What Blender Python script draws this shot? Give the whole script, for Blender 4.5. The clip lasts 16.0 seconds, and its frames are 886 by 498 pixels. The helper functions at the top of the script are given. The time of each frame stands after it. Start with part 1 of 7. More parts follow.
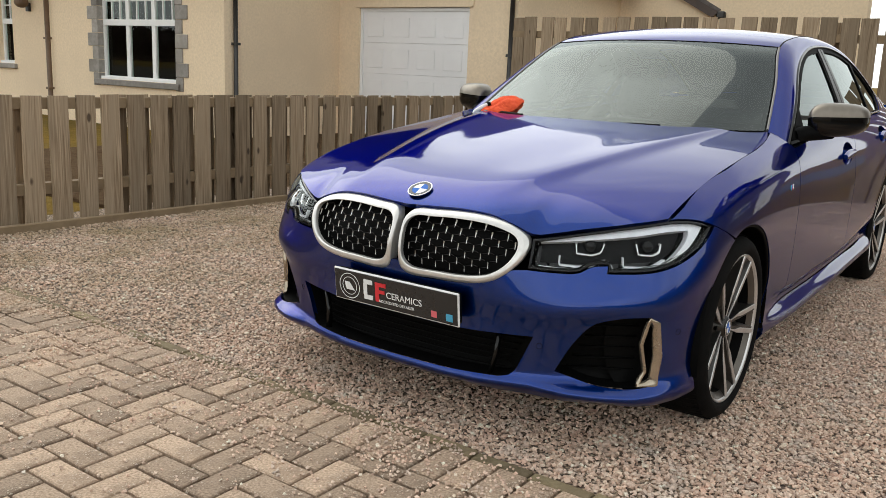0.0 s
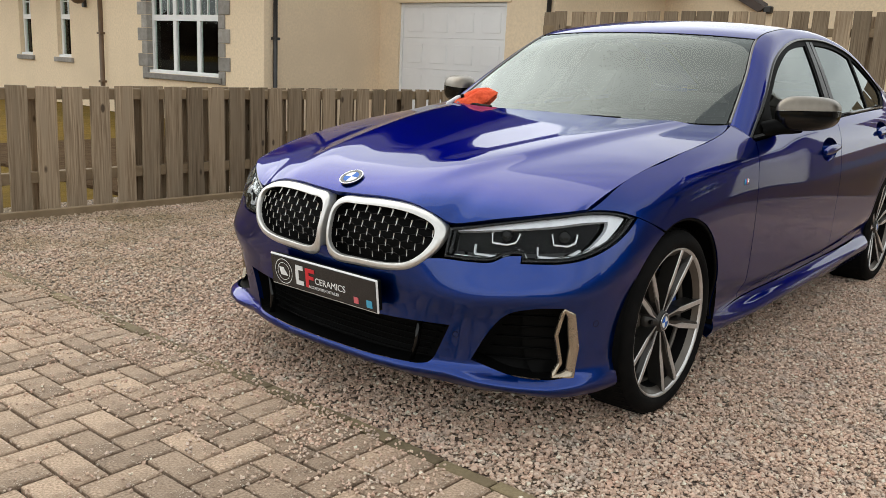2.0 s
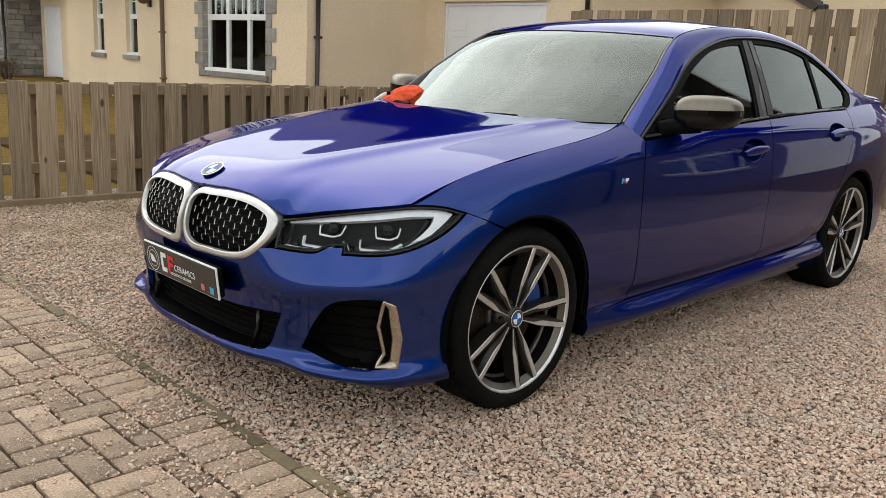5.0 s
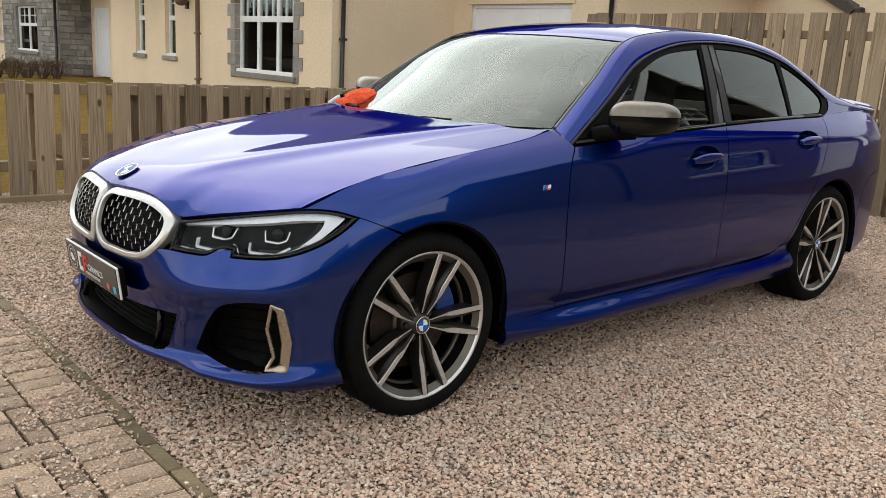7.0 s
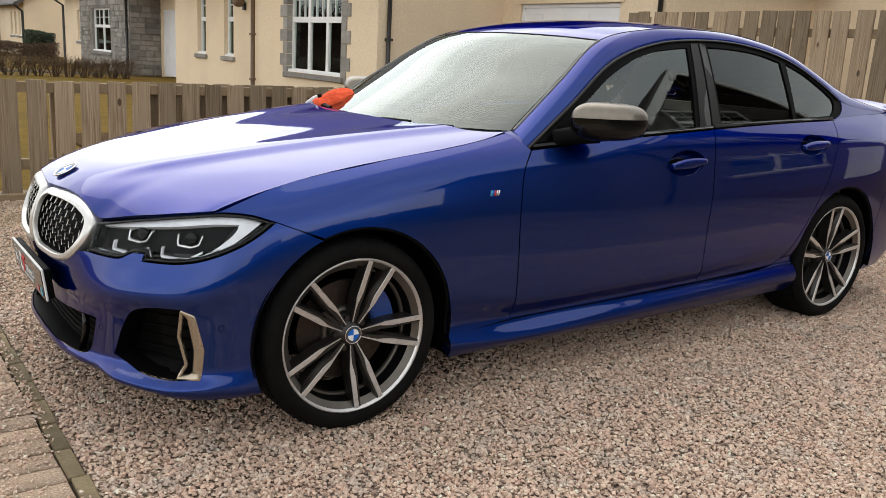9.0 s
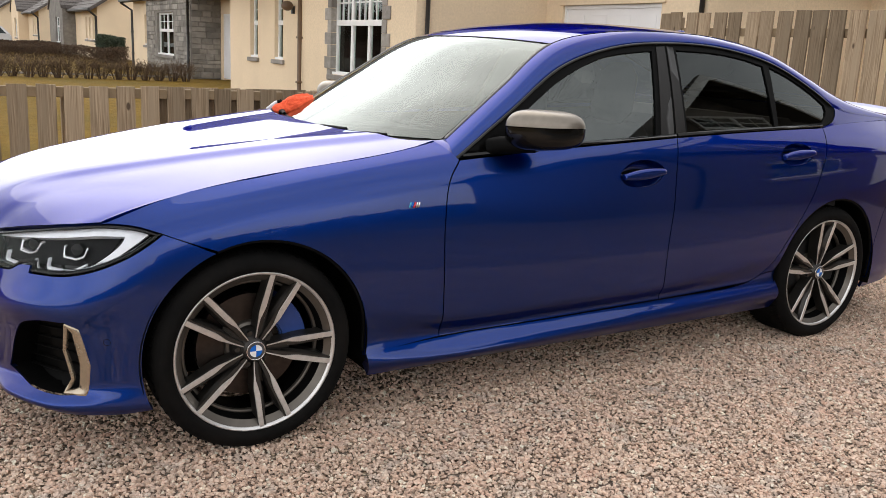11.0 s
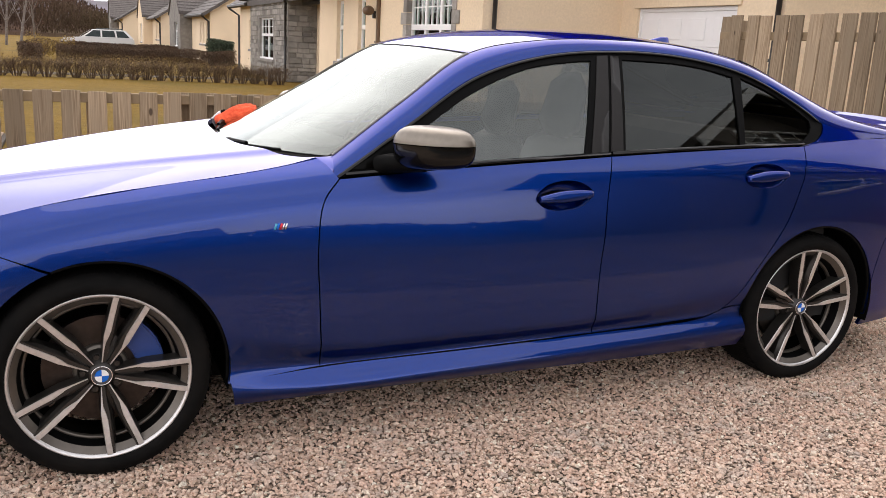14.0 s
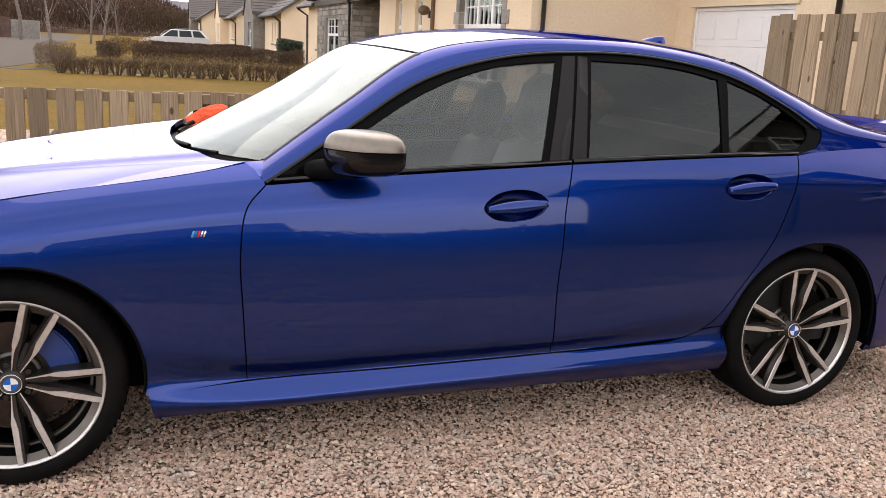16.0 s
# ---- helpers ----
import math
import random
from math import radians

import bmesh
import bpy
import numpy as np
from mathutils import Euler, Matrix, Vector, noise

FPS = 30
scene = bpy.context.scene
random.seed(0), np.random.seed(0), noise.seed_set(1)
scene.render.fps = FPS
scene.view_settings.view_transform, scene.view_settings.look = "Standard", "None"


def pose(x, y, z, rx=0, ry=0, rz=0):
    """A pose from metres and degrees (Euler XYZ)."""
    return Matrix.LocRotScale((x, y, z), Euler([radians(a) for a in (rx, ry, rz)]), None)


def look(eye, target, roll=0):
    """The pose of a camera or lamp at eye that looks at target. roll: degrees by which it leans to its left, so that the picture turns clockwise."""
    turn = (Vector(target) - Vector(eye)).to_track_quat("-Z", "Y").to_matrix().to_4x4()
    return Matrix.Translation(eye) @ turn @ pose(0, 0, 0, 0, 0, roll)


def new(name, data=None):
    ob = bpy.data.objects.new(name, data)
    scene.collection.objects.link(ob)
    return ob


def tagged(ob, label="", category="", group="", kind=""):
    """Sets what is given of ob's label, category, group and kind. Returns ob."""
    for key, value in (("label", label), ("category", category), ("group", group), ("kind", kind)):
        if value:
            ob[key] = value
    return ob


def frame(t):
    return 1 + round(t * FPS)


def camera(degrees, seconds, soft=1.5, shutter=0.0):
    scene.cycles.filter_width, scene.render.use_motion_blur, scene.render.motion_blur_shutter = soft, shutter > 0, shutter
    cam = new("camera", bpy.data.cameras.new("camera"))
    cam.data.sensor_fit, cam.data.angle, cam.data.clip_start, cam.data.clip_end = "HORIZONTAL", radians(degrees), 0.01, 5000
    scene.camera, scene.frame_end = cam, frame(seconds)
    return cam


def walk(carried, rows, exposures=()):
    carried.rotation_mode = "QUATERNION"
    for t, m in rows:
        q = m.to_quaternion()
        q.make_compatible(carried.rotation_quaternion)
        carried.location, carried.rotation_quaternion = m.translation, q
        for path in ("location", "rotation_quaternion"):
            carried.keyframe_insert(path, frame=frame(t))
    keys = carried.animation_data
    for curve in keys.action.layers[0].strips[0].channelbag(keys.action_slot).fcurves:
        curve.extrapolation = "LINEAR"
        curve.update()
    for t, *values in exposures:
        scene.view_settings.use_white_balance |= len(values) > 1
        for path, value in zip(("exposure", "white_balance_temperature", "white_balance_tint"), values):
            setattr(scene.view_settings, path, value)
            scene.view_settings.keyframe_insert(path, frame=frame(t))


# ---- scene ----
cam = camera(55.1, 16.0, soft=0.7)
PATH = [
    (0, (-2.945, -1.716, 1.177), (-1.35, -0.583, 0.76), 2.5),
    (0.5, (-2.889, -1.792, 1.165), (-1.315, -0.63, 0.749), 2.7),
    (1, (-2.83, -1.875, 1.165), (-1.276, -0.688, 0.744), 2.7),
    (1.5, (-2.767, -1.972, 1.165), (-1.235, -0.758, 0.741), 2.7),
    (2, (-2.693, -2.084, 1.174), (-1.188, -0.839, 0.743), 2.7),
    (2.5, (-2.625, -2.199, 1.186), (-1.147, -0.924, 0.749), 2.6),
    (3, (-2.552, -2.307, 1.193), (-1.099, -1.004, 0.752), 2.6),
    (3.5, (-2.467, -2.409, 1.192), (-1.038, -1.081, 0.75), 2.7),
    (4, (-2.381, -2.513, 1.19), (-0.973, -1.163, 0.751), 2.8),
    (4.5, (-2.298, -2.615, 1.207), (-0.907, -1.248, 0.762), 3.0),
    (5, (-2.192, -2.715, 1.205), (-0.824, -1.325, 0.763), 2.9),
    (7.5, (-1.699, -3.077, 1.24), (-0.448, -1.582, 0.793), 3.3),
    (8, (-1.59, -3.111, 1.238), (-0.371, -1.59, 0.789), 3.3),
    (8.5, (-1.478, -3.155, 1.241), (-0.294, -1.608, 0.792), 3.3),
    (9, (-1.352, -3.21, 1.254), (-0.205, -1.635, 0.803), 3.2),
    (11.5, (-0.718, -3.387, 1.299), (0.274, -1.711, 0.843), 3.1),
    (12, (-0.594, -3.394, 1.308), (0.377, -1.706, 0.851), 3.3),
    (12.5, (-0.468, -3.421, 1.318), (0.469, -1.714, 0.861), 3.3),
    (13, (-0.33, -3.419, 1.323), (0.573, -1.694, 0.864), 3.3),
    (13.5, (-0.184, -3.465, 1.341), (0.661, -1.712, 0.88), 3.0),
    (14, (-0.044, -3.516, 1.354), (0.742, -1.735, 0.893), 2.9),
    (14.5, (0.088, -3.541, 1.362), (0.821, -1.738, 0.901), 3.0),
    (15, (0.21, -3.525, 1.356), (0.909, -1.709, 0.895), 2.9),
    (15.5, (0.329, -3.52, 1.361), (0.991, -1.69, 0.897), 3.0),
    (16, (0.437, -3.507, 1.374), (1.066, -1.667, 0.905), 3.0),
]
walk(cam, [(t, look(eye, target, roll)) for t, eye, target, roll in PATH],
     exposures=[(0, -0.05, 6500, 5), (2, -0.02, 6500, 5), (4, -0.03, 6500, 5), (7.5, 0.02, 6500, 6), (9, 0.06, 6500, 7), (11.0, 0.26, 6550, 10), (11.5, 0.24, 6550, 11),
                (12, -0.56, 6600, 14), (12.5, -0.64, 6600, 14), (13, -0.30, 6600, 15), (13.5, 0.17, 6600, 15), (14, 0.46, 6600, 15), (15, 0.51, 6650, 16), (16, 0.53, 6650, 16)])

# ---- world and sun ----
world = bpy.data.worlds.new("overcast_sky")
world.use_nodes = True
scene.world = world
wn, wl = world.node_tree.nodes, world.node_tree.links
SUN_ELEV, SUN_AZ = 52.0, 76.0     # azimuth turns from +x towards +y


def build_sky():
    wn.clear()
    out = wn.new("ShaderNodeOutputWorld")
    bg = wn.new("ShaderNodeBackground")
    sky = wn.new("ShaderNodeTexSky")
    sky.sky_type = "NISHITA"
    sky.sun_disc = False
    sky.sun_elevation = radians(SUN_ELEV)
    sky.sun_rotation = radians(90 - SUN_AZ)
    sky.dust_density = 3.0
    sky.air_density = 1.2
    # broken cloud cover, veils the blue
    tc = wn.new("ShaderNodeTexCoord")
    mp = wn.new("ShaderNodeMapping")
    mp.inputs["Scale"].default_value = (1.0, 1.0, 2.6)
    ns = wn.new("ShaderNodeTexNoise")
    ns.inputs["Scale"].default_value = 2.1
    ns.inputs["Detail"].default_value = 4.0
    ns.inputs["Roughness"].default_value = 0.55
    rp = wn.new("ShaderNodeValToRGB")
    rp.color_ramp.elements[0].position = 0.30
    rp.color_ramp.elements[0].color = (10.6, 10.7, 11.1, 1)
    rp.color_ramp.elements[1].position = 0.66
    rp.color_ramp.elements[1].color = (18.0, 17.9, 17.8, 1)
    mix = wn.new("ShaderNodeMix")
    mix.data_type = "RGBA"
    mix.inputs[0].default_value = 0.86
    # thin cloud glows towards the veiled sun
    dot = wn.new("ShaderNodeVectorMath")
    dot.operation = "DOT_PRODUCT"
    flat = Vector((math.cos(radians(SUN_AZ - 12)), math.sin(radians(SUN_AZ - 12)), 0.56)).normalized()
    dot.inputs[1].default_value = flat
    glow = wn.new("ShaderNodeMapRange")
    glow.interpolation_type = "SMOOTHSTEP"
    glow.inputs[1].default_value, glow.inputs[2].default_value = 0.61, 1.0
    glow.inputs[3].default_value, glow.inputs[4].default_value = 0.90, 1.60
    wl.new(tc.outputs["Generated"], dot.inputs[0])
    wl.new(dot.outputs["Value"], glow.inputs[0])
    gl = wn.new("ShaderNodeMix")
    gl.data_type = "RGBA"
    gl.blend_type = "MULTIPLY"
    gl.inputs[0].default_value = 1.0
    # cloud is thinner and brighter towards the horizon
    sep = wn.new("ShaderNodeSeparateXYZ")
    wl.new(tc.outputs["Generated"], sep.inputs[0])
    low = wn.new("ShaderNodeMapRange")
    low.interpolation_type = "SMOOTHSTEP"
    low.inputs[1].default_value, low.inputs[2].default_value = 0.0, 0.85
    low.inputs[3].default_value, low.inputs[4].default_value = 1.24, 0.76
    wl.new(sep.outputs["Z"], low.inputs[0])
    both = wn.new("ShaderNodeMath")
    both.operation = "MULTIPLY"
    wl.new(glow.outputs[0], both.inputs[0])
    wl.new(low.outputs[0], both.inputs[1])
    wl.new(both.outputs[0], gl.inputs[7])
    wl.new(tc.outputs["Generated"], mp.inputs["Vector"])
    wl.new(mp.outputs["Vector"], ns.inputs["Vector"])
    wl.new(ns.outputs["Fac"], rp.inputs["Fac"])
    wl.new(sky.outputs["Color"], mix.inputs[6])
    wl.new(rp.outputs["Color"], gl.inputs[6])
    wl.new(gl.outputs[2], mix.inputs[7])
    wl.new(mix.outputs[2], bg.inputs["Color"])
    bg.inputs["Strength"].default_value = 0.115
    wl.new(bg.outputs["Background"], out.inputs["Surface"])


build_sky()
sun = bpy.data.lights.new("sun", "SUN")
sun.energy = 0.95
sun.angle = radians(64)
sun.color = (1.0, 0.94, 0.85)
sun_ob = new("sun", sun)
sd = Vector((math.cos(radians(SUN_AZ)) * math.cos(radians(SUN_ELEV)), math.sin(radians(SUN_AZ)) * math.cos(radians(SUN_ELEV)), math.sin(radians(SUN_ELEV))))
sun_ob.matrix_world = look(sd * 50, (0, 0, 0))


# ---- materials ----
def nodes_of(name):
    m = bpy.data.materials.new(name)
    m.use_nodes = True
    nt = m.node_tree
    return m, nt.nodes, nt.links, nt.nodes["Principled BSDF"]


def mixrgb(n, l, fac, a, b, mode="MIX"):
    x = n.new("ShaderNodeMix")
    x.data_type = "RGBA"
    x.blend_type = mode
    for sock, v in ((x.inputs[0], fac), (x.inputs[6], a), (x.inputs[7], b)):
        if hasattr(v, "is_output"):
            l.new(v, sock)
        elif isinstance(v, tuple):
            sock.default_value = (*v, 1) if len(v) == 3 else v
        else:
            sock.default_value = v
    return x.outputs[2]


def noise_tex(n, l, scale, detail=4.0, rough=0.55, stretch=None, dist=0.0):
    tc = n.new("ShaderNodeTexCoord")
    t = n.new("ShaderNodeTexNoise")
    t.inputs["Scale"].default_value = scale
    t.inputs["Detail"].default_value = detail
    t.inputs["Roughness"].default_value = rough
    t.inputs["Distortion"].default_value = dist
    if stretch:
        mp = n.new("ShaderNodeMapping")
        mp.inputs["Scale"].default_value = stretch
        l.new(tc.outputs["Object"], mp.inputs["Vector"])
        l.new(mp.outputs["Vector"], t.inputs["Vector"])
    else:
        l.new(tc.outputs["Object"], t.inputs["Vector"])
    return t.outputs["Fac"]


def ramp(n, l, fac, p0, p1, hi=1.0):
    r = n.new("ShaderNodeMapRange")
    r.inputs[4].default_value = hi
    r.inputs[1].default_value, r.inputs[2].default_value = p0, p1
    l.new(fac, r.inputs[0])
    return r.outputs[0]


def bump(n, l, bsdf, height, strength, dist):
    b = n.new("ShaderNodeBump")
    b.inputs["Strength"].default_value = strength
    b.inputs["Distance"].default_value = dist
    l.new(height, b.inputs["Height"])
    l.new(b.outputs["Normal"], bsdf.inputs["Normal"])


def surface(name, c1, c2, scale, rough=0.7, bump_h=0.0, bump_s=None, metallic=0.0, stain=None, stain_scale=0.8, stretch=None,
            per=None, coat=0.0, spec=0.5, rvar=0.0, pv=(0.72, 1.25)):
    """A rough solid: two tones by grain, a stain at a larger size, relief, and a tone per piece (per: 'object' or 'island')."""
    m, n, l, b = nodes_of(name)
    g = noise_tex(n, l, scale, stretch=stretch)
    col = mixrgb(n, l, ramp(n, l, g, 0.32, 0.68), c1, c2)
    if stain:
        s = noise_tex(n, l, stain_scale, 5.0)
        col = mixrgb(n, l, ramp(n, l, s, 0.45, 0.75), col, stain)
    if per:
        src = n.new("ShaderNodeObjectInfo").outputs["Random"] if per == "object" else n.new("ShaderNodeNewGeometry").outputs["Random Per Island"]
        hs = n.new("ShaderNodeHueSaturation")
        r1 = n.new("ShaderNodeMapRange")
        r1.inputs[3].default_value, r1.inputs[4].default_value = pv
        l.new(src, r1.inputs[0])
        l.new(r1.outputs[0], hs.inputs["Value"])
        l.new(col, hs.inputs["Color"])
        col = hs.outputs["Color"]
    l.new(col, b.inputs["Base Color"])
    b.inputs["Roughness"].default_value = rough
    if rvar:
        rr = n.new("ShaderNodeMapRange")
        rr.inputs[3].default_value, rr.inputs[4].default_value = rough - rvar, rough + rvar
        l.new(g, rr.inputs[0])
        l.new(rr.outputs[0], b.inputs["Roughness"])
    b.inputs["Metallic"].default_value = metallic
    b.inputs["Coat Weight"].default_value = coat
    b.inputs["Specular IOR Level"].default_value = spec
    if bump_h:
        bump(n, l, b, noise_tex(n, l, bump_s or scale, 6.0, 0.65, stretch=stretch), 1.0, bump_h)
    return m


def glass(name, tint, rough=0.0, mixing=0.86):
    """Thin window glass: part clear, part mirror."""
    m, n, l, b = nodes_of(name)
    n.remove(b)
    out = n["Material Output"]
    tr = n.new("ShaderNodeBsdfTransparent")
    tr.inputs["Color"].default_value = (*tint, 1)
    gl = n.new("ShaderNodeBsdfGlossy")
    gl.inputs["Roughness"].default_value = rough
    gl.inputs["Color"].default_value = (0.92, 0.99, 0.97, 1)
    fr = n.new("ShaderNodeFresnel")
    fr.inputs["IOR"].default_value = 1.0 + (1 - mixing) * 4.2
    mx = n.new("ShaderNodeMixShader")
    l.new(fr.outputs[0], mx.inputs[0])
    l.new(tr.outputs[0], mx.inputs[1])
    l.new(gl.outputs[0], mx.inputs[2])
    l.new(mx.outputs[0], out.inputs["Surface"])
    return m


def mossed(n, l, col):
    """Ochre moss and leaf dirt that has crept in from the fence, in drifts."""
    tc = n.new("ShaderNodeTexCoord")
    sp = n.new("ShaderNodeSeparateXYZ")
    l.new(tc.outputs["Object"], sp.inputs[0])
    near = n.new("ShaderNodeMapRange")
    near.inputs[1].default_value, near.inputs[2].default_value = 0.9, 3.1
    near.inputs[3].default_value, near.inputs[4].default_value = 0.0, 1.0
    l.new(sp.outputs["Y"], near.inputs[0])
    add = n.new("ShaderNodeMath")
    add.operation = "MULTIPLY"
    l.new(near.outputs[0], add.inputs[0])
    l.new(ramp(n, l, noise_tex(n, l, 1.7, 5, 0.62), 0.34, 0.62, hi=0.72), add.inputs[1])
    return mixrgb(n, l, add.outputs[0], col, (0.30, 0.222, 0.115))


def gravel_material():
    m, n, l, b = nodes_of("gravel_chips")
    tc = n.new("ShaderNodeTexCoord")
    v = n.new("ShaderNodeTexVoronoi")
    v.inputs["Scale"].default_value = 74
    l.new(tc.outputs["Object"], v.inputs["Vector"])
    sep = n.new("ShaderNodeSeparateColor")
    l.new(v.outputs["Color"], sep.inputs[0])
    rp = n.new("ShaderNodeValToRGB")
    cr = rp.color_ramp
    cr.elements[0].position, cr.elements[0].color = 0.0, (0.246, 0.166, 0.131, 1)
    cr.elements[1].position, cr.elements[1].color = 1.0, (0.656, 0.593, 0.470, 1)
    for p, c in ((0.3, (0.404, 0.279, 0.211)), (0.6, (0.551, 0.380, 0.297)), (0.85, (0.485, 0.374, 0.312))):
        e = cr.elements.new(p)
        e.color = (*c, 1)
    l.new(sep.outputs[0], rp.inputs[0])
    st = noise_tex(n, l, 0.9, 4)
    far = mossed(n, l, mixrgb(n, l, ramp(n, l, st, 0.4, 0.75), rp.outputs[0], (0.404, 0.324, 0.206)))
    # shade in the crevices between stones, multiplied into the colour
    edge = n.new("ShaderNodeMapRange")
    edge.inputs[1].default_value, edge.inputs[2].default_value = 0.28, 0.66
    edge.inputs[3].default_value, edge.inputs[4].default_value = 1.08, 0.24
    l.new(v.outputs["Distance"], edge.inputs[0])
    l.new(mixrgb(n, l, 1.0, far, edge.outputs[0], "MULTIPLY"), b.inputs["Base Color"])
    b.inputs["Roughness"].default_value = 0.85
    inv = n.new("ShaderNodeMath")
    inv.operation = "SUBTRACT"
    inv.inputs[0].default_value = 1.0
    l.new(v.outputs["Distance"], inv.inputs[1])
    bump(n, l, b, inv.outputs[0], 0.9, 0.012)
    return m


def stone_chip_material():
    m, n, l, b = nodes_of("loose_chips")
    src = n.new("ShaderNodeNewGeometry").outputs["Random Per Island"]
    rp = n.new("ShaderNodeValToRGB")
    cr = rp.color_ramp
    cr.elements[0].position, cr.elements[0].color = 0.0, (0.295, 0.202, 0.151, 1)
    cr.elements[1].position, cr.elements[1].color = 1.0, (0.850, 0.850, 0.698, 1)
    for p, c in ((0.25, (0.556, 0.392, 0.285)), (0.5, (0.775, 0.529, 0.401)), (0.7, (0.667, 0.522, 0.421)), (0.9, (0.850, 0.653, 0.495))):
        e = cr.elements.new(p)
        e.color = (*c, 1)
    l.new(src, rp.inputs[0])
    g = noise_tex(n, l, 160, 3)
    c = mixrgb(n, l, ramp(n, l, g, 0.3, 0.8), rp.outputs[0], (0.463, 0.350, 0.278))
    # drifts of greyer and of pinker stone
    c = mixrgb(n, l, ramp(n, l, noise_tex(n, l, 7, 3, 0.6), 0.52, 0.72, hi=0.5), c, (0.44, 0.41, 0.37))
    c = mixrgb(n, l, ramp(n, l, noise_tex(n, l, 11, 2, 0.6), 0.56, 0.74, hi=0.45), c, (0.62, 0.37, 0.28))
    l.new(mossed(n, l, c), b.inputs["Base Color"])
    b.inputs["Roughness"].default_value = 0.8
    return m


def render_wall(name, c):
    return surface(name, c, tuple(v * 0.86 for v in c), 26, 0.9, 0.0015, 60, stain=tuple(v * 0.82 for v in c), stain_scale=0.55)


M_GRAVEL = gravel_material()
M_CHIP = stone_chip_material()
M_GRASS = surface("winter_grass", (0.120, 0.072, 0.010), (0.190, 0.115, 0.018), 9, 0.95, 0.02, 30, stain=(0.100, 0.072, 0.014), stain_scale=0.25, spec=0.1)
M_SOIL = surface("garden_soil", (0.070, 0.042, 0.022), (0.115, 0.074, 0.042), 12, 0.95, 0.03, 40, spec=0.03)
M_TARMAC = surface("tarmac", (0.090, 0.076, 0.062), (0.125, 0.106, 0.088), 30, 0.95, 0.004, 120, stain=(0.105, 0.09, 0.074), spec=0.04)


def paver_material(name, per):
    """Worn brown concrete blocks: gritty grain, pale lichen flecks, dark dirt blotches."""
    m = surface(name, (0.285, 0.196, 0.132), (0.630, 0.474, 0.348), 130, 0.9, 0.006, 210, stain=(0.215, 0.150, 0.104), stain_scale=5.0, per=per, pv=(0.70, 1.22))
    n, l = m.node_tree.nodes, m.node_tree.links
    b = n["Principled BSDF"]
    old = b.inputs["Base Color"].links[0].from_socket
    fleck = ramp(n, l, noise_tex(n, l, 95, 3, 0.7), 0.58, 0.63)
    patch = ramp(n, l, noise_tex(n, l, 9, 4, 0.6), 0.44, 0.62)
    mm = n.new("ShaderNodeMath")
    mm.operation = "MULTIPLY"
    l.new(fleck, mm.inputs[0])
    l.new(patch, mm.inputs[1])
    l.new(mixrgb(n, l, mm.outputs[0], old, (0.70, 0.61, 0.50)), b.inputs["Base Color"])
    return m


M_PAVER = paver_material("block_paver", "object")
M_JOINT = surface("joint_sand", (0.026, 0.018, 0.012), (0.052, 0.037, 0.025), 60, 0.95, 0.004, 120)
M_KERB = surface("kerb_block", (0.170, 0.132, 0.072), (0.255, 0.200, 0.115), 60, 0.9, 0.004, 150, stain=(0.150, 0.110, 0.065), stain_scale=4.0, per="object")


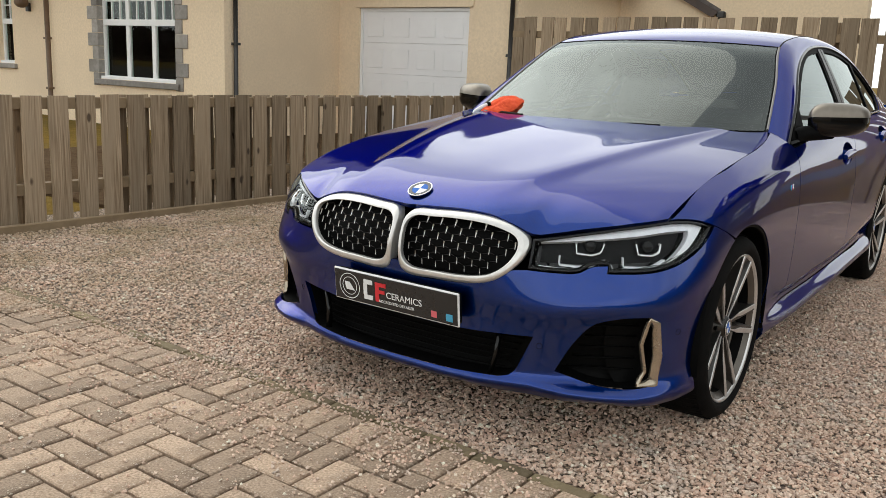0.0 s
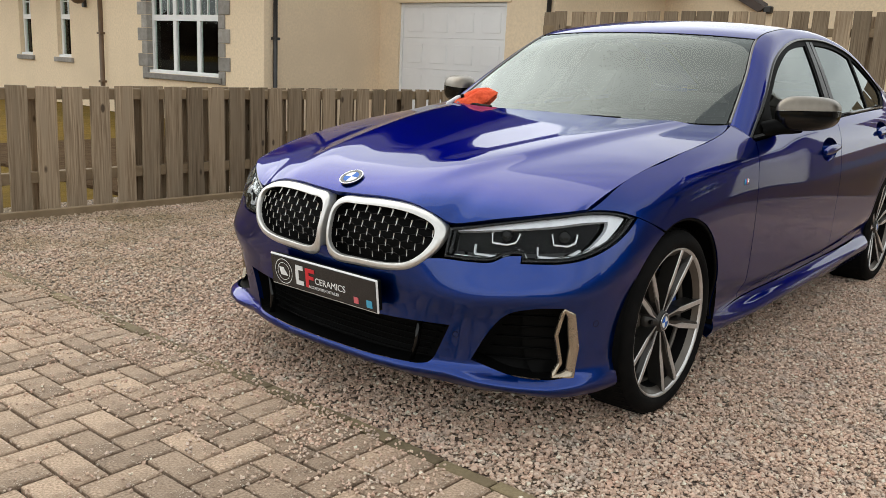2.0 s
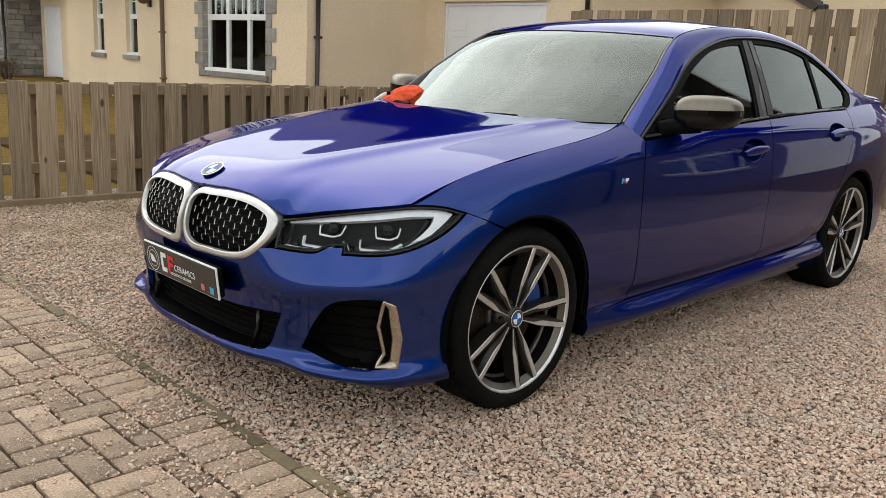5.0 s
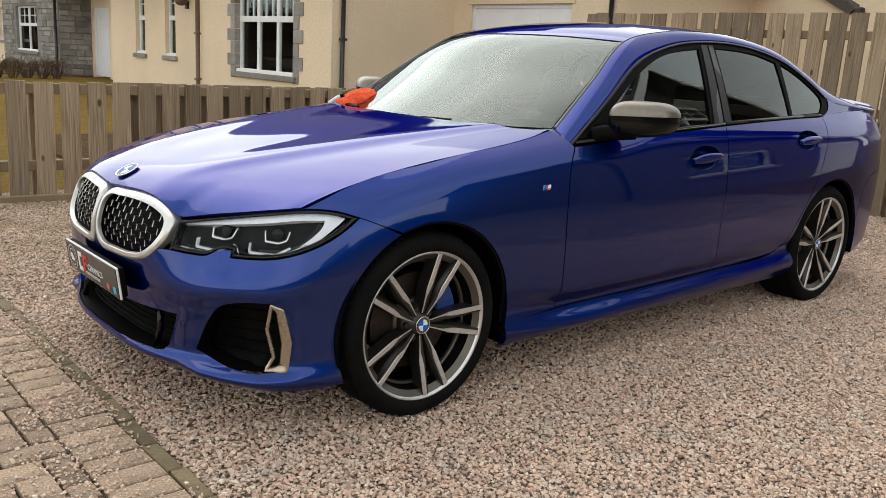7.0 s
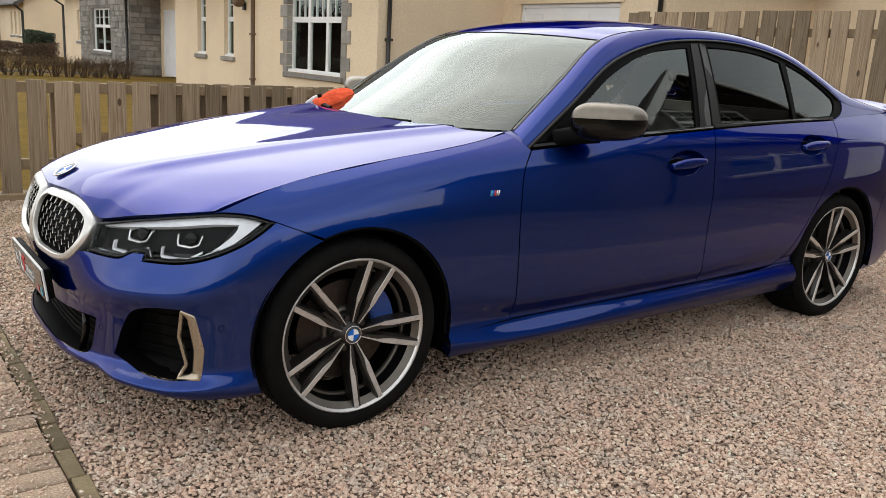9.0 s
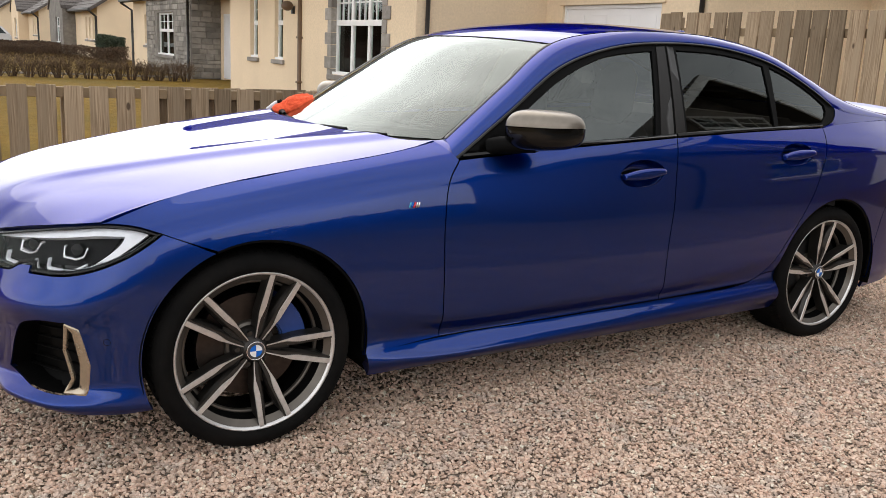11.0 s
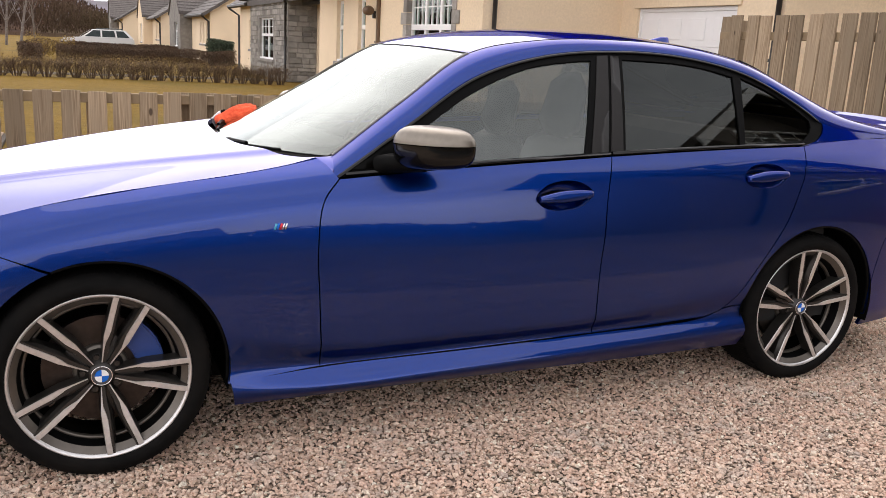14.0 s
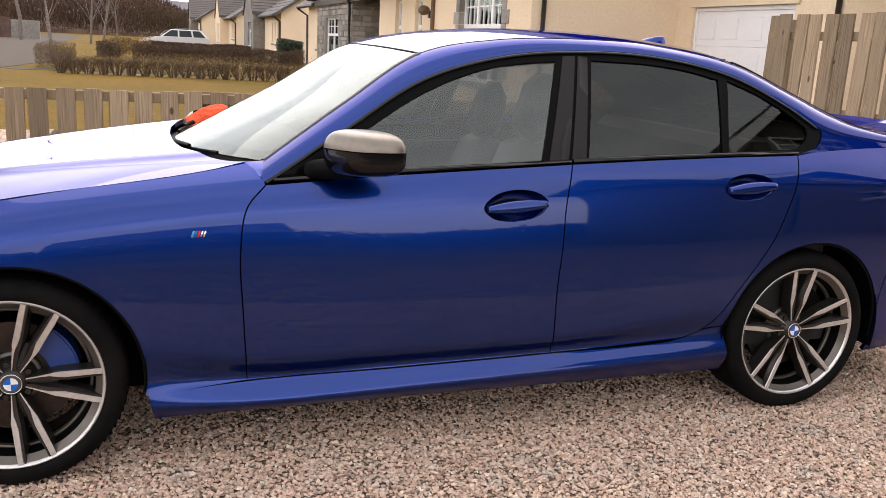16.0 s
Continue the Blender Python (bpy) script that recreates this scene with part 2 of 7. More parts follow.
def timber(name, pale, deep, knot):
    """Sawn softwood gone grey: long grain, weathered bands, dark knots, a tone of its own for each board."""
    m, n, l, b = nodes_of(name)
    tc = n.new("ShaderNodeTexCoord")
    rnd = n.new("ShaderNodeObjectInfo").outputs["Random"]
    mul = n.new("ShaderNodeVectorMath")
    mul.operation = "MULTIPLY_ADD"
    mul.inputs[1].default_value = (1, 1, 1)
    cmb = n.new("ShaderNodeCombineXYZ")
    k1 = n.new("ShaderNodeMath")
    k1.operation = "MULTIPLY"
    k1.inputs[1].default_value = 37.0
    l.new(rnd, k1.inputs[0])
    for q in range(3):
        l.new(k1.outputs[0], cmb.inputs[q])
    l.new(tc.outputs["Object"], mul.inputs[0])
    l.new(cmb.outputs[0], mul.inputs[2])

    def tex(kind, scale, stretch):
        mp = n.new("ShaderNodeMapping")
        mp.inputs["Scale"].default_value = stretch
        l.new(mul.outputs[0], mp.inputs["Vector"])
        t = n.new(kind)
        t.inputs["Scale"].default_value = scale
        l.new(mp.outputs["Vector"], t.inputs["Vector"])
        return t
    grain = tex("ShaderNodeTexNoise", 30, (3, 1, 0.09))
    grain.inputs["Detail"].default_value = 6
    grain.inputs["Distortion"].default_value = 0.6
    band = tex("ShaderNodeTexNoise", 5, (2.2, 1, 0.35))
    vor = tex("ShaderNodeTexVoronoi", 4.2, (1.6, 0.2, 0.75))
    col = mixrgb(n, l, ramp(n, l, grain.outputs["Fac"], 0.33, 0.68), deep, pale)
    col = mixrgb(n, l, ramp(n, l, band.outputs["Fac"], 0.42, 0.70), col, tuple(v * 0.72 for v in pale))
    kn = n.new("ShaderNodeMapRange")
    kn.inputs[1].default_value, kn.inputs[2].default_value = 0.075, 0.125
    kn.inputs[3].default_value, kn.inputs[4].default_value = 0.9, 0.0
    l.new(vor.outputs["Distance"], kn.inputs[0])
    col = mixrgb(n, l, kn.outputs[0], col, knot)
    hs = n.new("ShaderNodeHueSaturation")
    r1 = n.new("ShaderNodeMapRange")
    r1.inputs[3].default_value, r1.inputs[4].default_value = 0.60, 1.18
    l.new(rnd, r1.inputs[0])
    l.new(r1.outputs[0], hs.inputs["Value"])
    l.new(col, hs.inputs["Color"])
    l.new(hs.outputs["Color"], b.inputs["Base Color"])
    b.inputs["Roughness"].default_value = 0.85
    b.inputs["Specular IOR Level"].default_value = 0.25
    bump(n, l, b, grain.outputs["Fac"], 0.8, 0.003)
    return m


M_WOOD = timber("weathered_fence_timber", (0.39, 0.298, 0.202), (0.165, 0.114, 0.069), (0.060, 0.040, 0.026))
M_WOODFRESH = surface("pale_fence_rail", (0.19, 0.132, 0.075), (0.25, 0.18, 0.105), 9, 0.8, 0.003, 26, stretch=(1, 1, 1))
M_CREAM = render_wall("cream_render", (0.82, 0.655, 0.46))
M_QUOIN = surface("grey_stone", (0.25, 0.228, 0.205), (0.33, 0.305, 0.28), 14, 0.9, 0.006, 60, stain=(0.21, 0.19, 0.165), stain_scale=2, per="object")
M_WALLSTONE = surface("grey_walling_stone", (0.175, 0.161, 0.143), (0.259, 0.238, 0.210), 5, 0.9, 0.02, 20, stain=(0.126, 0.115, 0.105), stain_scale=1.3)
M_STONEPIECE = surface("squared_walling_stone", (0.215, 0.196, 0.172), (0.310, 0.285, 0.250), 5, 0.9, 0.012, 20, stain=(0.165, 0.150, 0.135), stain_scale=1.3, per="island", pv=(0.66, 1.3))
M_UPVC = surface("white_upvc", (0.83, 0.82, 0.81), (0.78, 0.775, 0.77), 6, 0.35)
M_DOORWHITE = surface("white_steel_door", (0.82, 0.81, 0.81), (0.78, 0.77, 0.775), 3, 0.45, stain=(0.74, 0.73, 0.73), stain_scale=0.7)
M_DARKPIPE = surface("black_plastic_pipe", (0.018, 0.017, 0.017), (0.03, 0.028, 0.027), 8, 0.4)
M_BROWNPIPE = surface("brown_trim", (0.12, 0.075, 0.045), (0.16, 0.10, 0.06), 8, 0.6)
M_ROOF = surface("dark_roof_tile", (0.06, 0.052, 0.048), (0.105, 0.09, 0.082), 10, 0.8, 0.008, 40, per="object")
M_FASCIA = surface("dark_fascia", (0.05, 0.035, 0.03), (0.08, 0.055, 0.045), 5, 0.5)
M_ROOM = surface("room_interior", (0.36, 0.22, 0.12), (0.50, 0.32, 0.18), 1.2, 0.9)
M_CURTAIN = surface("beige_curtain", (0.42, 0.34, 0.25), (0.30, 0.23, 0.16), 6, 0.9, stretch=(1, 8, 0.4))
M_WINGLASS = glass("house_glass", (0.88, 0.88, 0.86), mixing=0.89)
M_HEDGE = surface("beech_hedge_leaf", (0.050, 0.028, 0.013), (0.100, 0.056, 0.026), 3, 0.8, per="island")
M_DRYLEAF = surface("dry_leaf", (0.105, 0.068, 0.032), (0.170, 0.115, 0.055), 3, 0.85, per="island")
M_TWIG = surface("bare_twig", (0.075, 0.045, 0.027), (0.135, 0.085, 0.052), 3, 0.85, per="island")
M_GREENBUSH = surface("dark_conifer_leaf", (0.015, 0.028, 0.012), (0.035, 0.055, 0.022), 3, 0.7, per="island")
M_PINKTWIG = surface("reddish_twig", (0.26, 0.12, 0.09), (0.34, 0.18, 0.13), 3, 0.85, per="island")
M_YELLOWLEAF = surface("ochre_leaf", (0.20, 0.13, 0.025), (0.28, 0.18, 0.04), 3, 0.8, per="island")
M_WOODS = surface("far_winter_woods", (0.052, 0.034, 0.026), (0.112, 0.070, 0.048), 0.10, 0.95, stain=(0.060, 0.050, 0.026), stain_scale=0.05, per="island", pv=(0.80, 1.22), spec=0.05)
M_HILL = surface("far_hill_heather", (0.130, 0.115, 0.135), (0.175, 0.155, 0.175), 0.02, 0.95, stain=(0.105, 0.100, 0.105), stain_scale=0.008, spec=0.02)
M_BARK = surface("pale_bark", (0.20, 0.165, 0.14), (0.10, 0.08, 0.065), 5, 0.85, stretch=(1, 1, 4))


# ---- mesh helpers ----
def part(name, bm, material, parent=None, label=""):
    """Links a bmesh (or mesh) as one object."""
    if isinstance(bm, bmesh.types.BMesh):
        me = bpy.data.meshes.new(name)
        bm.to_mesh(me)
        bm.free()
    else:
        me = bm
    if material and not me.materials:
        me.materials.append(material)
    ob = new(name, me)
    if parent:
        ob.parent = parent
    if label:
        ob["label"] = label
    return ob


def empty(name, loc=(0, 0, 0), **tags):
    ob = new(name)
    ob.location = loc
    return tagged(ob, **tags)


def box(bm, x0, x1, y0, y1, z0, z1):
    v = [bm.verts.new(p) for p in ((x0, y0, z0), (x1, y0, z0), (x1, y1, z0), (x0, y1, z0), (x0, y0, z1), (x1, y0, z1), (x1, y1, z1), (x0, y1, z1))]
    return [bm.faces.new([v[i] for i in f]) for f in ((3, 2, 1, 0), (4, 5, 6, 7), (0, 1, 5, 4), (1, 2, 6, 5), (2, 3, 7, 6), (3, 0, 4, 7))]


def boxes(*dims, bevel=0.0):
    bm = bmesh.new()
    for d in dims:
        box(bm, *d)
    if bevel:
        bmesh.ops.bevel(bm, geom=bm.edges[:], offset=bevel, segments=1, profile=0.5, affect="EDGES")
    return bm


def prism(pts, axis, a0, a1):
    """A polygon in the plane across an axis, drawn out from a0 to a1. pts: (u, v) = the other two axes in order."""
    bm = bmesh.new()
    def at(p, a):
        q = list(p)
        q.insert(axis, a)
        return q
    r0 = [bm.verts.new(at(p, a0)) for p in pts]
    r1 = [bm.verts.new(at(p, a1)) for p in pts]
    bm.faces.new(r0[::-1])
    bm.faces.new(r1)
    k = len(pts)
    for i in range(k):
        bm.faces.new((r0[i], r0[(i + 1) % k], r1[(i + 1) % k], r1[i]))
    bmesh.ops.recalc_face_normals(bm, faces=bm.faces[:])
    return bm


def tube(bm, path, radius, sides=8, cap=True):
    """A round tube along a polyline; radius: one number or one a point."""
    path = [Vector(p) for p in path]
    rings = []
    up = Vector((0.13, 0.31, 0.94))
    for i, p in enumerate(path):
        d = (path[min(i + 1, len(path) - 1)] - path[max(i - 1, 0)]).normalized()
        a = d.cross(up)
        if a.length < 1e-3:
            a = d.cross(Vector((1, 0, 0)))
        a.normalize()
        b = d.cross(a)
        r = radius[i] if isinstance(radius, (list, tuple)) else radius
        rings.append([bm.verts.new(p + r * (math.cos(2 * math.pi * k / sides) * a + math.sin(2 * math.pi * k / sides) * b)) for k in range(sides)])
    for r0, r1 in zip(rings, rings[1:]):
        for k in range(sides):
            f = bm.faces.new((r0[k], r0[(k + 1) % sides], r1[(k + 1) % sides], r1[k]))
            f.smooth = True
    if cap:
        bm.faces.new(rings[0])
        bm.faces.new(rings[-1][::-1])


def from_arrays(name, verts, faces, material, parent=None, label="", smooth=False):
    me = bpy.data.meshes.new(name)
    verts, faces = np.asarray(verts, dtype=np.float32), np.asarray(faces, dtype=np.int32)
    me.vertices.add(len(verts))
    me.vertices.foreach_set("co", verts.ravel())
    k = faces.shape[1]
    me.loops.add(faces.size)
    me.loops.foreach_set("vertex_index", faces.ravel())
    me.polygons.add(len(faces))
    me.polygons.foreach_set("loop_start", np.arange(len(faces), dtype=np.int32) * k)
    me.polygons.foreach_set("use_smooth", np.full(len(faces), smooth))
    me.update(calc_edges=True)
    me.validate()
    return part(name, me, material, parent, label)


def scatter(template_v, template_f, places, scales, rng, squash=(1, 1, 1)):
    """Many turned and scaled copies of small templates, as one array of points and faces."""
    n = len(places)
    q = rng.normal(size=(n, 4))
    q /= np.linalg.norm(q, axis=1)[:, None]
    w, x, y, z = q.T
    R = np.stack([1 - 2 * (y * y + z * z), 2 * (x * y - z * w), 2 * (x * z + y * w), 2 * (x * y + z * w), 1 - 2 * (x * x + z * z), 2 * (y * z - x * w),
                  2 * (x * z - y * w), 2 * (y * z + x * w), 1 - 2 * (x * x + y * y)], axis=1).reshape(n, 3, 3)
    pick = rng.integers(0, len(template_v), n)
    tv = np.asarray(template_v)[pick] * scales[:, None, None]
    v = np.einsum("nij,nkj->nki", R, tv) * np.asarray(squash) + places[:, None, :]
    k = tv.shape[1]
    f = np.asarray(template_f)[None] + (np.arange(n) * k)[:, None, None]
    return v.reshape(-1, 3), f.reshape(-1, f.shape[2])


def chip_templates(rng, count=14):
    """Angular crushed stones: jittered, skewed blocks of twelve triangles."""
    v = np.array([(-1, -1, -1), (1, -1, -1), (1, 1, -1), (-1, 1, -1), (-1, -1, 1), (1, -1, 1), (1, 1, 1), (-1, 1, 1)]) * 0.72
    f = [(0, 2, 1), (0, 3, 2), (4, 5, 6), (4, 6, 7), (0, 1, 5), (0, 5, 4), (1, 2, 6), (1, 6, 5), (2, 3, 7), (2, 7, 6), (3, 0, 4), (3, 4, 7)]
    out = []
    for _ in range(count):
        s = rng.uniform(0.6, 1.15, 3)
        out.append(v * s * rng.uniform(0.6, 1.15, (8, 1)) + rng.uniform(-0.30, 0.30, (8, 3)))
    return np.array(out), np.array(f)


# ---- the car's surfaces: plan curve with upright profiles, glasshouse, bonnet ----
def catmull(pts, n):
    """A smooth curve through points, n steps a span."""
    P = np.asarray(pts, float)
    P = np.vstack([2 * P[0] - P[1], P, 2 * P[-1] - P[-2]])
    out = []
    for i in range(1, len(P) - 2):
        t = np.linspace(0, 1, n, endpoint=False)[:, None]
        a, b, c, d = P[i - 1], P[i], P[i + 1], P[i + 2]
        ta, tb, tc = np.linalg.norm(b - a) ** 0.5, np.linalg.norm(c - b) ** 0.5, np.linalg.norm(d - c) ** 0.5
        m1 = (c - b) + tb * ((b - a) / ta - (c - a) / (ta + tb))
        m2 = (c - b) + tb * ((d - c) / tc - (d - b) / (tb + tc))
        out.append((2 * (b - c) + m1 + m2) * t ** 3 + (-3 * (b - c) - 2 * m1 - m2) * t ** 2 + m1 * t + b)
    out.append(P[-2][None])
    return np.concatenate(out)


def pchip(xk, yk, x):
    """Monotone cubic through knots; xk, yk: (n, k), x: (n,)."""
    h = np.diff(xk, axis=1)
    d = np.diff(yk, axis=1) / h
    m = np.zeros_like(yk)
    w1, w2 = 2 * h[:, 1:] + h[:, :-1], h[:, 1:] + 2 * h[:, :-1]
    same = d[:, :-1] * d[:, 1:] > 0
    with np.errstate(divide="ignore", invalid="ignore"):
        hm = (w1 + w2) / (w1 / d[:, :-1] + w2 / d[:, 1:])
    m[:, 1:-1] = np.where(same, hm, 0)
    m[:, 0], m[:, -1] = d[:, 0], d[:, -1]
    k = np.clip((x[:, None] >= xk).sum(axis=1) - 1, 0, xk.shape[1] - 2)
    r = np.arange(len(x))
    t = (x - xk[r, k]) / h[r, k]
    t = np.clip(t, -1.5, 2.5)
    hh = h[r, k]
    inside = (t >= 0) & (t <= 1)
    cub = (1 + 2 * t) * (1 - t) ** 2 * yk[r, k] + t * (1 - t) ** 2 * hh * m[r, k] + t * t * (3 - 2 * t) * yk[r, k + 1] + t * t * (t - 1) * hh * m[r, k + 1]
    lin = np.where(t < 0, yk[r, k] + t * hh * m[r, k], yk[r, k + 1] + (t - 1) * hh * m[r, k + 1])
    return np.where(inside, cub, lin)


PLAN = catmull([(-0.800, 0.0), (-0.790, 0.25), (-0.752, 0.45), (-0.690, 0.62), (-0.610, 0.745), (-0.510, 0.832), (-0.36, 0.885), (0.0, 0.905), (0.7, 0.908), (1.8, 0.914),
                (2.85, 0.912), (3.35, 0.888), (3.62, 0.82), (3.80, 0.68), (3.88, 0.42), (3.905, 0.0)], 40)
PLAN_S = np.concatenate([[0], np.cumsum(np.linalg.norm(np.diff(PLAN, axis=0), axis=1))])
_tan = np.gradient(PLAN, axis=0)
_tan /= np.linalg.norm(_tan, axis=1)[:, None]
PLAN_N = np.stack([-_tan[:, 1], _tan[:, 0]], axis=1)      # outward
S_MAX = PLAN_S[-1]


def s_at(x=None, y=None, front=True):
    """Length along the plan curve: by x (flanks), or by half-width y (front end)."""
    if y is not None:
        k = len(PLAN) // 3
        return float(np.interp(y, PLAN[:k, 1], PLAN_S[:k]))
    return float(np.interp(x, PLAN[:, 0], PLAN_S))


# upright profiles: at each station, (height, distance in from the plan curve)
STATIONS = [
    (s_at(y=0.0), ((0.165, -0.060), (0.205, -0.004), (0.245, -0.022), (0.40, -0.018), (0.50, -0.004), (0.58, 0.004), (0.68, -0.022), (0.755, -0.080))),
    (s_at(y=0.30), ((0.165, -0.060), (0.205, -0.004), (0.245, -0.022), (0.40, -0.018), (0.50, -0.002), (0.58, 0.000), (0.68, -0.030), (0.745, -0.085))),
    (s_at(y=0.52), ((0.170, -0.055), (0.212, -0.010), (0.250, -0.030), (0.40, -0.014), (0.468, 0.004), (0.55, -0.011), (0.66, -0.042), (0.735, -0.090))),
    (s_at(y=0.70), ((0.175, -0.050), (0.205, 0.000), (0.265, -0.030), (0.43, -0.012), (0.484, 0.009), (0.57, -0.018), (0.68, -0.055), (0.742, -0.098))),
    (s_at(x=-0.51), ((0.165, -0.030), (0.200, 0.000), (0.265, -0.018), (0.44, -0.008), (0.500, 0.006), (0.60, -0.014), (0.69, -0.040), (0.752, -0.085))),
    (s_at(x=-0.25), ((0.165, -0.030), (0.200, -0.006), (0.30, -0.012), (0.48, -0.004), (0.60, 0.002), (0.70, -0.008), (0.765, -0.040), (0.815, -0.105))),
    (s_at(x=0.10), ((0.165, -0.040), (0.230, -0.018), (0.32, -0.012), (0.50, -0.004), (0.66, 0.002), (0.775, -0.010), (0.845, -0.052), (0.890, -0.128))),
    (s_at(x=0.70), ((0.170, -0.045), (0.212, -0.002), (0.290, -0.046), (0.365, -0.012), (0.67, 0.000), (0.845, -0.018), (0.925, -0.078), (0.975, -0.160))),
    (s_at(x=1.20), ((0.170, -0.050), (0.226, 0.004), (0.302, -0.040), (0.360, -0.010), (0.66, 0.000), (0.850, -0.021), (0.925, -0.048), (0.970, -0.082))),
    (s_at(x=1.80), ((0.170, -0.050), (0.246, 0.004), (0.316, -0.036), (0.375, -0.009), (0.67, 0.000), (0.862, -0.019), (0.945, -0.048), (0.990, -0.076))),
    (s_at(x=2.45), ((0.175, -0.055), (0.268, 0.002), (0.338, -0.034), (0.455, -0.007), (0.68, 0.001), (0.880, -0.016), (0.965, -0.050), (1.015, -0.088))),
    (s_at(x=2.85), ((0.180, -0.060), (0.270, -0.010), (0.350, -0.016), (0.52, -0.006), (0.71, 0.004), (0.890, -0.010), (0.985, -0.058), (1.040, -0.112))),
    (s_at(x=3.35), ((0.190, -0.060), (0.280, -0.020), (0.380, -0.012), (0.54, -0.004), (0.70, 0.002), (0.890, -0.006), (0.985, -0.060), (1.055, -0.130))),
    (s_at(x=3.70), ((0.200, -0.060), (0.290, -0.020), (0.400, -0.010), (0.54, 0.000), (0.66, 0.002), (0.860, -0.010), (0.980, -0.050), (1.060, -0.110))),
    (S_MAX, ((0.210, -0.060), (0.300, -0.020), (0.420, -0.005), (0.54, 0.004), (0.66, -0.010), (0.860, -0.030), (0.980, -0.030), (1.075, -0.060))),
]
ST_S = np.array([s for s, _ in STATIONS])
ST_K = np.array([k for _, k in STATIONS])          # station, level, (z, off)


def station_at(s):
    """Profiles between the stations, smooth in s."""
    i = np.clip(np.searchsorted(ST_S, s) - 1, 0, len(ST_S) - 2)
    h = ST_S[i + 1] - ST_S[i]
    t = np.clip((s - ST_S[i]) / h, 0, 1)[:, None, None]
    hh = h[:, None, None]
    im, ip = np.maximum(i - 1, 0), np.minimum(i + 2, len(ST_S) - 1)
    m0 = (ST_K[i + 1] - ST_K[im]) / (ST_S[i + 1] - ST_S[im])[:, None, None]
    m1 = (ST_K[ip] - ST_K[i]) / (ST_S[ip] - ST_S[i])[:, None, None]
    return (1 + 2 * t) * (1 - t) ** 2 * ST_K[i] + t * (1 - t) ** 2 * hh * m0 + t * t * (3 - 2 * t) * ST_K[i + 1] + t * t * (t - 1) * hh * m1


def flank(u, z, out=0.0):
    """The body's skin at plan length u (below 0: the camera's side, -y) and height z."""
    u, z = np.asarray(u, float), np.asarray(z, float)
    s = np.abs(u)
    K = station_at(s)
    d = np.interp(z, [0.30, 0.45], [0.005, 0.013])
    off = sum(w * pchip(K[:, :, 0], K[:, :, 1], z + k * d) for k, w in ((-2, 1), (-1, 2), (0, 3), (1, 2), (2, 1))) / 9 + out
    px, py = np.interp(s, PLAN_S, PLAN[:, 0]), np.interp(s, PLAN_S, PLAN[:, 1])
    nx, ny = np.interp(s, PLAN_S, PLAN_N[:, 0]), np.interp(s, PLAN_S, PLAN_N[:, 1])
    sg = np.where(u < 0, -1.0, 1.0)
    return np.stack([px + nx * off, sg * (py + ny * off), z], axis=1)


BELT = catmull([(0.6, 0.795, 0.922), (0.9, 0.822, 0.944), (1.3, 0.838, 0.968), (1.8, 0.842, 0.985), (2.4, 0.832, 1.008), (2.85, 0.808, 1.030), (3.15, 0.782, 1.045), (3.42, 0.748, 1.052)], 16)


def glasshouse(x, z, out=0.0, side=-1.0):
    """The side windows' surface, leaning in and gently curved."""
    x, z = np.asarray(x, float), np.asarray(z, float)
    zb, yb = np.interp(x, BELT[:, 0], BELT[:, 2]), np.interp(x, BELT[:, 0], BELT[:, 1])
    d = z - zb
    y = yb - 0.48 * d - 0.22 * d * d + out
    return np.stack([x, side * y, z], axis=1)


NOSE = catmull([(0, -0.750, 0.731), (0.12, -0.740, 0.737), (0.215, -0.728, 0.740), (0.317, -0.716, 0.733), (0.402, -0.706, 0.708), (0.457, -0.694, 0.687), (0.52, -0.667, 0.697), (0.583, -0.628, 0.712),
                (0.655, -0.577, 0.726), (0.713, -0.528, 0.738), (0.757, -0.484, 0.746), (0.784, -0.440, 0.752)], 12)
NOSE_Y, NOSE_X, NOSE_Z = NOSE[:, 0], NOSE[:, 1], NOSE[:, 2]


def crown(x):
    """Heights of the bonnet's middle and of its edge."""
    return 0.9165 + 0.150 * x - 0.036 * x * x, 0.8679 + 0.2086 * x - 0.0716 * x * x


def bonnet_front(y):
    return np.interp(np.abs(y), NOSE_Y, NOSE_X)


EDGE_DROP = np.polyfit([-0.44, -0.3, -0.1, 0.1, 0.2, 0.3, 0.4, 0.5, 0.6, 0.7], [0.0, 0.006, 0.006, -0.002, -0.006, -0.011, -0.0145, -0.0155, -0.013, -0.006], 4)


def bonnet(x, y, out=0.0):
    """The bonnet: a crowned sheet, rolled down at the nose, with two creases that run from the screen to the grille."""
    x, y = np.asarray(x, float), np.asarray(y, float)
    zc, ze = crown(x)
    a = np.abs(y)
    z = zc - (zc - ze) * (a / 0.777) ** 2.3
    xf, zf = bonnet_front(y), np.interp(a, NOSE_Y, NOSE_Z)
    zcf, zef = crown(xf)
    z_at_nose = zcf - (zcf - zef) * (a / 0.777) ** 2.3
    d = np.maximum(x - xf, -0.02)
    z = z - (z_at_nose - zf) * np.exp(-d / 0.075)
    z = z + np.polyval(EDGE_DROP, np.clip(x, -0.44, 0.7)) * (a / 0.785) ** 4
    yc = 0.445 + 0.24 * x - 0.05 * x * x
    q = a - yc
    fade = np.clip((x + 0.72) / 0.30, 0, 1)
    fade = fade * fade * (3 - 2 * fade)
    z = z + fade * 0.011 * np.where(q < 0, np.exp(-(q / 0.13) ** 2), np.exp(-(q / 0.045) ** 2))
    return np.stack([x, y, z + out], axis=1)

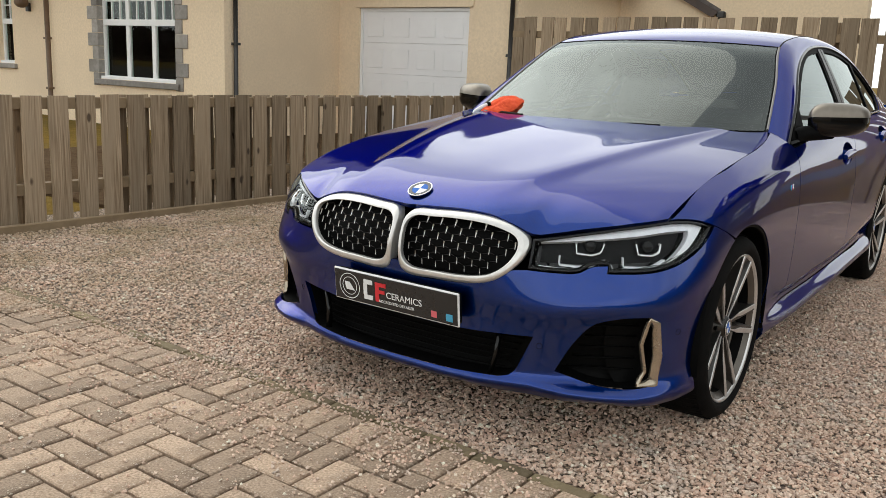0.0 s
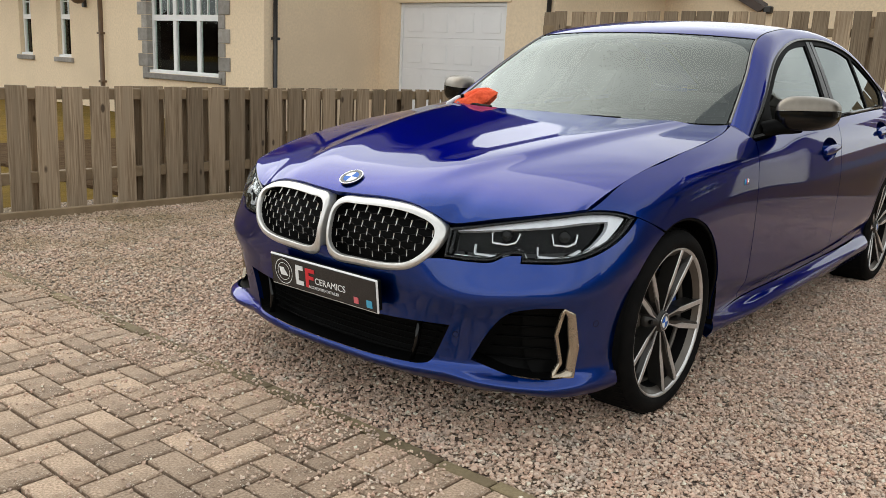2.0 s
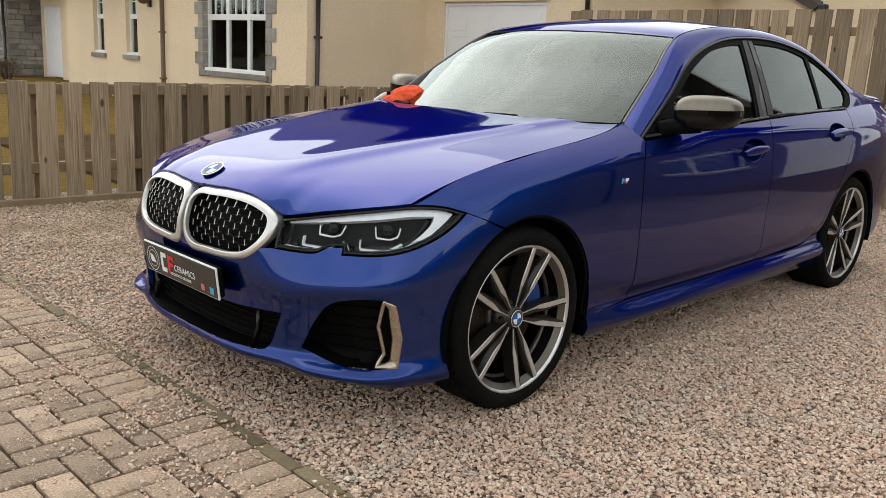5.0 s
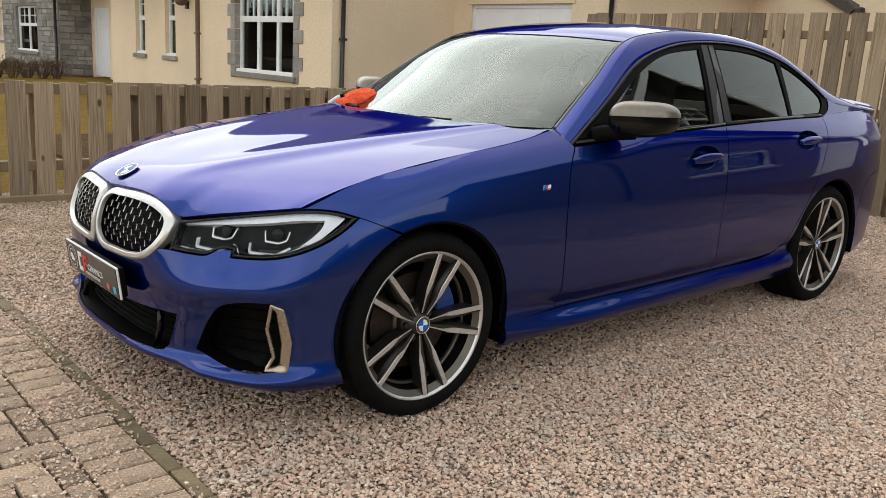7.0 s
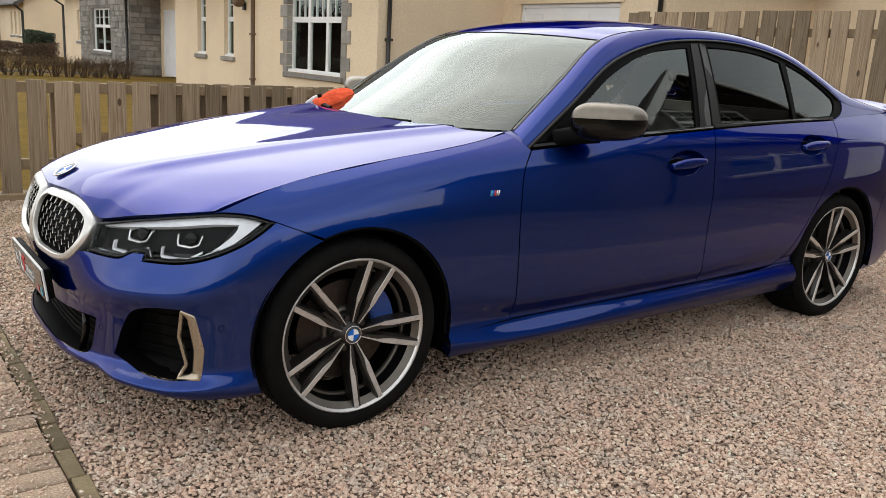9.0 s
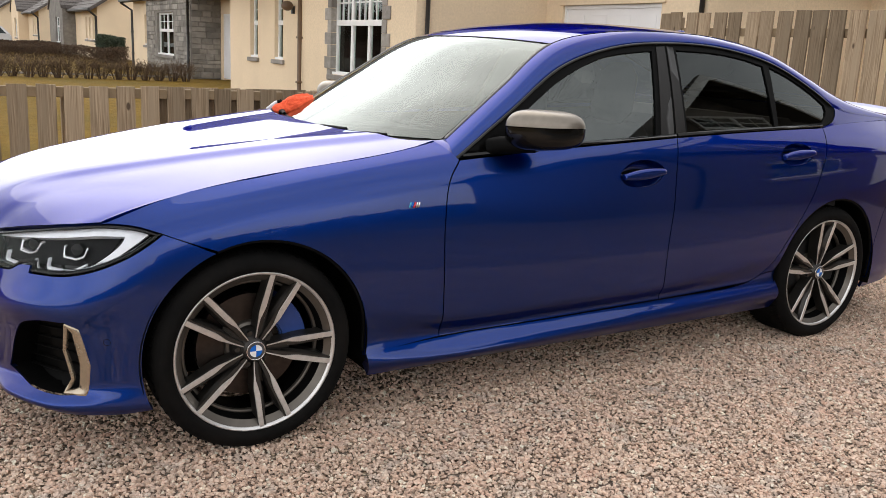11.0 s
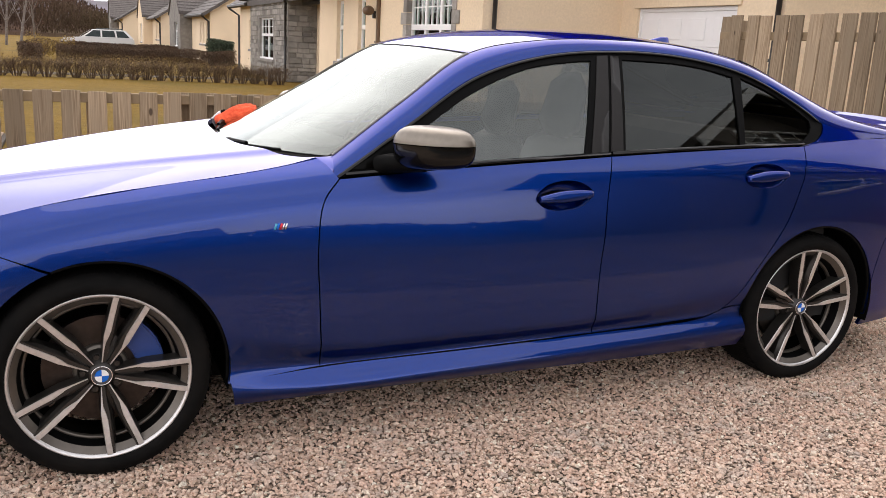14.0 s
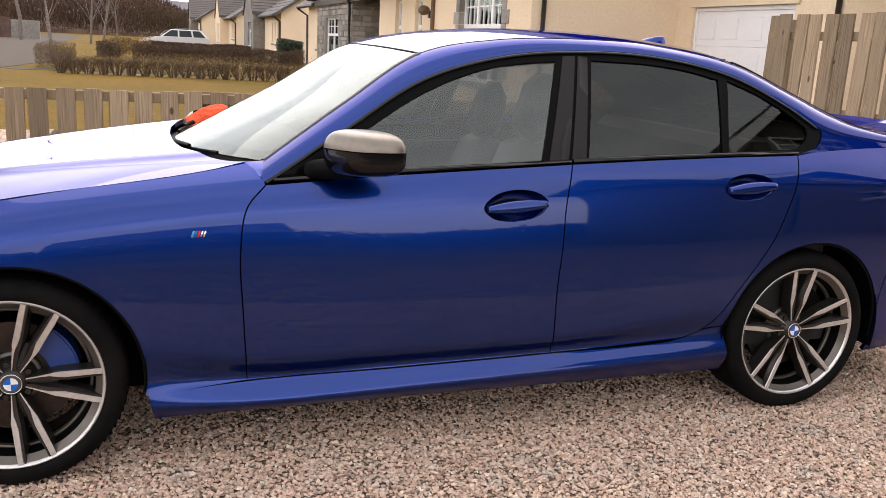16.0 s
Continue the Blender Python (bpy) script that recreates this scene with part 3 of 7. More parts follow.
# ---- ground ----
ground = part("ground", boxes((-900, 900, -900, 1500, -0.6, -0.06)), M_GRASS)
tagged(ground, "pale winter grass on the open ground", "ground", kind="structure")

rng = np.random.default_rng(7)
KERB_X = -0.885
APRON_Y = -2.36
FENCE_Y = 4.0


def fence_y(x):
    return FENCE_Y - 0.055 * x


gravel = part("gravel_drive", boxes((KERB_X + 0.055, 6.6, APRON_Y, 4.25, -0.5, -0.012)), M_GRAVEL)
tagged(gravel, "pinkish grey stone gravel drive under the car", "gravel drive", kind="structure")

# loose chips: dense on the open side of the drive, thinner towards the fences
cv, cf = chip_templates(rng)


def chips_in(x0, x1, y0, y1, density, size, zlift=0.0):
    n = int((x1 - x0) * (y1 - y0) * density)
    p = np.stack([rng.uniform(x0, x1, n), rng.uniform(y0, y1, n), np.zeros(n)], axis=1)
    p[:, 2] = -0.008 + rng.uniform(-0.004, 0.006, n) + zlift
    return scatter(cv, cf, p, rng.uniform(size * 0.55, size * 1.2, n), rng, squash=(1, 1, 0.75))


def chips_fading(x0, x1, y_from, reach, n, size):
    """Chips that thin out from an edge towards -y."""
    y = y_from - reach * (1 - np.sqrt(1 - rng.uniform(0, 1, n))) * rng.uniform(0.8, 1.2, n)
    p = np.stack([rng.uniform(x0, x1, n), y, -0.008 + rng.uniform(-0.006, 0.004, n)], axis=1)
    return scatter(cv, cf, p, rng.uniform(size * 0.55, size * 1.2, n), rng, squash=(1, 1, 0.75))


def chip_field(name, *fields, label):
    vs, fs, off = [], [], 0
    for v, f in fields:
        vs.append(v)
        fs.append(f + off)
        off += len(v)
    ob = from_arrays(name, np.concatenate(vs), np.concatenate(fs), M_CHIP)
    return tagged(ob, label, "gravel", kind="stuff")


chip_field("gravel_chips", chips_in(KERB_X + 0.058, 4.6, APRON_Y, -0.6, 8800, 0.0076), chips_in(KERB_X + 0.058, 4.6, APRON_Y, -0.6, 420, 0.0115, 0.001), chips_in(KERB_X + 0.058, 0.4, -0.6, 1.2, 8600, 0.0073), chips_in(0.4, 4.6, -0.6, -0.25, 7000, 0.0066),
           chips_in(KERB_X + 0.058, 2.2, 1.2, 3.9, 3600, 0.0084), chips_in(3.6, 6.4, -0.6, 3.6, 1500, 0.009), chips_in(4.6, 6.4, APRON_Y, -0.6, 2800, 0.0080),
           chips_fading(KERB_X + 0.058, 6.4, APRON_Y, 1.35, 11000, 0.0078), chips_in(2.2, 3.6, 1.2, 3.7, 2200, 0.0085), chips_in(0.4, 3.6, 0.75, 1.2, 3000, 0.0085),
           label="loose pinkish grey angular gravel chips on the drive")

# ---- block paving in a herringbone, its bed and its edging ----
bed = part("paving_bed", boxes((-9.0, KERB_X + 0.052, -4.9, 9.0, -0.5, -0.020)), M_JOINT)
tagged(bed, "brown block-paved drive with sandy joints and stray gravel", "paving", kind="structure")
U = 0.1055
COURSE_X = KERB_X - 0.193     # a course of blocks laid across runs along the edging


def paver_mesh(name, lx, ly):
    bm = bmesh.new()
    b = 0.004
    hx, hy = lx / 2, ly / 2
    rings = [[(-hx, -hy, -0.03), (hx, -hy, -0.03), (hx, hy, -0.03), (-hx, hy, -0.03)],
             [(-hx, -hy, -b), (hx, -hy, -b), (hx, hy, -b), (-hx, hy, -b)],
             [(-hx + b, -hy + b, 0), (hx - b, -hy + b, 0), (hx - b, hy - b, 0), (-hx + b, hy - b, 0)]]
    rv = [[bm.verts.new(p) for p in r] for r in rings]
    for a, c in zip(rv, rv[1:]):
        for k in range(4):
            bm.faces.new((a[k], a[(k + 1) % 4], c[(k + 1) % 4], c[k]))
    bm.faces.new(rv[2])
    me = bpy.data.meshes.new(name)
    bm.to_mesh(me)
    bm.free()
    return me


def paver_places():
    """Corner and size of each paver, in whole cells, within the paved strip."""
    for i in range(-70, 8):
        for j in range(-50, 80):
            k = (i - j) % 4
            if k == 0:
                w, d = 2, 1
            elif k == 3:
                w, d = 1, 2
            else:
                continue
            x0, y0 = -1.582 + i * U, 0.431 + j * U
            x1, y1 = x0 + w * U, y0 + d * U
            x1 = min(x1, COURSE_X)
            if x1 - x0 < 0.03:
                continue
            yield x0, x1, y0, y1
    for k in range(-38, 92):
        yield COURSE_X, KERB_X, -0.71 + k * 0.1053, -0.71 + (k + 1) * 0.1053


paver_meshes = {}
far_v, far_f = [], []
for x0, x1, y0, y1 in paver_places():
    gap = 0.0052
    lx, ly = x1 - x0 - 2 * gap, y1 - y0 - 2 * gap
    cx, cy = (x0 + x1) / 2, (y0 + y1) / 2
    dz, tx, ty = random.uniform(-0.0025, 0.0025), random.gauss(0, 0.5), random.gauss(0, 0.5)
    m = pose(cx + random.uniform(-0.001, 0.001), cy, dz, tx, ty, random.gauss(0, 0.4))
    if -2.35 < cx and -1.0 < cy < 1.85:
        key = (round(lx, 3), round(ly, 3))
        if key not in paver_meshes:
            paver_meshes[key] = paver_mesh("paver", lx, ly)
            paver_meshes[key].materials.append(M_PAVER)
        ob = new("paver", paver_meshes[key])
        ob.parent = bed
        ob.matrix_world = m
    else:
        o = len(far_v)
        far_v += [tuple(m @ Vector((a, b, c))) for a in (-lx / 2, lx / 2) for b in (-ly / 2, ly / 2) for c in (-0.03, 0.0)]
        far_f += [(o + p, o + q, o + u_, o + w_) for p, q, u_, w_ in ((1, 5, 7, 3), (0, 1, 3, 2), (4, 6, 7, 5), (0, 4, 5, 1), (2, 3, 7, 6))]
M_PAVERFAR = paver_material("block_paver_rest", "island")
tagged(from_arrays("pavers", far_v, far_f, M_PAVERFAR, bed), kind="stuff")

kerb_mesh = paver_mesh("kerb_block", 0.050, 0.196)
kerb_mesh.materials.append(M_KERB)
for i in range(-18, 28):
    ob = new("kerb_block", kerb_mesh)
    ob.parent = bed
    ob.matrix_world = pose(KERB_X + 0.028 + random.uniform(-0.003, 0.003), 0.12 + i * 0.203, -0.002 + random.uniform(-0.003, 0.003), random.gauss(0, 0.8), random.gauss(0, 1.2), random.gauss(0, 0.8))

# stray chips on the paving
n = 9000
sx = KERB_X - np.abs(rng.normal(0, 0.62, n)) * rng.uniform(0.2, 1, n) + 0.03
sy = rng.uniform(-1.2, 2.6, n)
clump = np.array([noise.noise((x * 3.1, y * 3.1, 4.0)) for x, y in zip(sx, sy)])
keep = clump > rng.uniform(-0.5, 0.35, n)
sp = np.stack([sx, sy, np.full(n, 0.004)], axis=1)[keep]
v, f = scatter(cv, cf, sp, rng.uniform(0.0032, 0.0072, len(sp)), rng, squash=(1, 1, 0.8))
tagged(from_arrays("stray_chips", v, f, M_CHIP), "stray gravel chips scattered over the paving", "gravel", kind="stuff")

# ---- timber fences ----


def board_mesh(w, t, h, seed):
    """A sawn board standing on z = 0, a little bowed, with eased edges. Faces -y."""
    r = random.Random(seed)
    bm = bmesh.new()
    rows = 7
    rings = []
    bow, twist = r.uniform(-0.006, 0.006), r.uniform(-0.012, 0.012)
    for i in range(rows):
        z = h * i / (rows - 1)
        o = bow * math.sin(math.pi * i / (rows - 1)) + twist * (i / (rows - 1) - 0.5)
        e = 0.003
        ww = w / 2 + r.uniform(-0.001, 0.001)
        pts = [(-ww + e, -t), (ww - e, -t), (ww, -t + e), (ww, 0), (-ww, 0), (-ww, -t + e)]
        rings.append([bm.verts.new((x, y + o * (x * 8), z + (r.uniform(-0.002, 0.002) if i == rows - 1 else 0))) for x, y in pts])
    for a, b in zip(rings, rings[1:]):
        for k in range(6):
            bm.faces.new((a[k], a[(k + 1) % 6], b[(k + 1) % 6], b[k]))
    bm.faces.new(rings[-1])
    bm.faces.new(rings[0][::-1])
    me = bpy.data.meshes.new("board")
    bm.to_mesh(me)
    bm.free()
    me.materials.append(M_WOOD)
    return me


def timber_fence(name, start, end, height, width, pitch, label, behind=99.0, rails=(0.24, 0.80), nails=False):
    """Boards nailed to rails between posts. Runs from start to end in plan; the boards face to the right of that way."""
    a, b = Vector((*start, 0)), Vector((*end, 0))
    length = (b - a).length
    turn = math.atan2((b - a).y, (b - a).x)
    fence = empty(name, a, label=label, category="fence")
    fence.rotation_euler = (0, 0, turn)
    boards = [board_mesh(width, 0.021, height, s) for s in range(9)]
    k = int(length / pitch)
    for i in range(k + 1):
        ob = new("board", boards[random.randrange(9)])
        ob.parent = fence
        ob.matrix_local = pose(i * pitch + random.uniform(-0.006, 0.006), -0.036, -0.02 + random.uniform(-0.006, 0.006), random.gauss(0, 0.4), random.gauss(0, 0.5), 0)
        if i * pitch > behind:
            ob = new("board", boards[random.randrange(9)])
            ob.parent = fence
            ob.matrix_local = pose(i * pitch + pitch / 2, 0.06, -0.02, 0, random.gauss(0, 0.4), 0)
    for fr in rails:
        part("rail", boxes((-0.08, length + 0.06, -0.035, 0.035, height * fr - 0.04, height * fr + 0.04), bevel=0.004), M_WOODFRESH, fence)
    for i in range(int(length / 1.8) + 1):
        part("post", boxes((i * 1.8 - 0.04 + 0.1, i * 1.8 + 0.04 + 0.1, 0.04, 0.13, -0.02, height - 0.06), bevel=0.004), M_WOOD, fence)
    return fence


low_fence = timber_fence("low_fence", (-3.6, fence_y(-3.6)), (6.42, fence_y(6.42)), 0.900, 0.142, 0.197,
                         "low weathered timber board fence along the gravel drive", behind=4.25, rails=(0.26, 0.915))
tall_fence = timber_fence("tall_fence", (6.45, 3.93), (6.45, -1.7), 1.85, 0.158, 0.201,
                          "tall weathered timber board fence behind the parked car", rails=(0.12, 0.5, 0.88))

edging = part("timber_edging", boxes((-3.6, 2.2, -0.02, 0.02, -0.05, 0.045), bevel=0.006), M_WOODFRESH)
edging.location, edging.rotation_euler = (0, 3.745, 0), (0, 0, -0.055)
tagged(edging, "weathered timber edging board at the fence foot", "edging", kind="structure")

# ---- garden beds, lawn edge and road beyond the low fence ----
tagged(part("garden_bed", boxes((1.0, 8.5, 4.30, 8.6, -0.3, -0.03)), M_SOIL), "dark garden soil before the cream house", "soil", kind="structure")
tagged(part("footpath", boxes((-4.0, 6.6, 26.2, 27.6, -0.3, -0.048)), M_TARMAC), "pale grey footpath across the lawn", "path", kind="structure")
tagged(part("road", prism([(-4.3, 26), (-40, 26), (-40, 130), (-9, 130), (-6.0, 60), (-3.2, 36)], 2, -0.3, -0.045), M_TARMAC), "pale grey tarmac estate road", "road", kind="structure")


# dark ground added behind the camera, unseen, for the flank to mirror
M_ASPHALT = surface("street_asphalt", (0.045, 0.044, 0.043), (0.065, 0.063, 0.06), 40, 0.9, 0.003, 150)
# gravel out of view, coloured darker to dim what the lower doors mirror
M_DIMGRAVEL = surface("dimmed_gravel", (0.10, 0.082, 0.068), (0.19, 0.155, 0.13), 70, 0.95, 0.006, 90, stain=(0.075, 0.062, 0.052), stain_scale=1.6)
tagged(part("street", boxes((-60, 60, -9.5, -4.9, -0.5, -0.05)), M_ASPHALT), "unseen dark asphalt street, added to darken the flank's reflections", "street", kind="structure")
# added strip, never seen directly, only mirrored in the doors
tagged(part("reflection_apron", boxes((KERB_X + 0.055, 6.6, -4.9, APRON_Y, -0.5, -0.016)), M_DIMGRAVEL), "unseen darkened gravel strip, added to dim the door reflections", "apron", kind="structure")


# ---- houses ----
def wall_with_holes(name, axis, at, thick, u0, u1, z0, z1, holes, material, parent):
    """A wall across axis (0: x, 1: y) from u0 to u1, cut through by holes (u0, u1, z0, z1) that do not overlap in u."""
    bm = bmesh.new()

    def blk(a, b, c, d):
        if b - a > 1e-4 and d - c > 1e-4:
            if axis == 0:
                box(bm, at, at + thick, a, b, c, d)
            else:
                box(bm, a, b, at, at + thick, c, d)
    u = u0
    for h0, h1, hz0, hz1 in sorted(holes):
        blk(u, h0, z0, z1)
        blk(h0, h1, z0, hz0)
        blk(h0, h1, hz1, z1)
        u = h1
    blk(u, u1, z0, z1)
    bmesh.ops.remove_doubles(bm, verts=bm.verts[:], dist=1e-5)
    return part(name, bm, material, parent)


def house_window(parent, x, y0, y1, z0, z1, lights=1, transom=None, bars=0, sill=True, dark=False, room=True):
    """A white window in a wall that faces -x: frame, mullions, glazing bars, panes, room behind."""
    win = empty("window")
    win.parent = parent
    f = 0.06
    d0, d1 = x + 0.09, x + 0.16
    fr = bmesh.new()
    box(fr, d0, d1, y0, y1, z0, z0 + f)
    box(fr, d0, d1, y0, y1, z1 - f, z1)
    box(fr, d0, d1, y0, y0 + f, z0 + f, z1 - f)
    box(fr, d0, d1, y1 - f, y1, z0 + f, z1 - f)
    for i in range(1, lights):
        c = y0 + (y1 - y0) * i / lights
        box(fr, d0 + 0.002, d1, c - 0.045, c + 0.045, z0 + f, z1 - f)
    if transom:
        box(fr, d0 - 0.004, d1, y0 + f, y1 - f, transom - 0.05, transom + 0.05)
    part("window_frame", fr, M_UPVC, win)
    if bars and transom:
        gb = bmesh.new()
        w = (y1 - y0) / lights
        for i in range(lights):
            for k in range(1, bars):
                c = y0 + w * i + w * k / bars
                box(gb, d0 + 0.02, d1 - 0.01, c - 0.011, c + 0.011, transom, z1 - f)
        c = (transom + z1) / 2
        box(gb, d0 + 0.022, d1 - 0.012, y0 + f, y1 - f, c - 0.011, c + 0.011)
        part("glazing_bars", gb, M_UPVC, win)
    for i in range(lights):
        w = (y1 - y0) / lights
        part("pane", boxes((d0 + 0.03, d0 + 0.036, y0 + w * i + 0.02, y0 + w * (i + 1) - 0.02, z0 + 0.02, z1 - 0.02)), M_WINGLASS, win).visible_shadow = False
    if sill:
        part("window_sill", boxes((x - 0.06, x + 0.1, y0 - 0.10, y1 + 0.10, z0 - 0.10, z0 - 0.004), bevel=0.01), M_QUOIN, win)
        part("sill_board", boxes((x + 0.01, x + 0.12, y0 + 0.004, y1 - 0.004, z0 - 0.002, z0 + 0.05), bevel=0.006), M_UPVC, win)
    if not room:
        return win
    back = bmesh.new()
    box(back, x + 0.52, x + 0.57, y0 - 0.6, y1 + 0.6, z0 - 0.6, z1 + 0.4)
    box(back, x + 0.3, x + 0.52, y0 - 0.6, y0 - 0.55, z0 - 0.6, z1 + 0.4)
    box(back, x + 0.3, x + 0.52, y1 + 0.55, y1 + 0.6, z0 - 0.6, z1 + 0.4)
    part("room_back", back, M_ROOM, win)
    if not dark:
        cu = bmesh.new()
        for a, b in ((y0, y0 + 0.22 * (y1 - y0)), (y1 - 0.22 * (y1 - y0), y1)):
            k = 14
            pv = [[cu.verts.new((x + 0.30 + 0.025 * math.sin(q * 2.1), a + (b - a) * q / k, z)) for q in range(k + 1)] for z in (z0, z1)]
            for q in range(k):
                cu.faces.new((pv[0][q], pv[0][q + 1], pv[1][q + 1], pv[1][q]))
        bmesh.ops.solidify(cu, geom=cu.faces[:], thickness=0.006)
        part("curtain", cu, M_CURTAIN, win)
    return win


def quoins(parent, x, y, z0, z1, side):
    """Grey stone blocks, long and short by turns, beside an opening in a wall that faces -x. side: +1 builds towards +y."""
    h = 0.225
    k = 0
    z = z0
    while z < z1 - 0.05:
        w = 0.30 if k % 2 else 0.17
        a, b = (y - 0.004, y + w) if side > 0 else (y - w, y + 0.004)
        part("quoin", boxes((x - 0.022, x + 0.14, a, b, z + 0.003, min(z + h, z1) - 0.003), bevel=0.006), M_QUOIN, parent)
        z += h
        k += 1


def pipe_down(parent, x, y, z1, r=0.036, mat=None, top=None):
    bm = bmesh.new()
    tube(bm, [(x, y, -0.05), (x, y, z1)] + ([top] if top else []), r, 10)
    for z in np.arange(0.5, z1, 0.9):
        box(bm, x - r - 0.012, x + r + 0.02, y - r - 0.012, y + r + 0.012, z - 0.02, z + 0.02)
    return part("downpipe", bm, mat or M_DARKPIPE, parent)


def roof_slab(parent, x0, x1, y0, y1, z_eave, z_ridge, ridge_axis, material=None, courses=12):
    """A pitched roof of two thick slopes, each a run of stepped tile courses; ridge along y (1) or x (0)."""
    lo, hi = (x0, x1) if ridge_axis == 1 else (y0, y1)
    mid = (lo + hi) / 2
    for e0 in (lo, hi):
        top, t = [], 0.16
        for i in range(courses):
            a, b = i / courses, (i + 1) / courses
            top += [(e0 + (mid - e0) * a, z_eave + (z_ridge - z_eave) * a + 0.035), (e0 + (mid - e0) * b, z_eave + (z_ridge - z_eave) * b)]
        prof = top + [(mid, z_ridge - t), (e0, z_eave - t)]
        if ridge_axis == 1:
            bm = prism(prof, 1, y0, y1)
        else:
            bm = prism(prof, 0, x0, x1)
        part("roof_slope", bm, material or M_ROOF, parent)


def garage_door(parent, x, y0, y1, z1, rows=4):
    """A white up-and-over door, its panels pressed in relief, in a frame. Faces -x."""
    door = part("garage_door", boxes((x + 0.03, x + 0.07, y0 + 0.05, y1 - 0.05, 0.0, z1 - 0.06)), M_DOORWHITE, parent)
    h = (z1 - 0.06) / rows
    w = (y1 - y0 - 0.1) / 4
    for r in range(rows):
        part("door_section", boxes((x + 0.018, x + 0.034, y0 + 0.052, y1 - 0.052, r * h + 0.004, (r + 1) * h - 0.004), bevel=0.004), M_DOORWHITE, door)
        for c in range(4):
            a, b, e, g = y0 + 0.05 + w * c + 0.09, y0 + 0.05 + w * (c + 1) - 0.09, r * h + 0.1, (r + 1) * h - 0.1
            part("door_panel", boxes((x + 0.011, x + 0.02, a, b, e, g), bevel=0.006), M_DOORWHITE, door)
    bm = bmesh.new()
    box(bm, x, x + 0.09, y0, y0 + 0.05, 0, z1)
    box(bm, x, x + 0.09, y1 - 0.05, y1, 0, z1)
    box(bm, x, x + 0.09, y0 + 0.05, y1 - 0.05, z1 - 0.06, z1)
    part("door_frame", bm, M_UPVC, door)
    return door


def cream_house():
    h = empty("cream_house", (0, 0, 0), label="cream rendered bungalow with white windows and a white garage door", category="house")
    top = 3.0
    W, G, N = 5.85, 8.4, 6.12
    # window wing
    wall_with_holes("wall", 0, W, 0.28, 8.77, 13.55, -0.05, top, [(9.93, 12.06, 0.74, 2.42)], M_CREAM, h)
    wall_with_holes("wall", 1, 8.77, 0.28, W + 0.28, G + 0.2, -0.05, top, [], M_CREAM, h)
    # recessed garage
    wall_with_holes("wall", 0, G, 0.28, 5.15, 8.77, -0.05, top, [(6.03, 8.31, -0.05, 2.12)], M_CREAM, h)
    wall_with_holes("wall", 1, 5.15, 0.28, G + 0.28, 12.0, -0.05, top, [], M_CREAM, h)
    garage_door(h, G + 0.04, 6.03, 8.31, 2.12)
    part("lintel", boxes((G - 0.025, G + 0.1, 5.95, 8.39, 2.12, 2.3), bevel=0.006), M_CREAM, h)
    # narrow-window part
    wall_with_holes("wall", 0, N, 0.28, 13.55, 19.35, -0.05, top, [(15.42, 15.98, 0.9, 2.35), (17.15, 17.72, 0.9, 2.35)], M_CREAM, h)
    wall_with_holes("wall", 1, 19.07, 0.28, N + 0.28, 11.0, -0.05, top, [], M_CREAM, h)
    wall_with_holes("wall", 0, 12.0, 0.28, 1.0, 5.15, -0.05, top, [], M_CREAM, h)
    house_window(h, W, 9.93, 12.06, 0.74, 2.42, lights=3, transom=1.70, bars=3)
    quoins(h, W, 9.93, 0.62, 2.9, -1)
    quoins(h, W, 12.06, 0.62, 2.9, 1)
    for a in (15.42, 17.15):
        house_window(h, N, a, a + 0.56, 0.9, 2.35, lights=1, transom=1.72, bars=2)
    pipe_down(h, W + 0.18, 8.72, top)
    pipe_down(h, G - 0.05, 5.22, top)
    pipe_down(h, 5.80, 13.60, top, 0.045, M_BROWNPIPE)
    bm = bmesh.new()
    bmesh.ops.create_uvsphere(bm, u_segments=16, v_segments=10, radius=0.13)
    bmesh.ops.scale(bm, vec=(1, 1, 0.8), verts=bm.verts[:])
    bmesh.ops.translate(bm, vec=(N - 0.16, 14.75, 2.06), verts=bm.verts[:])
    part("wall_lamp_shade", bm, M_BROWNPIPE, h, "brown globe wall lamp")
    part("wall_lamp_arm", boxes((N - 0.06, N, 14.70, 14.80, 1.90, 2.06), bevel=0.008), M_DARKPIPE, h)
    roof_slab(h, W - 0.45, 13.0, 8.4, 19.9, 2.85, 6.4, 1)
    roof_slab(h, G - 0.45, 16.0, 5.0 - 0.3, 12.5, 2.85, 5.6, 0)
    part("fascia", boxes((W - 0.35, W - 0.30, 8.4, 13.55, 2.72, 2.9)), M_FASCIA, h)
    return h


cream_house()


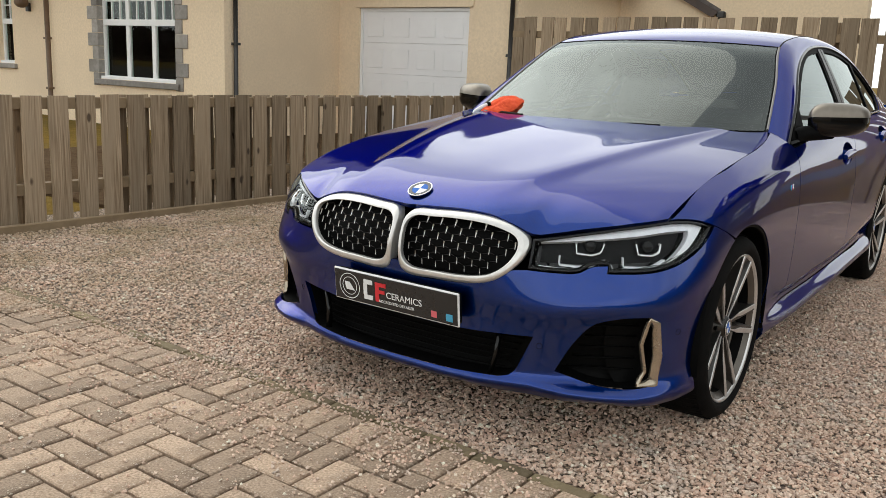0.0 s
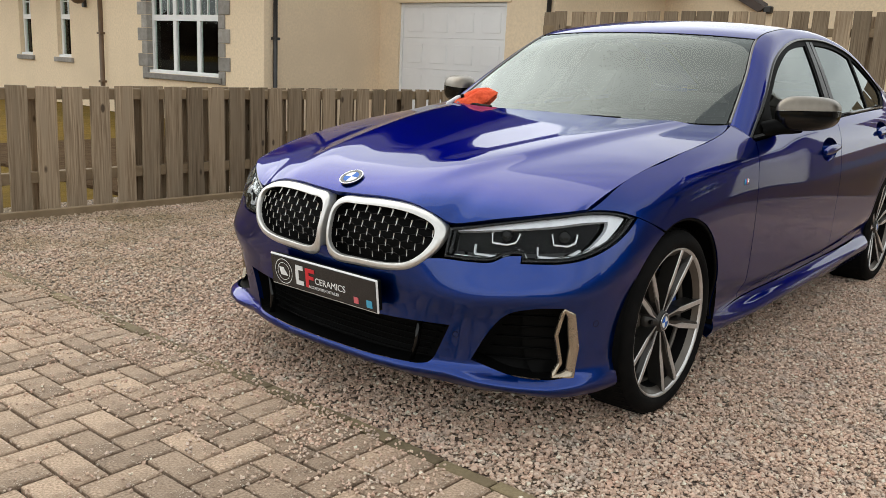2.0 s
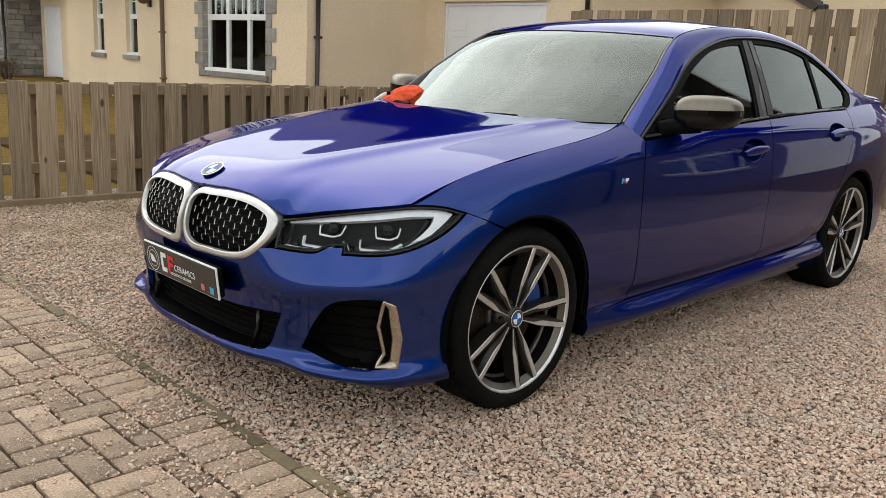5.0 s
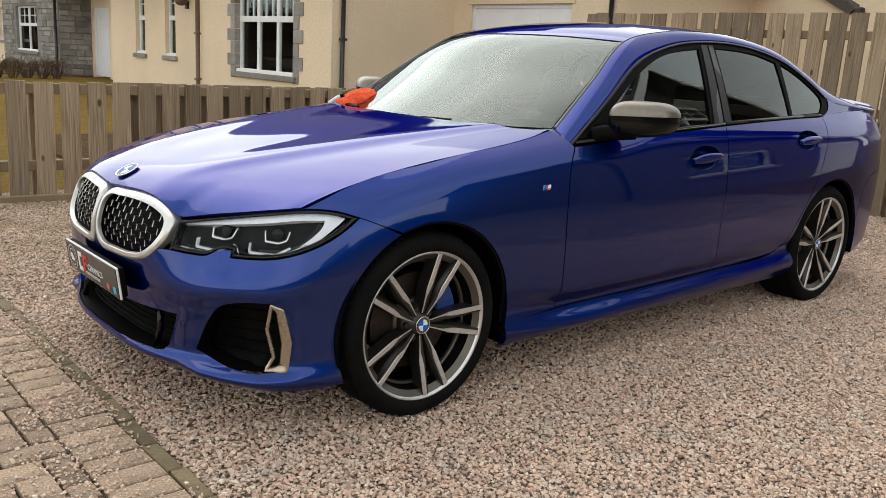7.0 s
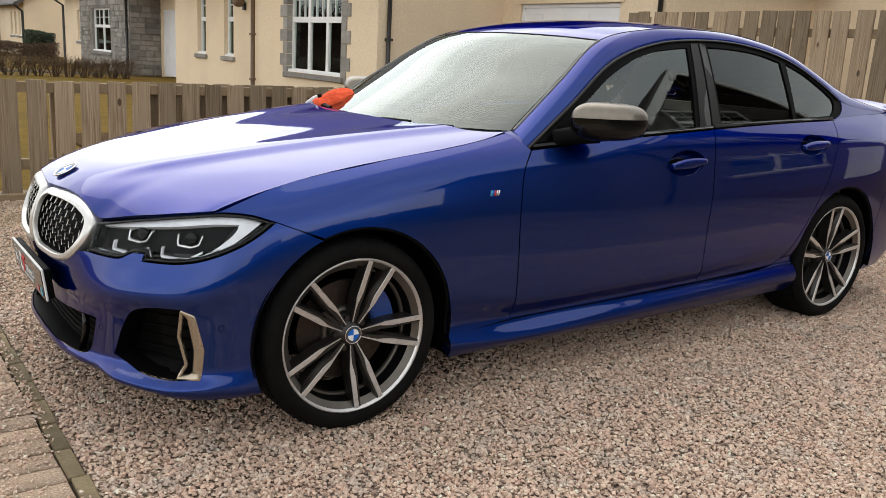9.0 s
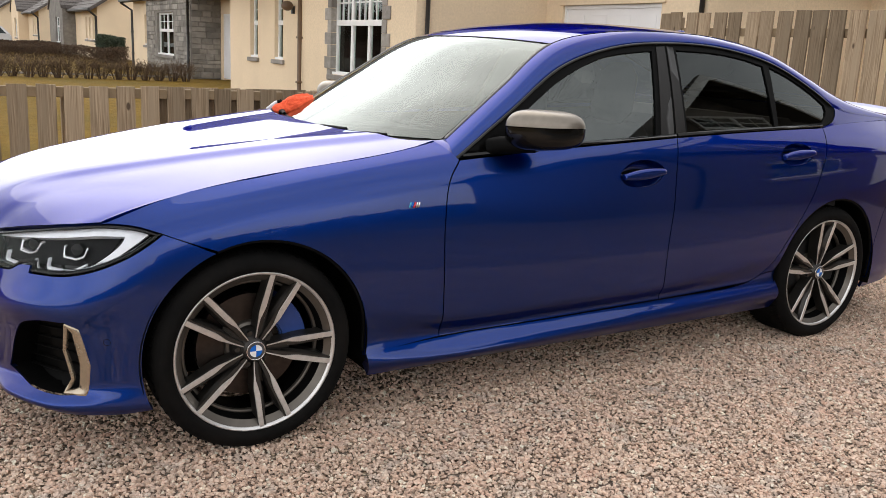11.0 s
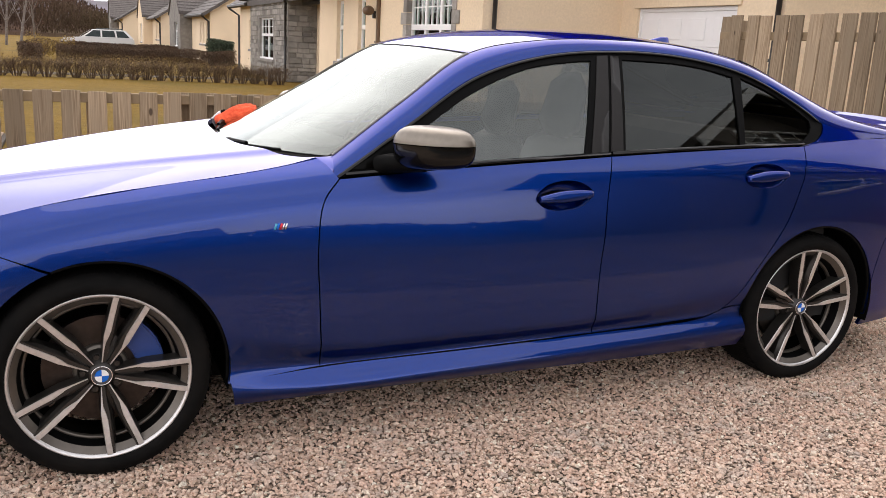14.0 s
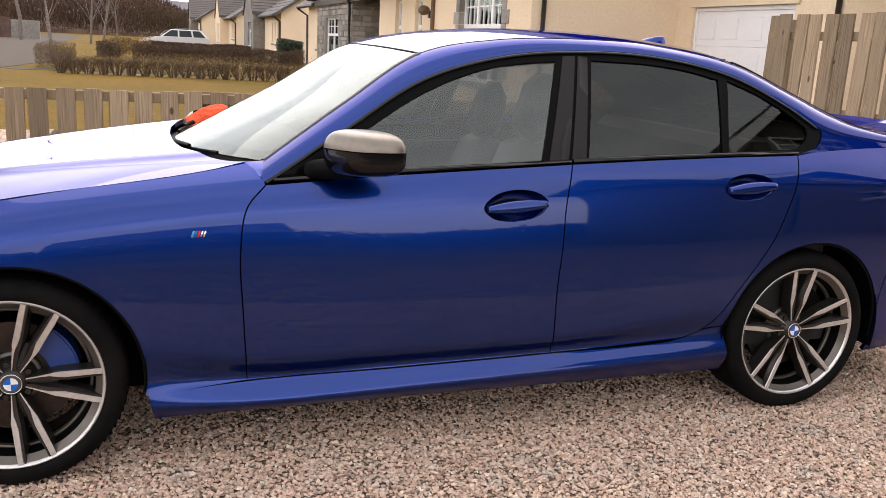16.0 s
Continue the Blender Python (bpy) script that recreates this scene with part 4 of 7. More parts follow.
def back_house():
    h = empty("back_house", (0, 0, 0), label="cream rendered house gable above the tall fence", category="house")
    wall_with_holes("wall", 0, 12.4, 0.28, 3.55, 5.1, -0.05, 2.6, [], M_CREAM, h)
    bm = prism([(3.55, -0.05), (9.5, -0.05), (9.5, 5.6), (6.5, 4.2), (3.55, 2.34)], 0, 12.1, 12.38)
    part("gable_wall", bm, M_CREAM, h)
    # sloping dark verge board and its end
    bm = bmesh.new()
    vs = []
    for x in (11.9, 12.05):
        vs.append([bm.verts.new((x, y, z)) for y, z in ((3.30, 2.30), (3.42, 2.22), (9.6, 5.60), (9.6, 5.78))])
    for k in range(4):
        bm.faces.new((vs[0][k], vs[0][(k + 1) % 4], vs[1][(k + 1) % 4], vs[1][k]))
    bm.faces.new(vs[0][::-1])
    bm.faces.new(vs[1])
    part("verge_board", bm, M_FASCIA, h)
    part("gutter", boxes((11.9, 20, 3.20, 3.34, 2.2, 2.32), bevel=0.02), M_DARKPIPE, h)
    bm = prism([(3.30, 2.36), (3.30, 2.28), (9.6, 5.74), (9.6, 5.86)], 0, 11.95, 20)
    part("roof", bm, M_ROOF, h)
    return h


back_house()


def coursed_stone(parent, axis, at, u0, u1, z0, z1, holes, seed, top=None):
    """Squared stones in uneven courses, proud of a wall across axis, as one joined facing. top(u): the wall's upper edge."""
    r = random.Random(seed)
    vs, fs = [], []
    z = z0
    while z < z1 - 0.05:
        hgt = r.choice((0.13, 0.16, 0.20))
        u = u0
        while u < u1 - 0.04:
            w = min(r.uniform(0.22, 0.50), u1 - u)
            a, b, c, d = u + 0.008, u + w - 0.008, z + 0.008, min(z + hgt, z1) - 0.008
            u += w
            if any(a < h1 and b > h0 and c < hz1 and d > hz0 for h0, h1, hz0, hz1 in holes) or (top and d > min(top(a), top(b))):
                continue
            q = 0.022 + r.uniform(-0.007, 0.010)
            o = len(vs)
            for t, e in ((0.0, 0.0), (-q, 0.010)):
                for m, k in ((a + e, c + e), (b - e, c + e), (b - e, d - e), (a + e, d - e)):
                    vs.append((at + t, m, k) if axis == 0 else (m, at + t, k))
            fs += [(o + 4, o + 5, o + 6, o + 7)] + [(o + i, o + (i + 1) % 4, o + 4 + (i + 1) % 4, o + 4 + i) for i in range(4)]
        z += hgt
    return tagged(from_arrays("stone_facing", vs, fs, M_STONEPIECE, parent), kind="stuff")


def stone_house():
    h = empty("stone_house", (0, 0, 0), label="grey stone and cream bungalow with dark tiled roof", category="house")
    X = 6.75
    wall_with_holes("wall", 0, 7.75, 0.28, 23.6, 25.75, -0.05, 2.8, [(24.15, 25.55, -0.05, 2.1)], M_CREAM, h)
    garage_door(h, 7.79, 24.15, 25.55, 2.1)
    wall_with_holes("stone_wall", 0, X, 0.3, 25.75, 32.3, -0.05, 3.2, [(28.05, 30.55, 0.62, 2.12)], M_WALLSTONE, h)
    wall_with_holes("stone_wall", 1, 25.75, 0.3, X + 0.3, 8.1, -0.05, 2.8, [], M_WALLSTONE, h)
    house_window(h, X, 28.05, 30.55, 0.62, 2.12, lights=2, transom=1.5, bars=2)
    coursed_stone(h, 0, X, 25.78, 32.27, -0.02, 5.2, [(27.9, 30.7, 0.5, 2.2)], 4, top=lambda u: 3.2 + 2.2 * (1 - abs(u - 29.0) / 3.27))
    coursed_stone(h, 1, 25.75, X + 0.02, 8.05, -0.02, 2.75, [], 5)
    wall_with_holes("wall", 0, X + 0.25, 0.3, 32.3, 36.0, -0.05, 2.8, [(33.0, 33.9, 0.9, 2.1)], M_CREAM, h)
    house_window(h, X + 0.25, 33.0, 33.9, 0.9, 2.1, lights=1, transom=1.5, bars=2)
    part("gable_wall", prism([(25.75, 3.2), (32.3, 3.2), (29.0, 5.4)], 0, X + 0.002, X + 0.3), M_WALLSTONE, h)
    wall_with_holes("wall", 1, 35.7, 0.3, X + 0.55, 14, -0.05, 2.8, [], M_CREAM, h)
    pipe_down(h, X - 0.05, 25.9, 2.55, 0.05, top=(X - 0.3, 25.4, 2.75))
    pipe_down(h, X + 0.2, 36.1, 2.3, 0.05, top=(X - 0.2, 36.4, 2.6))
    roof_slab(h, X - 0.4, 9.5, 25.3, 32.7, 2.95, 5.6, 0)
    roof_slab(h, X - 0.1, 15.0, 23.2, 36.7, 2.75, 6.0, 1)
    part("gutter", boxes((X - 0.22, X - 0.1, 32.6, 36.8, 2.62, 2.74), bevel=0.02), M_DARKPIPE, h)
    part("gutter", boxes((7.2, 7.35, 23.2, 25.6, 2.5, 2.62), bevel=0.02), M_DARKPIPE, h)
    return h


stone_house()


def far_house(x, y0, y1, stone, name="far_house", label="cream rendered bungalow with dark tiled roof along the road"):
    """A bungalow farther along the row: front to -x, one gabled wing, windows, roof, gutters and pipes."""
    h = empty(name, (0, 0, 0), label=label, category="house", group="bungalows along the road")
    w = (y1 - y0)
    ym = y0 + 0.55 * w
    wall_with_holes("wall", 0, x, 0.3, y0, ym, -0.05, 2.6, [(y0 + 0.9, y0 + 1.5, 0.9, 2.1), (y0 + 2.1, y0 + 2.7, 0.9, 2.1), (y0 + 3.3, y0 + 3.9, 0.9, 2.1)], M_CREAM, h)
    for k in range(3):
        house_window(h, x, y0 + 0.9 + 1.2 * k, y0 + 1.5 + 1.2 * k, 0.9, 2.1, lights=1, transom=1.6, dark=True)
    wall_with_holes("wall", 1, y0, 0.3, x + 0.3, x + 8, -0.05, 2.6, [], M_CREAM, h)
    part("gable_wall", prism([(x, 2.6), (x + 8, 2.6), (x + 4, 5.2)], 1, y0 + 0.002, y0 + 0.3), M_CREAM, h)
    wall_with_holes("wall", 0, x - 0.7, 0.3, ym, y1, -0.05, 2.8, [(ym + 1.4, ym + 3.2, 0.6, 2.1)], stone, h)
    house_window(h, x - 0.7, ym + 1.4, ym + 3.2, 0.6, 2.1, lights=2, transom=1.55, dark=True)
    part("gable_wall", prism([(ym, 2.8), (y1, 2.8), ((ym + y1) / 2, 4.9)], 0, x - 0.698, x - 0.4), stone, h)
    wall_with_holes("wall", 1, ym + 0.002, 0.3, x - 0.4, x + 0.0, -0.05, 2.8, [], stone, h)
    roof_slab(h, x - 0.4, x + 8.4, y0 - 0.35, y1, 2.5, 5.4, 1)
    roof_slab(h, x - 0.78, x + 4, ym - 0.12, y1 + 0.12, 2.72, 5.0, 0)
    part("gutter", boxes((x - 0.5, x - 0.38, y0 - 0.35, ym, 2.38, 2.5), bevel=0.02), M_DARKPIPE, h)
    pipe_down(h, x - 0.06, y0 + 0.1, 2.1, 0.06, top=(x - 0.42, y0 + 0.1, 2.4))
    return h


far_house(6.9, 44.5, 58.0, M_WALLSTONE)
far_house(6.2, 64.0, 77.0, M_CREAM)
far_house(4.6, 83.0, 96.0, M_WALLSTONE)


def garage_house():
    """The drive's own house, beyond the car's tail and mirrored in its glass. Built with its front to -x, then turned to face the car."""
    h = empty("garage_house", (0, 0, 0), label="tall stone house with a front gable and white windows", category="house")
    x, y0, y1, back, e = 3.65, 5.2, 14.0, 7.6, 4.0
    dark = surface("dark_brown_stone", (0.105, 0.090, 0.076), (0.150, 0.128, 0.110), 6, 0.9, 0.01, 30)
    wall_with_holes("wall", 0, x, 0.3, y0, y1, -0.05, e, [(6.4, 8.4, 0.9, 2.2), (9.6, 12.8, -0.05, 2.2)], dark, h)
    garage_door(h, x + 0.04, 9.6, 12.8, 2.2)
    house_window(h, x, 6.4, 8.4, 0.9, 2.2, lights=2, transom=1.75, bars=2, dark=True)
    for y in (y0, y1 - 0.3):
        wall_with_holes("wall", 1, y, 0.3, x + 0.3, back, -0.05, e, [], dark, h)
        part("end_gable", prism([(x, e), (back, e), ((x + back) / 2, 5.7)], 1, y + 0.002, y + 0.3), dark, h)
    wall_with_holes("wall", 0, back, 0.3, y0, y1, -0.05, e, [], dark, h)
    part("front_gable", prism([(6.0, e), (10.8, e), (10.8, 4.9), (8.4, 6.9), (6.0, 4.9)], 0, x - 0.06, x + 0.25), dark, h)
    house_window(h, x - 0.23, 7.3, 9.5, 4.25, 5.75, lights=2, transom=5.2, bars=2, sill=False, room=False)
    roof_slab(h, x - 0.5, back + 0.5, y0 - 0.4, y1 + 0.4, e + 0.05, 6.1, 1)
    roof_slab(h, x - 0.75, 6.0, 5.45, 11.35, 4.72, 7.2, 0)
    for a in (5.5, 11.3):
        part("barge_board", prism([(a, 4.42), (8.4, 6.88), (8.4, 7.16), (a, 4.70)], 0, x - 0.80, x - 0.755), M_UPVC, h)
    # lower wing at its end
    wall_with_holes("wall", 0, x, 0.3, 4.4, y0, -0.05, 3.7, [], dark, h)
    wall_with_holes("wall", 1, 4.4, 0.3, x + 0.3, 5.4, -0.05, 3.7, [], dark, h)
    part("wing_roof", prism([(x - 0.35, 3.72), (x - 0.35, 3.86), (5.6, 4.3), (5.6, 4.14)], 1, 4.05, y0 + 0.02), M_ROOF, h)
    part("gutter", boxes((x - 0.47, x - 0.36, 4.05, 5.4, 3.66, 3.78), bevel=0.02), M_DARKPIPE, h)
    pipe_down(h, x - 0.05, y0 + 0.12, e - 0.1)
    h.rotation_euler = (0, 0, -math.pi / 2)
    h.location = (0.9, -1.3, 0.0)
    return h


garage_house()
street_house = far_house(44.0, -7.0, 7.0, M_WALLSTONE, label="grey stone and cream bungalow across the street")
street_house.rotation_euler = (0, 0, -math.pi / 2)


# ---- hedges, shrubs, trees, far woods ----
def leaf_template(rng, k=4):
    out = []
    for _ in range(k):
        a = rng.uniform(0.6, 1.0)
        out.append([(-0.5 * a, -1, 0), (0.5 * a, -1, 0.1), (0.6 * a, 0.4, -0.1), (0, 1, 0.2)])
    return np.array(out), np.array([(0, 1, 2), (0, 2, 3)])


lv, lf = leaf_template(rng)


def hedge(name, x0, x1, y0, y1, h, count, size, material, label, category="hedge", uneven=0.15):
    p = np.stack([rng.uniform(x0, x1, count), rng.uniform(y0, y1, count), rng.uniform(0, 1, count)], axis=1)
    hh = np.array([h * (1 + uneven * noise.noise((a * 0.9, b * 0.9, 2.0))) for a, b in p[:, :2]])
    p[:, 2] = hh * p[:, 2] ** 0.7 - 0.05
    v, f = scatter(lv, lf, p, rng.uniform(size * 0.6, size * 1.3, count), rng)
    return tagged(from_arrays(name, v, f, material), label, category, kind="stuff")


def twig_bush(bm, x, y, h, spread, stems, r):
    for _ in range(stems):
        a, s = r.uniform(0, 6.28), r.uniform(0.2, 1) * spread
        p0 = Vector((x + 0.1 * math.cos(a), y + 0.1 * math.sin(a), -0.06))
        p1 = p0 + Vector((s * 0.45 * math.cos(a), s * 0.45 * math.sin(a), h * r.uniform(0.4, 0.6)))
        p2 = p0 + Vector((s * math.cos(a + 0.3), s * math.sin(a + 0.3), h * r.uniform(0.8, 1.1)))
        tube(bm, [p0, p1, p2], [0.012, 0.009, 0.004], 4, cap=False)
        for _ in range(4):
            q = p1.lerp(p2, r.uniform(0, 0.9))
            b = r.uniform(0, 6.28)
            tube(bm, [q, q + Vector((0.16 * math.cos(b), 0.16 * math.sin(b), r.uniform(0.08, 0.22)))], [0.006, 0.003], 3, cap=False)


r = random.Random(5)
bush_row = bmesh.new()
for i in range(22):
    twig_bush(bush_row, -2.3 + i * 0.40, 24.9 + r.uniform(-0.15, 0.15) - 0.05 * i, 0.47, 0.30, 22, r)
tagged(part("bare_hedge", bush_row, M_TWIG), "low bare brown twiggy hedge along the lawn", "hedge", kind="stuff")
bush_leaves = []
for i in range(22):
    k = 760
    d = rng.normal(size=(k, 3)) * np.array([[0.15, 0.15, 0.14]])
    d[:, 2] += 0.23
    bush_leaves.append(d[d[:, 2] > -0.03] + np.array([[-2.3 + i * 0.40, 24.9 - 0.05 * i, 0.0]]))
bush_leaves = np.concatenate(bush_leaves)
v, f = scatter(lv, lf, bush_leaves, rng.uniform(0.010, 0.024, len(bush_leaves)), rng)
tagged(from_arrays("bare_hedge_leaves", v, f, M_DRYLEAF), "dry brown leaves on the low bare hedge", "hedge", kind="stuff")
hedge("beech_hedge", -0.6, 7.3, 38.6, 39.8, 0.72, 25000, 0.030, M_HEDGE, "dense clipped brown beech hedge")
hedge("beech_hedge", -1.0, 6.4, 53.0, 54.2, 0.66, 20000, 0.045, M_HEDGE, "dense clipped brown beech hedge farther off")
hedge("beech_hedge", -2.2, -1.2, 39.5, 62, 0.68, 16000, 0.05, M_HEDGE, "dense clipped brown beech hedge along the road")
hedge("conifer_bush", 6.2, 7.4, 39.9, 41.1, 1.22, 5200, 0.045, M_GREENBUSH, "dark green clipped conifer bush by the hedge", "bush", 0.1)
hedge("ochre_shrub", -1.9, 0.2, 40.8, 42.2, 1.05, 2400, 0.03, M_YELLOWLEAF, "ochre-leaved shrub by the road", "shrub", 0.5)
# added out of view: screens the low sky from the door reflections
hedge("street_hedge", -14, 7.5, -11.6, -10.6, 1.1, 9000, 0.11, M_HEDGE, "unseen dark brown hedge, added to block low sky in reflections")
hedge("roadside_shrub", -3.3, -2.1, 27.0, 28.2, 0.75, 9000, 0.018, M_DRYLEAF, "brown roadside shrub", "shrub", 0.5)


def bare_tree(name, x, y, h, trunk_r, material, label, seed, twigs=None, spread=0.5):
    """A leafless tree: a tapered trunk, limbs forking three times, fine twigs."""
    rr = random.Random(seed)
    t = empty(name, (x, y, -0.06), label=label, category="tree", group="bare trees by the road")
    bm = bmesh.new()
    fine = bmesh.new()

    def grow(p, d, length, rad, level):
        pts, rads = [p], [rad]
        q = p.copy()
        dd = d.copy()
        for k in range(3):
            dd = (dd + Vector((rr.gauss(0, 0.12), rr.gauss(0, 0.12), rr.gauss(0.04, 0.06)))).normalized()
            q = q + dd * length / 3
            pts.append(q.copy())
            rads.append(rad * (1 - 0.2 * (k + 1)))
        tube(bm if level < 3 else fine, pts, rads, 6 if level < 2 else 3, cap=False)
        if level < 4:
            for _ in range(4 if level else 6):
                s = pts[rr.randrange(1, 4)]
                a = rr.uniform(0, 6.28)
                nd = (dd + spread * 1.5 * Vector((math.cos(a), math.sin(a), rr.uniform(-0.1, 0.5)))).normalized()
                grow(s, nd, length * rr.uniform(0.5, 0.72), rads[-1] * 0.62, level + 1)
    grow(Vector((0, 0, 0)), Vector((rr.gauss(0, 0.04), rr.gauss(0, 0.04), 1)), h * 0.45, trunk_r, 0)
    part("trunk", bm, material, t)
    part("twigs", fine, twigs or M_TWIG, t)
    return t


bare_tree("bare_tree", -3.1, 31.0, 5.2, 0.085, M_BARK, "small spreading bare pale-barked tree by the road", 3, spread=0.8)
bare_tree("bare_tree", -3.0, 60.0, 10.0, 0.10, M_BARK, "tall bare birch tree by the road", 8)
bare_tree("bare_tree", -4.4, 70.0, 11.0, 0.11, M_BARK, "tall bare birch tree by the road", 11)
bare_tree("bare_tree", -2.4, 72.0, 6.5, 0.12, M_BARK, "reddish-twigged bare tree beyond the road", 14, twigs=M_PINKTWIG)
bare_tree("bare_tree", -10, 75.0, 12.0, 0.2, M_BARK, "tall bare birch tree by the road", 17)


def far_woods():
    """A bank of leafless wood on a rise, far behind the houses."""
    n = 120000
    a = rng.uniform(-110, 90, n)
    d = rng.uniform(0, 1, n)
    top = np.array([7.6 + 2.0 * noise.noise((q * 0.03, 0, 7)) + 1.8 * noise.noise((q * 0.15, 3, 1)) - 3.0 * math.exp(-((q - 9.0) / 9.0) ** 2) for q in a])
    p = np.stack([a, 150 + 40 * d, top * rng.uniform(0, 1, n) ** 0.8 * (0.75 + 0.6 * d)], axis=1)
    v, f = scatter(lv, lf, p, rng.uniform(0.13, 0.40, n), rng, squash=(0.5, 0.5, 1.9))
    return tagged(from_arrays("far_woods", v, f, M_WOODS), "brown leafless woodland on a far rise", "woods", kind="stuff")


far_woods()
hill = bmesh.new()
crest = [(q, 640, 22 + 9 * noise.noise((q * 0.004, 2, 5)) + 3 * noise.noise((q * 0.02, 6, 1))) for q in range(-700, 1001, 20)]
lines = [[hill.verts.new((q, 430, -1.0)) for q, _, _ in crest], [hill.verts.new((q, 530, z * 0.6)) for q, _, z in crest], [hill.verts.new(c) for c in crest], [hill.verts.new((q, 900, -1.0)) for q, _, _ in crest]]
for a, b in zip(lines, lines[1:]):
    for k in range(len(crest) - 1):
        hill.faces.new((a[k], a[k + 1], b[k + 1], b[k])).smooth = True
tagged(part("far_hill", hill, M_HILL), "mauve grey heather hill on the horizon", "hill", kind="structure")
rise = part("far_rise", prism([(150, -1), (152, 0.5), (185, 2.5), (240, 4.5), (400, 6), (400, -1)], 0, -260, 260), M_WOODS)
tagged(rise, "brown wooded hillside behind the houses", "hillside", kind="structure")


def parked_estate(x, y):
    """A white estate car seen side-on over the hedge: nose to -x."""
    e = empty("parked_estate_car", (x, y, -0.05), label="white estate car with roof rails parked beyond the hedge", category="car")
    white = surface("white_car_paint", (0.62, 0.61, 0.60), (0.58, 0.57, 0.56), 3, 0.25, coat=0.6)
    dark = surface("dark_car_glass", (0.03, 0.045, 0.045), (0.045, 0.06, 0.06), 3, 0.12)
    tyre = surface("far_tyre", (0.012, 0.012, 0.012), (0.02, 0.02, 0.02), 9, 0.8)
    body = prism([(-2.25, 0.30), (2.2, 0.30), (2.28, 0.62), (2.22, 0.98), (-0.95, 0.95), (-1.9, 0.86), (-2.25, 0.66)], 1, -0.88, 0.88)
    bmesh.ops.bevel(body, geom=body.edges[:], offset=0.07, segments=2, affect="EDGES")
    part("body", body, white, e)
    cab = bmesh.new()
    lo = [cab.verts.new(p) for p in ((-0.98, -0.84, 0.93), (2.2, -0.84, 0.96), (2.2, 0.84, 0.96), (-0.98, 0.84, 0.93))]
    hi = [cab.verts.new(p) for p in ((-0.18, -0.64, 1.47), (1.72, -0.64, 1.46), (1.72, 0.64, 1.46), (-0.18, 0.64, 1.47))]
    cab.faces.new(hi)
    for k in range(4):
        cab.faces.new((lo[k], lo[(k + 1) % 4], hi[(k + 1) % 4], hi[k]))
    bmesh.ops.bevel(cab, geom=cab.edges[:], offset=0.04, segments=2, affect="EDGES")
    part("cabin", cab, white, e)
    for s in (-1, 1):
        for a, b, c, d in ((-0.72, 0.22, -0.20, 0.22), (0.32, 1.12, 0.32, 1.05), (1.22, 1.98, 1.16, 1.62)):
            bm = bmesh.new()
            q = [bm.verts.new((u, s * (0.853 - (z - 0.95) * 0.385 + 0.004), z)) for u, z in ((a, 1.0), (b, 1.0), (d, 1.40), (c, 1.40))]
            bm.faces.new(q)
            bmesh.ops.solidify(bm, geom=bm.faces[:], thickness=0.01)
            part("side_window", bm, dark, e)
        bm = bmesh.new()
        tube(bm, [(0.0, s * 0.60, 1.47), (0.1, s * 0.60, 1.53), (1.5, s * 0.60, 1.53), (1.6, s * 0.60, 1.47)], 0.022, 6)
        part("roof_rail", bm, dark, e)
        for wx in (-1.40, 1.35):
            bm = bmesh.new()
            tube(bm, [(wx, s * 0.68, 0.32), (wx, s * 0.89, 0.32)], 0.32, 24)
            part("wheel", bm, tyre, e)
    bm = bmesh.new()
    q = [bm.verts.new(p) for p in ((-0.93, -0.70, 0.99), (-0.93, 0.70, 0.99), (-0.28, 0.56, 1.42), (-0.28, -0.56, 1.42))]
    bm.faces.new(q)
    bmesh.ops.translate(bm, vec=(-0.03, 0, 0.03), verts=bm.verts[:])
    bmesh.ops.solidify(bm, geom=bm.faces[:], thickness=0.01)
    part("windscreen", bm, dark, e)
    return e


parked_estate(1.60, 57.5)
wall_far = part("garden_wall", boxes((-40, -12.0, 84, 84.3, -0.1, 1.75), bevel=0.03), surface("red_brown_wall", (0.075, 0.042, 0.032), (0.13, 0.075, 0.055), 3, 0.9, stain=(0.06, 0.04, 0.03), stain_scale=0.6))
tagged(wall_far, "low red-brown garden wall across the estate road", "wall", kind="structure")
wall_end = part("pale_gate_wall", boxes((-11.95, -9.6, 84, 84.3, -0.1, 1.55), bevel=0.03), M_WALLSTONE)
tagged(wall_end, "pale grey stone wall end beside the road", "wall", kind="structure")


# ---- the car's materials ----
def paint_material():
    m, n, l, b = nodes_of("blue_metallic_paint")
    fl = n.new("ShaderNodeTexVoronoi")
    tc = n.new("ShaderNodeTexCoord")
    fl.inputs["Scale"].default_value = 1400
    l.new(tc.outputs["Object"], fl.inputs["Vector"])
    sep = n.new("ShaderNodeSeparateColor")
    l.new(fl.outputs["Color"], sep.inputs[0])
    l.new(mixrgb(n, l, sep.outputs[0], (0.0009, 0.0152, 0.124), (0.0021, 0.0355, 0.234)), b.inputs["Base Color"])
    b.inputs["Metallic"].default_value = 1.0
    b.inputs["Roughness"].default_value = 0.34
    b.inputs["Specular Tint"].default_value = (0.025, 0.10, 0.50, 1)
    b.inputs["Coat Weight"].default_value = 1.0
    b.inputs["Coat Roughness"].default_value = 0.026
    b.inputs["Coat IOR"].default_value = 1.44
    return m


def plain(name, c, rough, metallic=0.0, coat=0.0, spec=0.5):
    return surface(name, c, tuple(v * 0.88 for v in c), 40, rough, metallic=metallic, coat=coat, spec=spec, rvar=min(rough * 0.2, 0.06))


M_PAINT = paint_material()
M_GLOSSBLACK = plain("gloss_black", (0.003, 0.003, 0.003), 0.10, spec=0.3)
